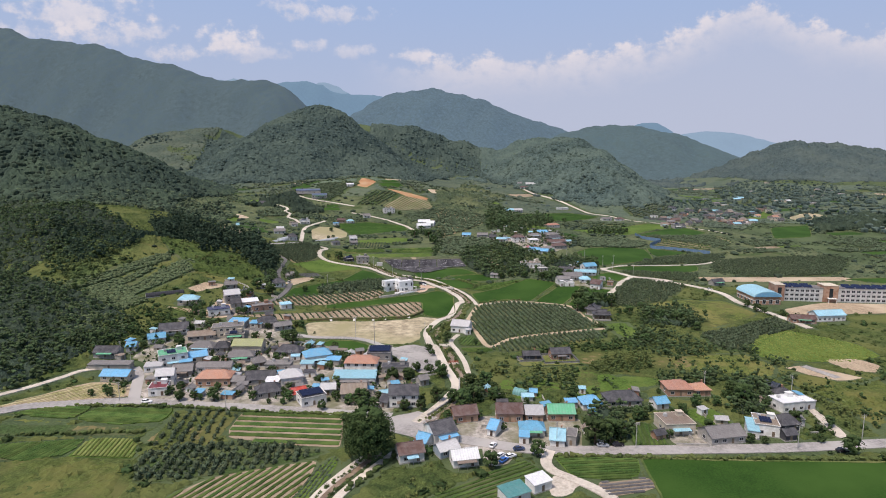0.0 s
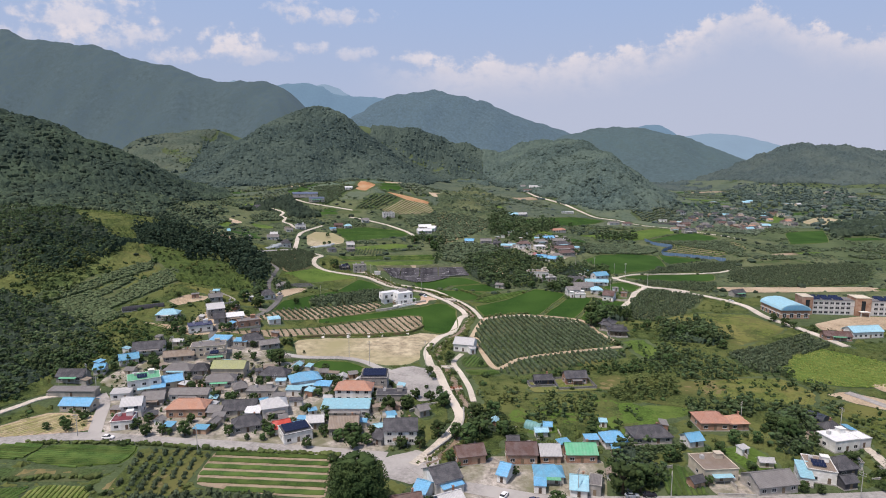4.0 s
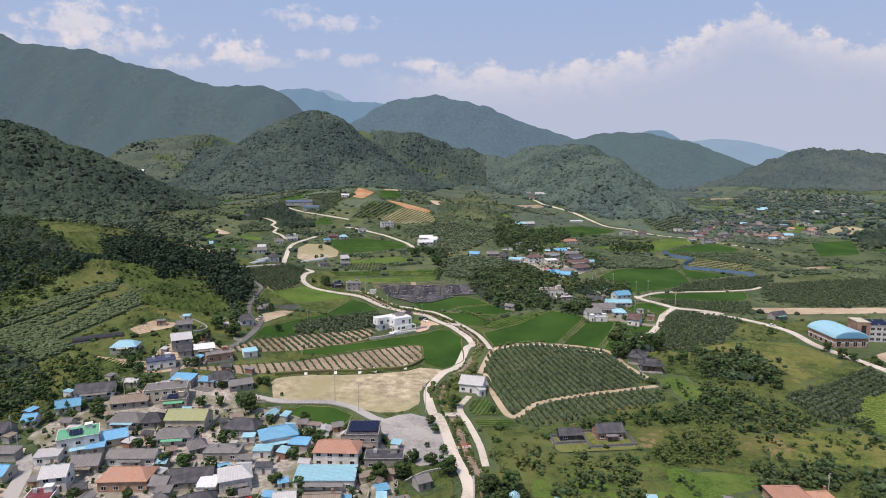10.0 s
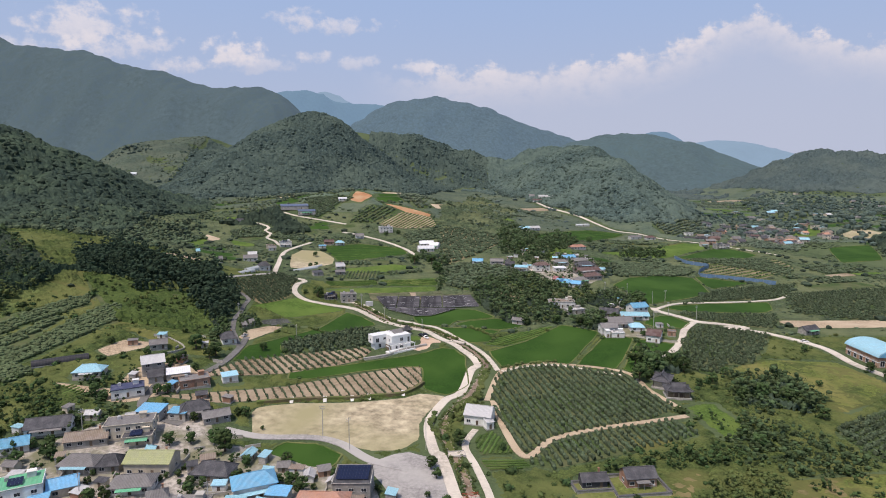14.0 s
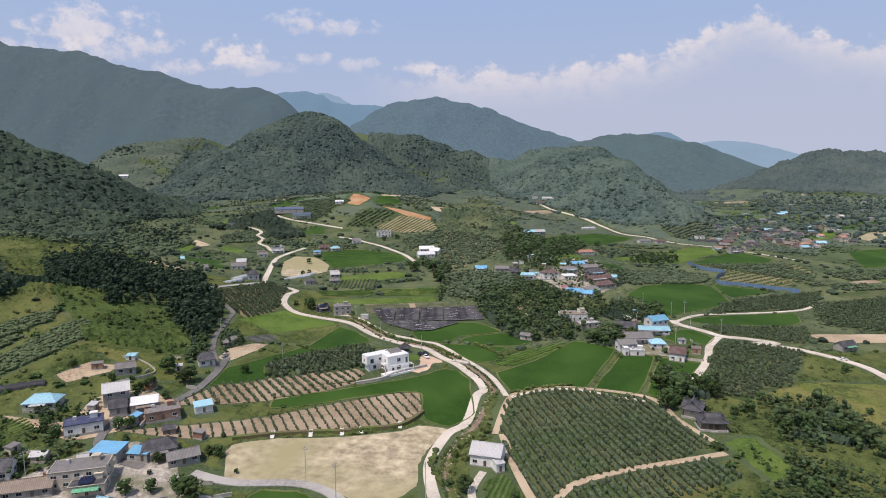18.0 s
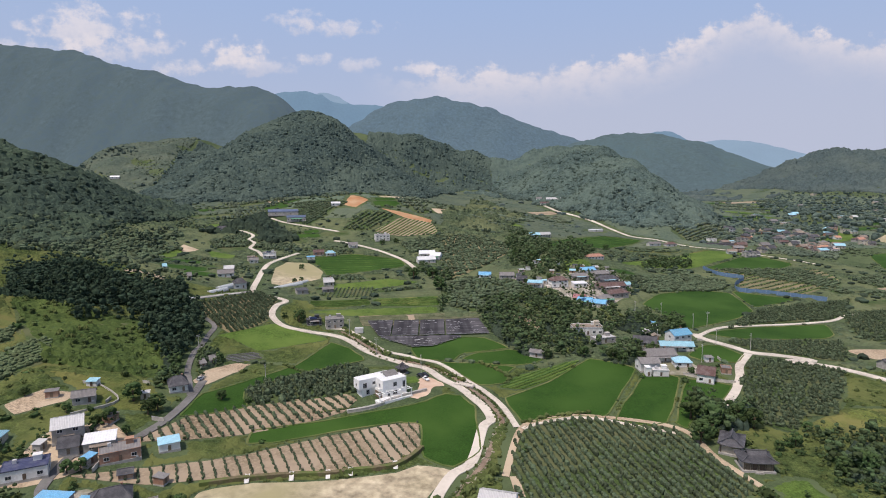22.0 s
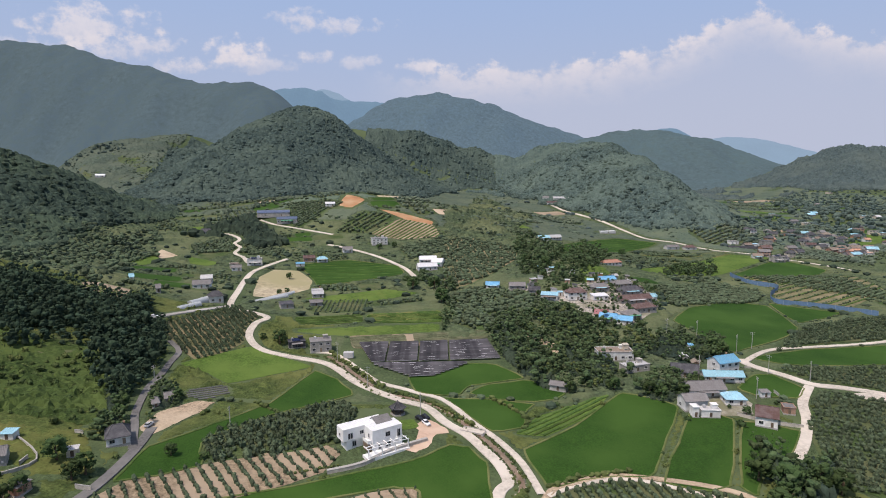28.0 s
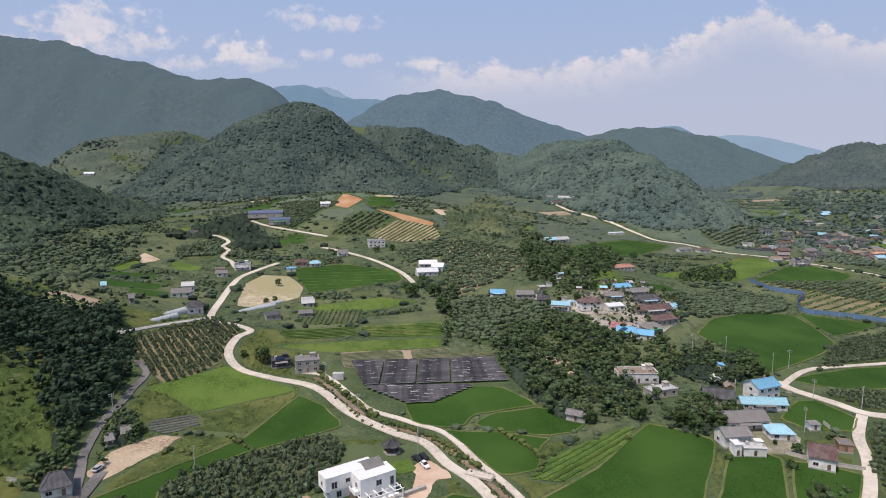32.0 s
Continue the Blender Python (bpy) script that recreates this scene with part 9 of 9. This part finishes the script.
grove("row of dark trees behind the farmhouses", [(111, 279), (121, 283), (155, 279), (150, 268), (132, 268), (107, 267)], 4.2, 2.9, 519)
grove("dark trees behind the white house by the drive", [(141, 270), (155, 268), (155, 249), (143, 236), (136, 244), (132, 253)], 4.6, 3.2, 520)
grove("leafy trees between the farmhouses", [(78, 251), (100, 251), (101, 242), (91, 230), (81, 228), (72, 239)], 4.6, 2.8, 521)
grove("bushes scattered below the shrine hall", [(100, 372), (140, 366), (135, 335), (110, 332)], 6.5, 2.2, 522, "shrub_dark", None, 0.45)
grove("bushes along the stream banks", [(17, 352), (24, 372), (33, 410), (38, 412), (32, 380), (26, 352)], 3.4, 1.7, 523, "shrub_dark", None, 0.3)
grove("dark shrubs round the lower waste ground", [(160, 330), (182, 318), (186, 290), (176, 268), (160, 262), (166, 300)], 5.0, 2.4, 524, "leaf_wood", None, 0.4)

grove("bushes and small trees along the eastern drive", [(173, 274), (176, 262), (182, 244), (171, 217), (166, 221), (168, 239), (166, 256)], 4.2, 2.2, 525, "wild", None, 0.2)
grove("bushes over the eastern waste ground", [(176, 270), (205, 268), (222, 280), (214, 250), (188, 228), (175, 216), (182, 244)], 5.5, 2.0, 526, "shrub_dark", None, 0.45)
sward("olive weeds over the eastern waste ground", [(168, 275), (185, 285), (205, 268), (222, 278), (214, 250), (188, 228), (175, 216), (180, 244)], "meadow_dull", 0.9, 527)
grove("garden shrubs beside the dark clad house", [(146, 217), (158, 223), (160, 218), (150, 212), (143, 212)], 2.6, 1.2, 528, "shrub_dark", CLUMPS, 0.2)
sward("yellow grass strip between the front fields", [(-142, 224), (-141, 229), (-109, 229), (-112, 223), (-140, 221)], "dry_grass", 0.35, 530)
sward("pale green grass plot by the front road", [(-170, 229), (-168, 234), (-147, 233), (-146, 229)], "meadow_blades", 0.35, 531)
sward("rough olive meadow in front of the fields", [(-150, 201), (-134, 204), (-106, 200), (-100, 183), (-98, 168), (-136, 168)], "meadow_dull", 0.9, 532)
sward("brown grass between the young orchard rows", [(-110, 214), (-107, 224), (-105, 238), (-83, 240), (-81, 216), (-94, 211)], "dry_grass", 0.3, 533)
grove("garden trees and shrubs among the village houses", [(-150, 262), (-140, 255), (-90, 252), (-20, 243), (-8, 250), (-8, 290), (-60, 325), (-120, 335), (-150, 315)], 5.2, 1.9, 534, "shrub_dark", None, 0.5)
grove("dark trees along the upper edge of the village", [(-178, 305), (-160, 322), (-150, 345), (-128, 365), (-122, 360), (-138, 338), (-150, 318), (-168, 300)], 4.4, 2.9, 535, "leaf_wood", None, 0.15)
grove("dark shrubs on the bank above the village", [(-178, 366), (-150, 378), (-128, 400), (-118, 420), (-124, 395), (-140, 360), (-165, 348)], 4.2, 2.4, 536, "shrub_dark", None, 0.25)
grove("dark scrub on the slope west of the village", [(-196, 322), (-176, 352), (-160, 356), (-146, 346), (-160, 326), (-172, 312), (-184, 300)], 4.0, 2.5, 537, "shrub_dark", None, 0.25)

grove("dark shrubs between the western farmyards", [(-192, 382), (-177, 380), (-140, 368), (-133, 350), (-147, 330), (-163, 328), (-180, 350)], 5.5, 2.1, 538, "shrub_dark", None, 0.4)

# orchard bands along the western terraces
for k, (turn, pts) in enumerate(((58, [(-243, 390), (-247, 407), (-228, 431), (-214, 466), (-206, 475), (-202, 461), (-212, 441), (-225, 415), (-236, 391)]),
                                 (70, [(-204, 405), (-200, 436), (-195, 463), (-187, 470), (-177, 451), (-185, 420), (-195, 390)]),
                                 (48, [(-217, 366), (-225, 388), (-215, 406), (-206, 407), (-195, 390), (-183, 384), (-191, 364), (-205, 362)]),
                                 (20, [(-225, 356), (-221, 367), (-202, 359), (-178, 355), (-176, 339), (-191, 327), (-204, 325)]),
                                 (64, [(-230, 399), (-214, 426), (-210, 442), (-204, 445), (-209, 416), (-221, 388)]))):
    orchard_block("dense grey green orchard hedges along a terrace", pts, turn, 2.3, 1.1, 1.2, 540 + k, "hedge_leaves", 1.1)
grove("dark trees on the terraced slope", [(-271, 457), (-265, 468), (-243, 487), (-234, 479), (-240, 451), (-248, 435), (-258, 440)], 5.0, 3.2, 550)
grove("dark trees at the foot of the terraces", [(-203, 324), (-190, 328), (-175, 321), (-180, 308), (-200, 300)], 4.6, 3.0, 551)
grove("dark trees above the terraces", [(-291, 453), (-271, 457), (-257, 438), (-255, 416), (-261, 409)], 5.4, 3.4, 552)
sward("yellow green grass on the knoll", [(-174, 441), (-149, 440), (-122, 438), (-106, 414), (-126, 408), (-150, 424)], "meadow_dull", 0.7, 553)
sward("lush climbing weeds over the slope below the pines", [(-228, 498), (-217, 506), (-194, 511), (-163, 510), (-130, 481), (-122, 442), (-132, 442), (-154, 444), (-177, 445), (-196, 468)], "lush_dark", 2.0, 559)
grove("bushes in the climbing weeds below the pines", [(-228, 498), (-194, 511), (-163, 510), (-130, 481), (-118, 442), (-154, 440), (-177, 445), (-196, 468)], 5.0, 1.5, 529, "wild", CLUMPS, 0.4)

grove("tall dark pines above the shaded lane", [(-233, 554), (-233, 570), (-199, 562), (-180, 542), (-164, 544), (-144, 540), (-133, 523), (-124, 488), (-118, 462), (-131, 467), (-147, 485), (-162, 510), (-181, 502), (-191, 491)], 6.0, 4.6, 554, "pine_wood", None, 0.0, 1.25)
grove("dark broadleaf trees over the lane", [(-127, 456), (-119, 456), (-110, 441), (-115, 430), (-124, 440)], 4.5, 3.4, 555)
grove("small dark trees beside the dirt turning place", [(-117, 458), (-112, 464), (-105, 448), (-107, 442)], 4.0, 2.4, 556)

# upper valley west of the road
grove("mixed scrub and orchard trees on the western slope", [(-470, 690), (-391, 726), (-331, 803), (-286, 844), (-260, 810), (-280, 703), (-256, 565), (-300, 560), (-380, 600)], 6.0, 2.5, 557, "orchard", CROWNS, 0.2)
grove("dark trees standing over the western slope", [(-470, 690), (-391, 726), (-331, 803), (-286, 844), (-260, 810), (-256, 565), (-300, 560), (-380, 600)], 14.0, 4.0, 558, "forest", None, 0.3)
grove("small orchard trees over the western slope", [(-363, 737), (-325, 750), (-299, 772), (-255, 772), (-238, 748), (-244, 708), (-230, 675), (-205, 591), (-219, 596), (-277, 658), (-336, 697)], 4.8, 2.1, 560, "orchard", CROWNS, 0.25)
orchard_block("orchard rows in the side valley", [(-235, 801), (-213, 836), (-193, 814), (-186, 786), (-215, 771)], 30, 5.0, 3.0, 1.9, 561)
orchard_block("orchard rows beside the winding lane", [(-188, 817), (-146, 808), (-139, 782), (-163, 781), (-181, 784)], 8, 5.0, 3.0, 1.9, 562)
orchard_block("grey green orchard on the spur", [(-179, 966), (-146, 963), (-116, 945), (-130, 925), (-147, 881), (-157, 892)], 62, 4.6, 2.6, 1.6, 563)
orchard_block("orchard above the white barns", [(-37, 826), (7, 866), (6, 810), (-24, 781)], 40, 5.0, 3.2, 2.1, 564)

sward("bright green grass strip across the upper plots", [(-83, 579), (-44, 590), (3, 596), (3, 578), (-54, 567), (-83, 572)], "lush", 0.4, 565)
sward("yellowing grass strip across the upper plots", [(-46, 616), (4, 624), (4, 597), (-42, 594)], "meadow_blades", 0.4, 566)
sward("rough grass between the upper plots and the road", [(-93, 646), (-39, 678), (-13, 665), (-37, 648), (-82, 631)], "lush", 0.4, 567)
grove("tall dark trees beside the white barns", [(-20, 700), (-8, 694), (10, 652), (16, 664), (6, 690), (-12, 716)], 7.0, 5.4, 568, "leaf_wood")
grove("low hedge trees along the plots", [(4, 575), (14, 600), (10, 650), (4, 650), (3, 600)], 5.0, 2.6, 569, "leaf_wood")

# the rise east of the road and round the hamlet
orchard_block("grey green orchard on the rise", [(7, 872), (31, 878), (79, 833), (74, 770), (41, 707), (4, 659)], 35, 6.2, 3.8, 2.0, 570, "orchard", 1.0, "orchard_floor")
orchard_block("orchard beside the shade nets", [(4, 654), (36, 678), (70, 639), (84, 610), (51, 599), (30, 574), (13, 590)], 20, 5.0, 3.2, 2.0, 571)
grove("tall dark trees on the rise", [(83, 863), (103, 890), (130, 819), (163, 874), (170, 814), (137, 746), (103, 668), (88, 663), (78, 687), (65, 704)], 8.0, 5.6, 572, "leaf_wood", None, 0.12)
sward("green grass slope below the tall trees", [(127, 760), (148, 750), (141, 704), (111, 667), (105, 677)], "lush", 0.6, 573)
grove("mixed woods below the hamlet", [(30, 574), (43, 593), (63, 616), (84, 606), (94, 590), (117, 581), (124, 563), (108, 531), (85, 495), (78, 500), (65, 492), (59, 492), (49, 518), (47, 560), (37, 540), (32, 550)], 5.6, 3.7, 574, "leaf_wood", None, 0.12)
grove("light green young trees in the mixed woods", [(30, 574), (63, 616), (94, 590), (124, 563), (108, 531), (85, 495), (59, 492), (40, 540)], 11.0, 3.2, 575, "wild", None, 0.3)
grove("leafy trees beside the farmhouses", [(100, 508), (118, 517), (126, 506), (114, 494), (105, 483), (95, 494)], 4.6, 3.4, 576)
grove("trees between the hamlet and the paddies", [(127, 571), (145, 567), (162, 562), (152, 538), (136, 532), (126, 547)], 5.2, 3.4, 577)
grove("garden trees among the hamlet houses", [(54, 669), (89, 636), (99, 594), (119, 587), (147, 621), (165, 660), (150, 720), (117, 700), (79, 665)], 7.5, 2.8, 578, "leaf_wood")
orchard_block("orchard rows behind the round paddy", [(168, 689), (233, 736), (259, 705), (229, 661), (178, 652), (162, 669)], 34, 4.6, 2.8, 1.8, 579)
grove("dark belt of trees beyond the paddies", [(208, 775), (246, 816), (273, 821), (252, 766), (222, 757), (198, 749)], 6.5, 4.6, 580)
orchard_block("dark rows of vines at the top of the netted field", [(279, 769), (363, 766), (359, 701), (340, 676), (314, 709), (294, 739)], 34, 5.0, 2.6, 1.5, 581, "orchard", 1.2)
orchard_block("far orchard at the foot of the round hill", [(329, 1005), (445, 1130), (423, 994), (401, 963), (331, 953)], 40, 7.0, 4.6, 2.4, 582, "hazed_orchard")
orchard_block("far orchard before the village", [(411, 939), (442, 901), (471, 864), (435, 821), (373, 865)], 30, 6.0, 4.0, 2.3, 583, "hazed_orchard")
TAKEN += WOODED

# ---- patchwork of plots over the rest of the valley floor ----
def patchwork(x0, x1, y0, y1, turn, wide, deep, seed, trees="orchard", far=False, bare=1.0):
    rnd, rs = random.Random(seed), np.random.RandomState(seed)
    c, s = math.cos(radians(turn)), math.sin(radians(turn))
    mx, my = (x0 + x1) / 2, (y0 + y1) / 2
    span = max(x1 - x0, y1 - y0) * 0.75
    spots = []
    v = -span
    while v < span:
        dv = deep * rnd.uniform(0.6, 1.4)
        u = -span + rnd.uniform(0, wide)
        while u < span:
            du = wide * rnd.uniform(0.5, 1.5)
            e = rnd.uniform(-0.12, 0.12) * dv
            box = [(u + 1, v + 1 + e), (u + du - 1, v + 1 - e), (u + du - 1, v + dv - 1 - e), (u + 1, v + dv - 1 + e)]
            u += du
            q = np.array([(a * c - b * s + mx, a * s + b * c + my) for a, b in box])
            if (q[:, 0] < x0).any() or (q[:, 0] > x1).any() or (q[:, 1] < y0).any() or (q[:, 1] > y1).any():
                continue
            test = np.concatenate([q, (q + np.roll(q, 1, 0)) / 2, (q + q.mean(0)) / 2, q.mean(0)[None]])
            if abs(q.mean(0)[0] * 1.0) > 0.8 * q.mean(0)[1] + 60 or (hills(test[:, 0], test[:, 1]) > 14).any() or not free_ground(test, 0.0).all():
                continue
            kind = rnd.choices(("orchard", "paddy", "bright", "veg", "soil", "sand", "tilled", "wild"), (42, 17, 9, 10, 4 * bare, 3 * bare, 4, 11))[0]
            if kind == "wild":
                continue
            name, words, m = {"orchard": ("orchard_ground", "grassy floor of a valley orchard plot", "veg"), "paddy": ("rice_paddy", "green rice paddy among valley orchards", "paddy"),
                              "bright": ("crop_plot", "light green crop plot in the valley", "bright"), "veg": ("crop_plot", "dark green vegetable plot in the valley", "veg"),
                              "soil": ("dry_field", "bare brown field in the valley", "soil"), "sand": ("dry_field", "tan dry field in the valley", "sand"),
                              "tilled": ("crop_plot", "tilled brown plot in the valley", "tilled")}[kind]
            field(name, words, m, [tuple(a) for a in q], 0.1 + 0.012 * rnd.randrange(9), bund=False)
            if kind == "orchard":
                gu, gv = np.meshgrid(np.arange(box[0][0] + 2, box[1][0] - 1, 5.5 if far else 3.4), np.arange(v + 2, v + dv - 2, 7.0 if far else 4.6))
                gu = gu.ravel() + rs.uniform(-0.8, 0.8, gu.size)
                gv = gv.ravel() + rs.uniform(-0.35, 0.35, gv.size)
                spots.append(np.stack([gu * c - gv * s + mx, gu * s + gv * c + my], 1))
        v += dv
    if spots:
        p = np.concatenate(spots)
        p = p[rs.uniform(0, 1, len(p)) > 0.06]
        tagged(scatter("orchard_trees", p, rs.uniform(0.7, 1.25, len(p)) * (2.6 if far else 1.7), M[trees], seed=seed), "rows of fruit trees on the valley plots", "orchard", kind="stuff")


patchwork(-330, 60, 600, 900, 20, 30, 16, 402, "orchard", False, 0.3)
patchwork(60, 440, 560, 930, 12, 42, 18, 403, "orchard", False, 0.3)
patchwork(440, 980, 420, 960, 8, 60, 24, 404, "orchard", False, 0.6)
patchwork(130, 1000, 930, 1700, 14, 70, 30, 405, "hazed_orchard", True, 0.6)
patchwork(1000, 1500, 1100, 1750, -10, 80, 34, 406, "hazed_orchard", True, 0.6)
patchwork(-420, 140, 900, 1120, 24, 36, 18, 407, "hazed_orchard", True, 0.3)
patchwork(-800, -420, 1150, 1650, 35, 40, 15, 408, "hazed_orchard", True, 0.0)
TAKEN[:] = [p for p in TAKEN if not any(p is q for q in WOODED)]
BOXES.clear()


def open_ground(x, y):
    p = np.stack([x.ravel(), y.ravel()], 1)
    ok = np.abs(p[:, 0]) < 0.8 * p[:, 1] + 25
    q = p[ok]
    ok[ok] = free_ground(q, 0.3) & ((hills(q[:, 0], q[:, 1]) < 18) | ((west_hill(q[:, 0], q[:, 1]) > 8) & ~west_wood(q[:, 0], q[:, 1]) & (q[:, 1] < 900)))
    return ok.reshape(x.shape)


canopy("tall weeds and low bushes over the waste ground", -330, 330, 150, 480, 1.1, 2.1, 0.95, open_ground, 321, "weeds", cover_near, "weeds", "weeds", 0.5)
canopy("lush low bushes over the green slope", -330, -60, 481, 600, 1.1, 2.3, 1.3, open_ground, 324, "weeds", cover_near, "weeds", "weeds", 0.5)
TAKEN.append(np.array([(-330, 481), (-60, 481), (-60, 600), (-330, 600)], float))
canopy("weeds and bushes across the upper valley", -560, 430, 480, 900, 1.9, 4.2, 1.5, open_ground, 322, "hazed_weeds", cover_near, "weeds", "weeds", 0.5)
canopy("low weeds and crops across the far valley", -420, 1300, 900, 1740, 3.8, 7.0, 1.6, open_ground, 323, "hazed_orchard", cover_near, "weeds", "weeds", 3.0)
canopy("hazy low crops at the end of the valley", 420, 1400, 1740, 2120, 6.0, 12.0, 2.0, lambda x, y: hills(x, y) < 26, 326, "hazed_orchard", cover_near, "weeds", "weeds", 3.0)
scrub("dense weeds and bushes over the waste ground", -330, 330, 150, 480, 5.2, 1.3, 0.4, "wild", 301)
scrub("bushes and small trees over the waste ground", -330, 330, 150, 480, 8.0, 2.3, 0.3, "shrub_dark", 302)
scrub("small orchard trees and bushes across the upper valley", -330, 430, 480, 900, 5.2, 1.6, 0.5, "orchard", 303)
scrub("dark small trees across the upper valley", -330, 430, 480, 900, 12.0, 3.0, 0.4, "forest", 304)
scrub("orchards across the far valley", 80, 1200, 900, 1700, 9.0, 2.4, 0.36, "hazed_orchard", 305)
scrub("dark trees across the far valley", 80, 1300, 900, 1750, 22.0, 4.6, 0.22, "hazed_far_forest", 306)
scrub("orchards across the east side of the valley", 430, 900, 450, 900, 7.0, 2.2, 0.6, "orchard", 307)
scrub("bushes across the side valley", -420, 80, 900, 1120, 8.0, 2.6, 0.55, "orchard", 308)
scrub("scrub on the terraced slope above the side valley", -800, -330, 1120, 1700, 10.0, 2.6, 0.5, "hazed_orchard", 309)

orchard("dense leafy crop in the bright field", BRIGHT_CROP, 12, 1.7, 1.5, 0.62, 0.7, 330, "bright_leaves")
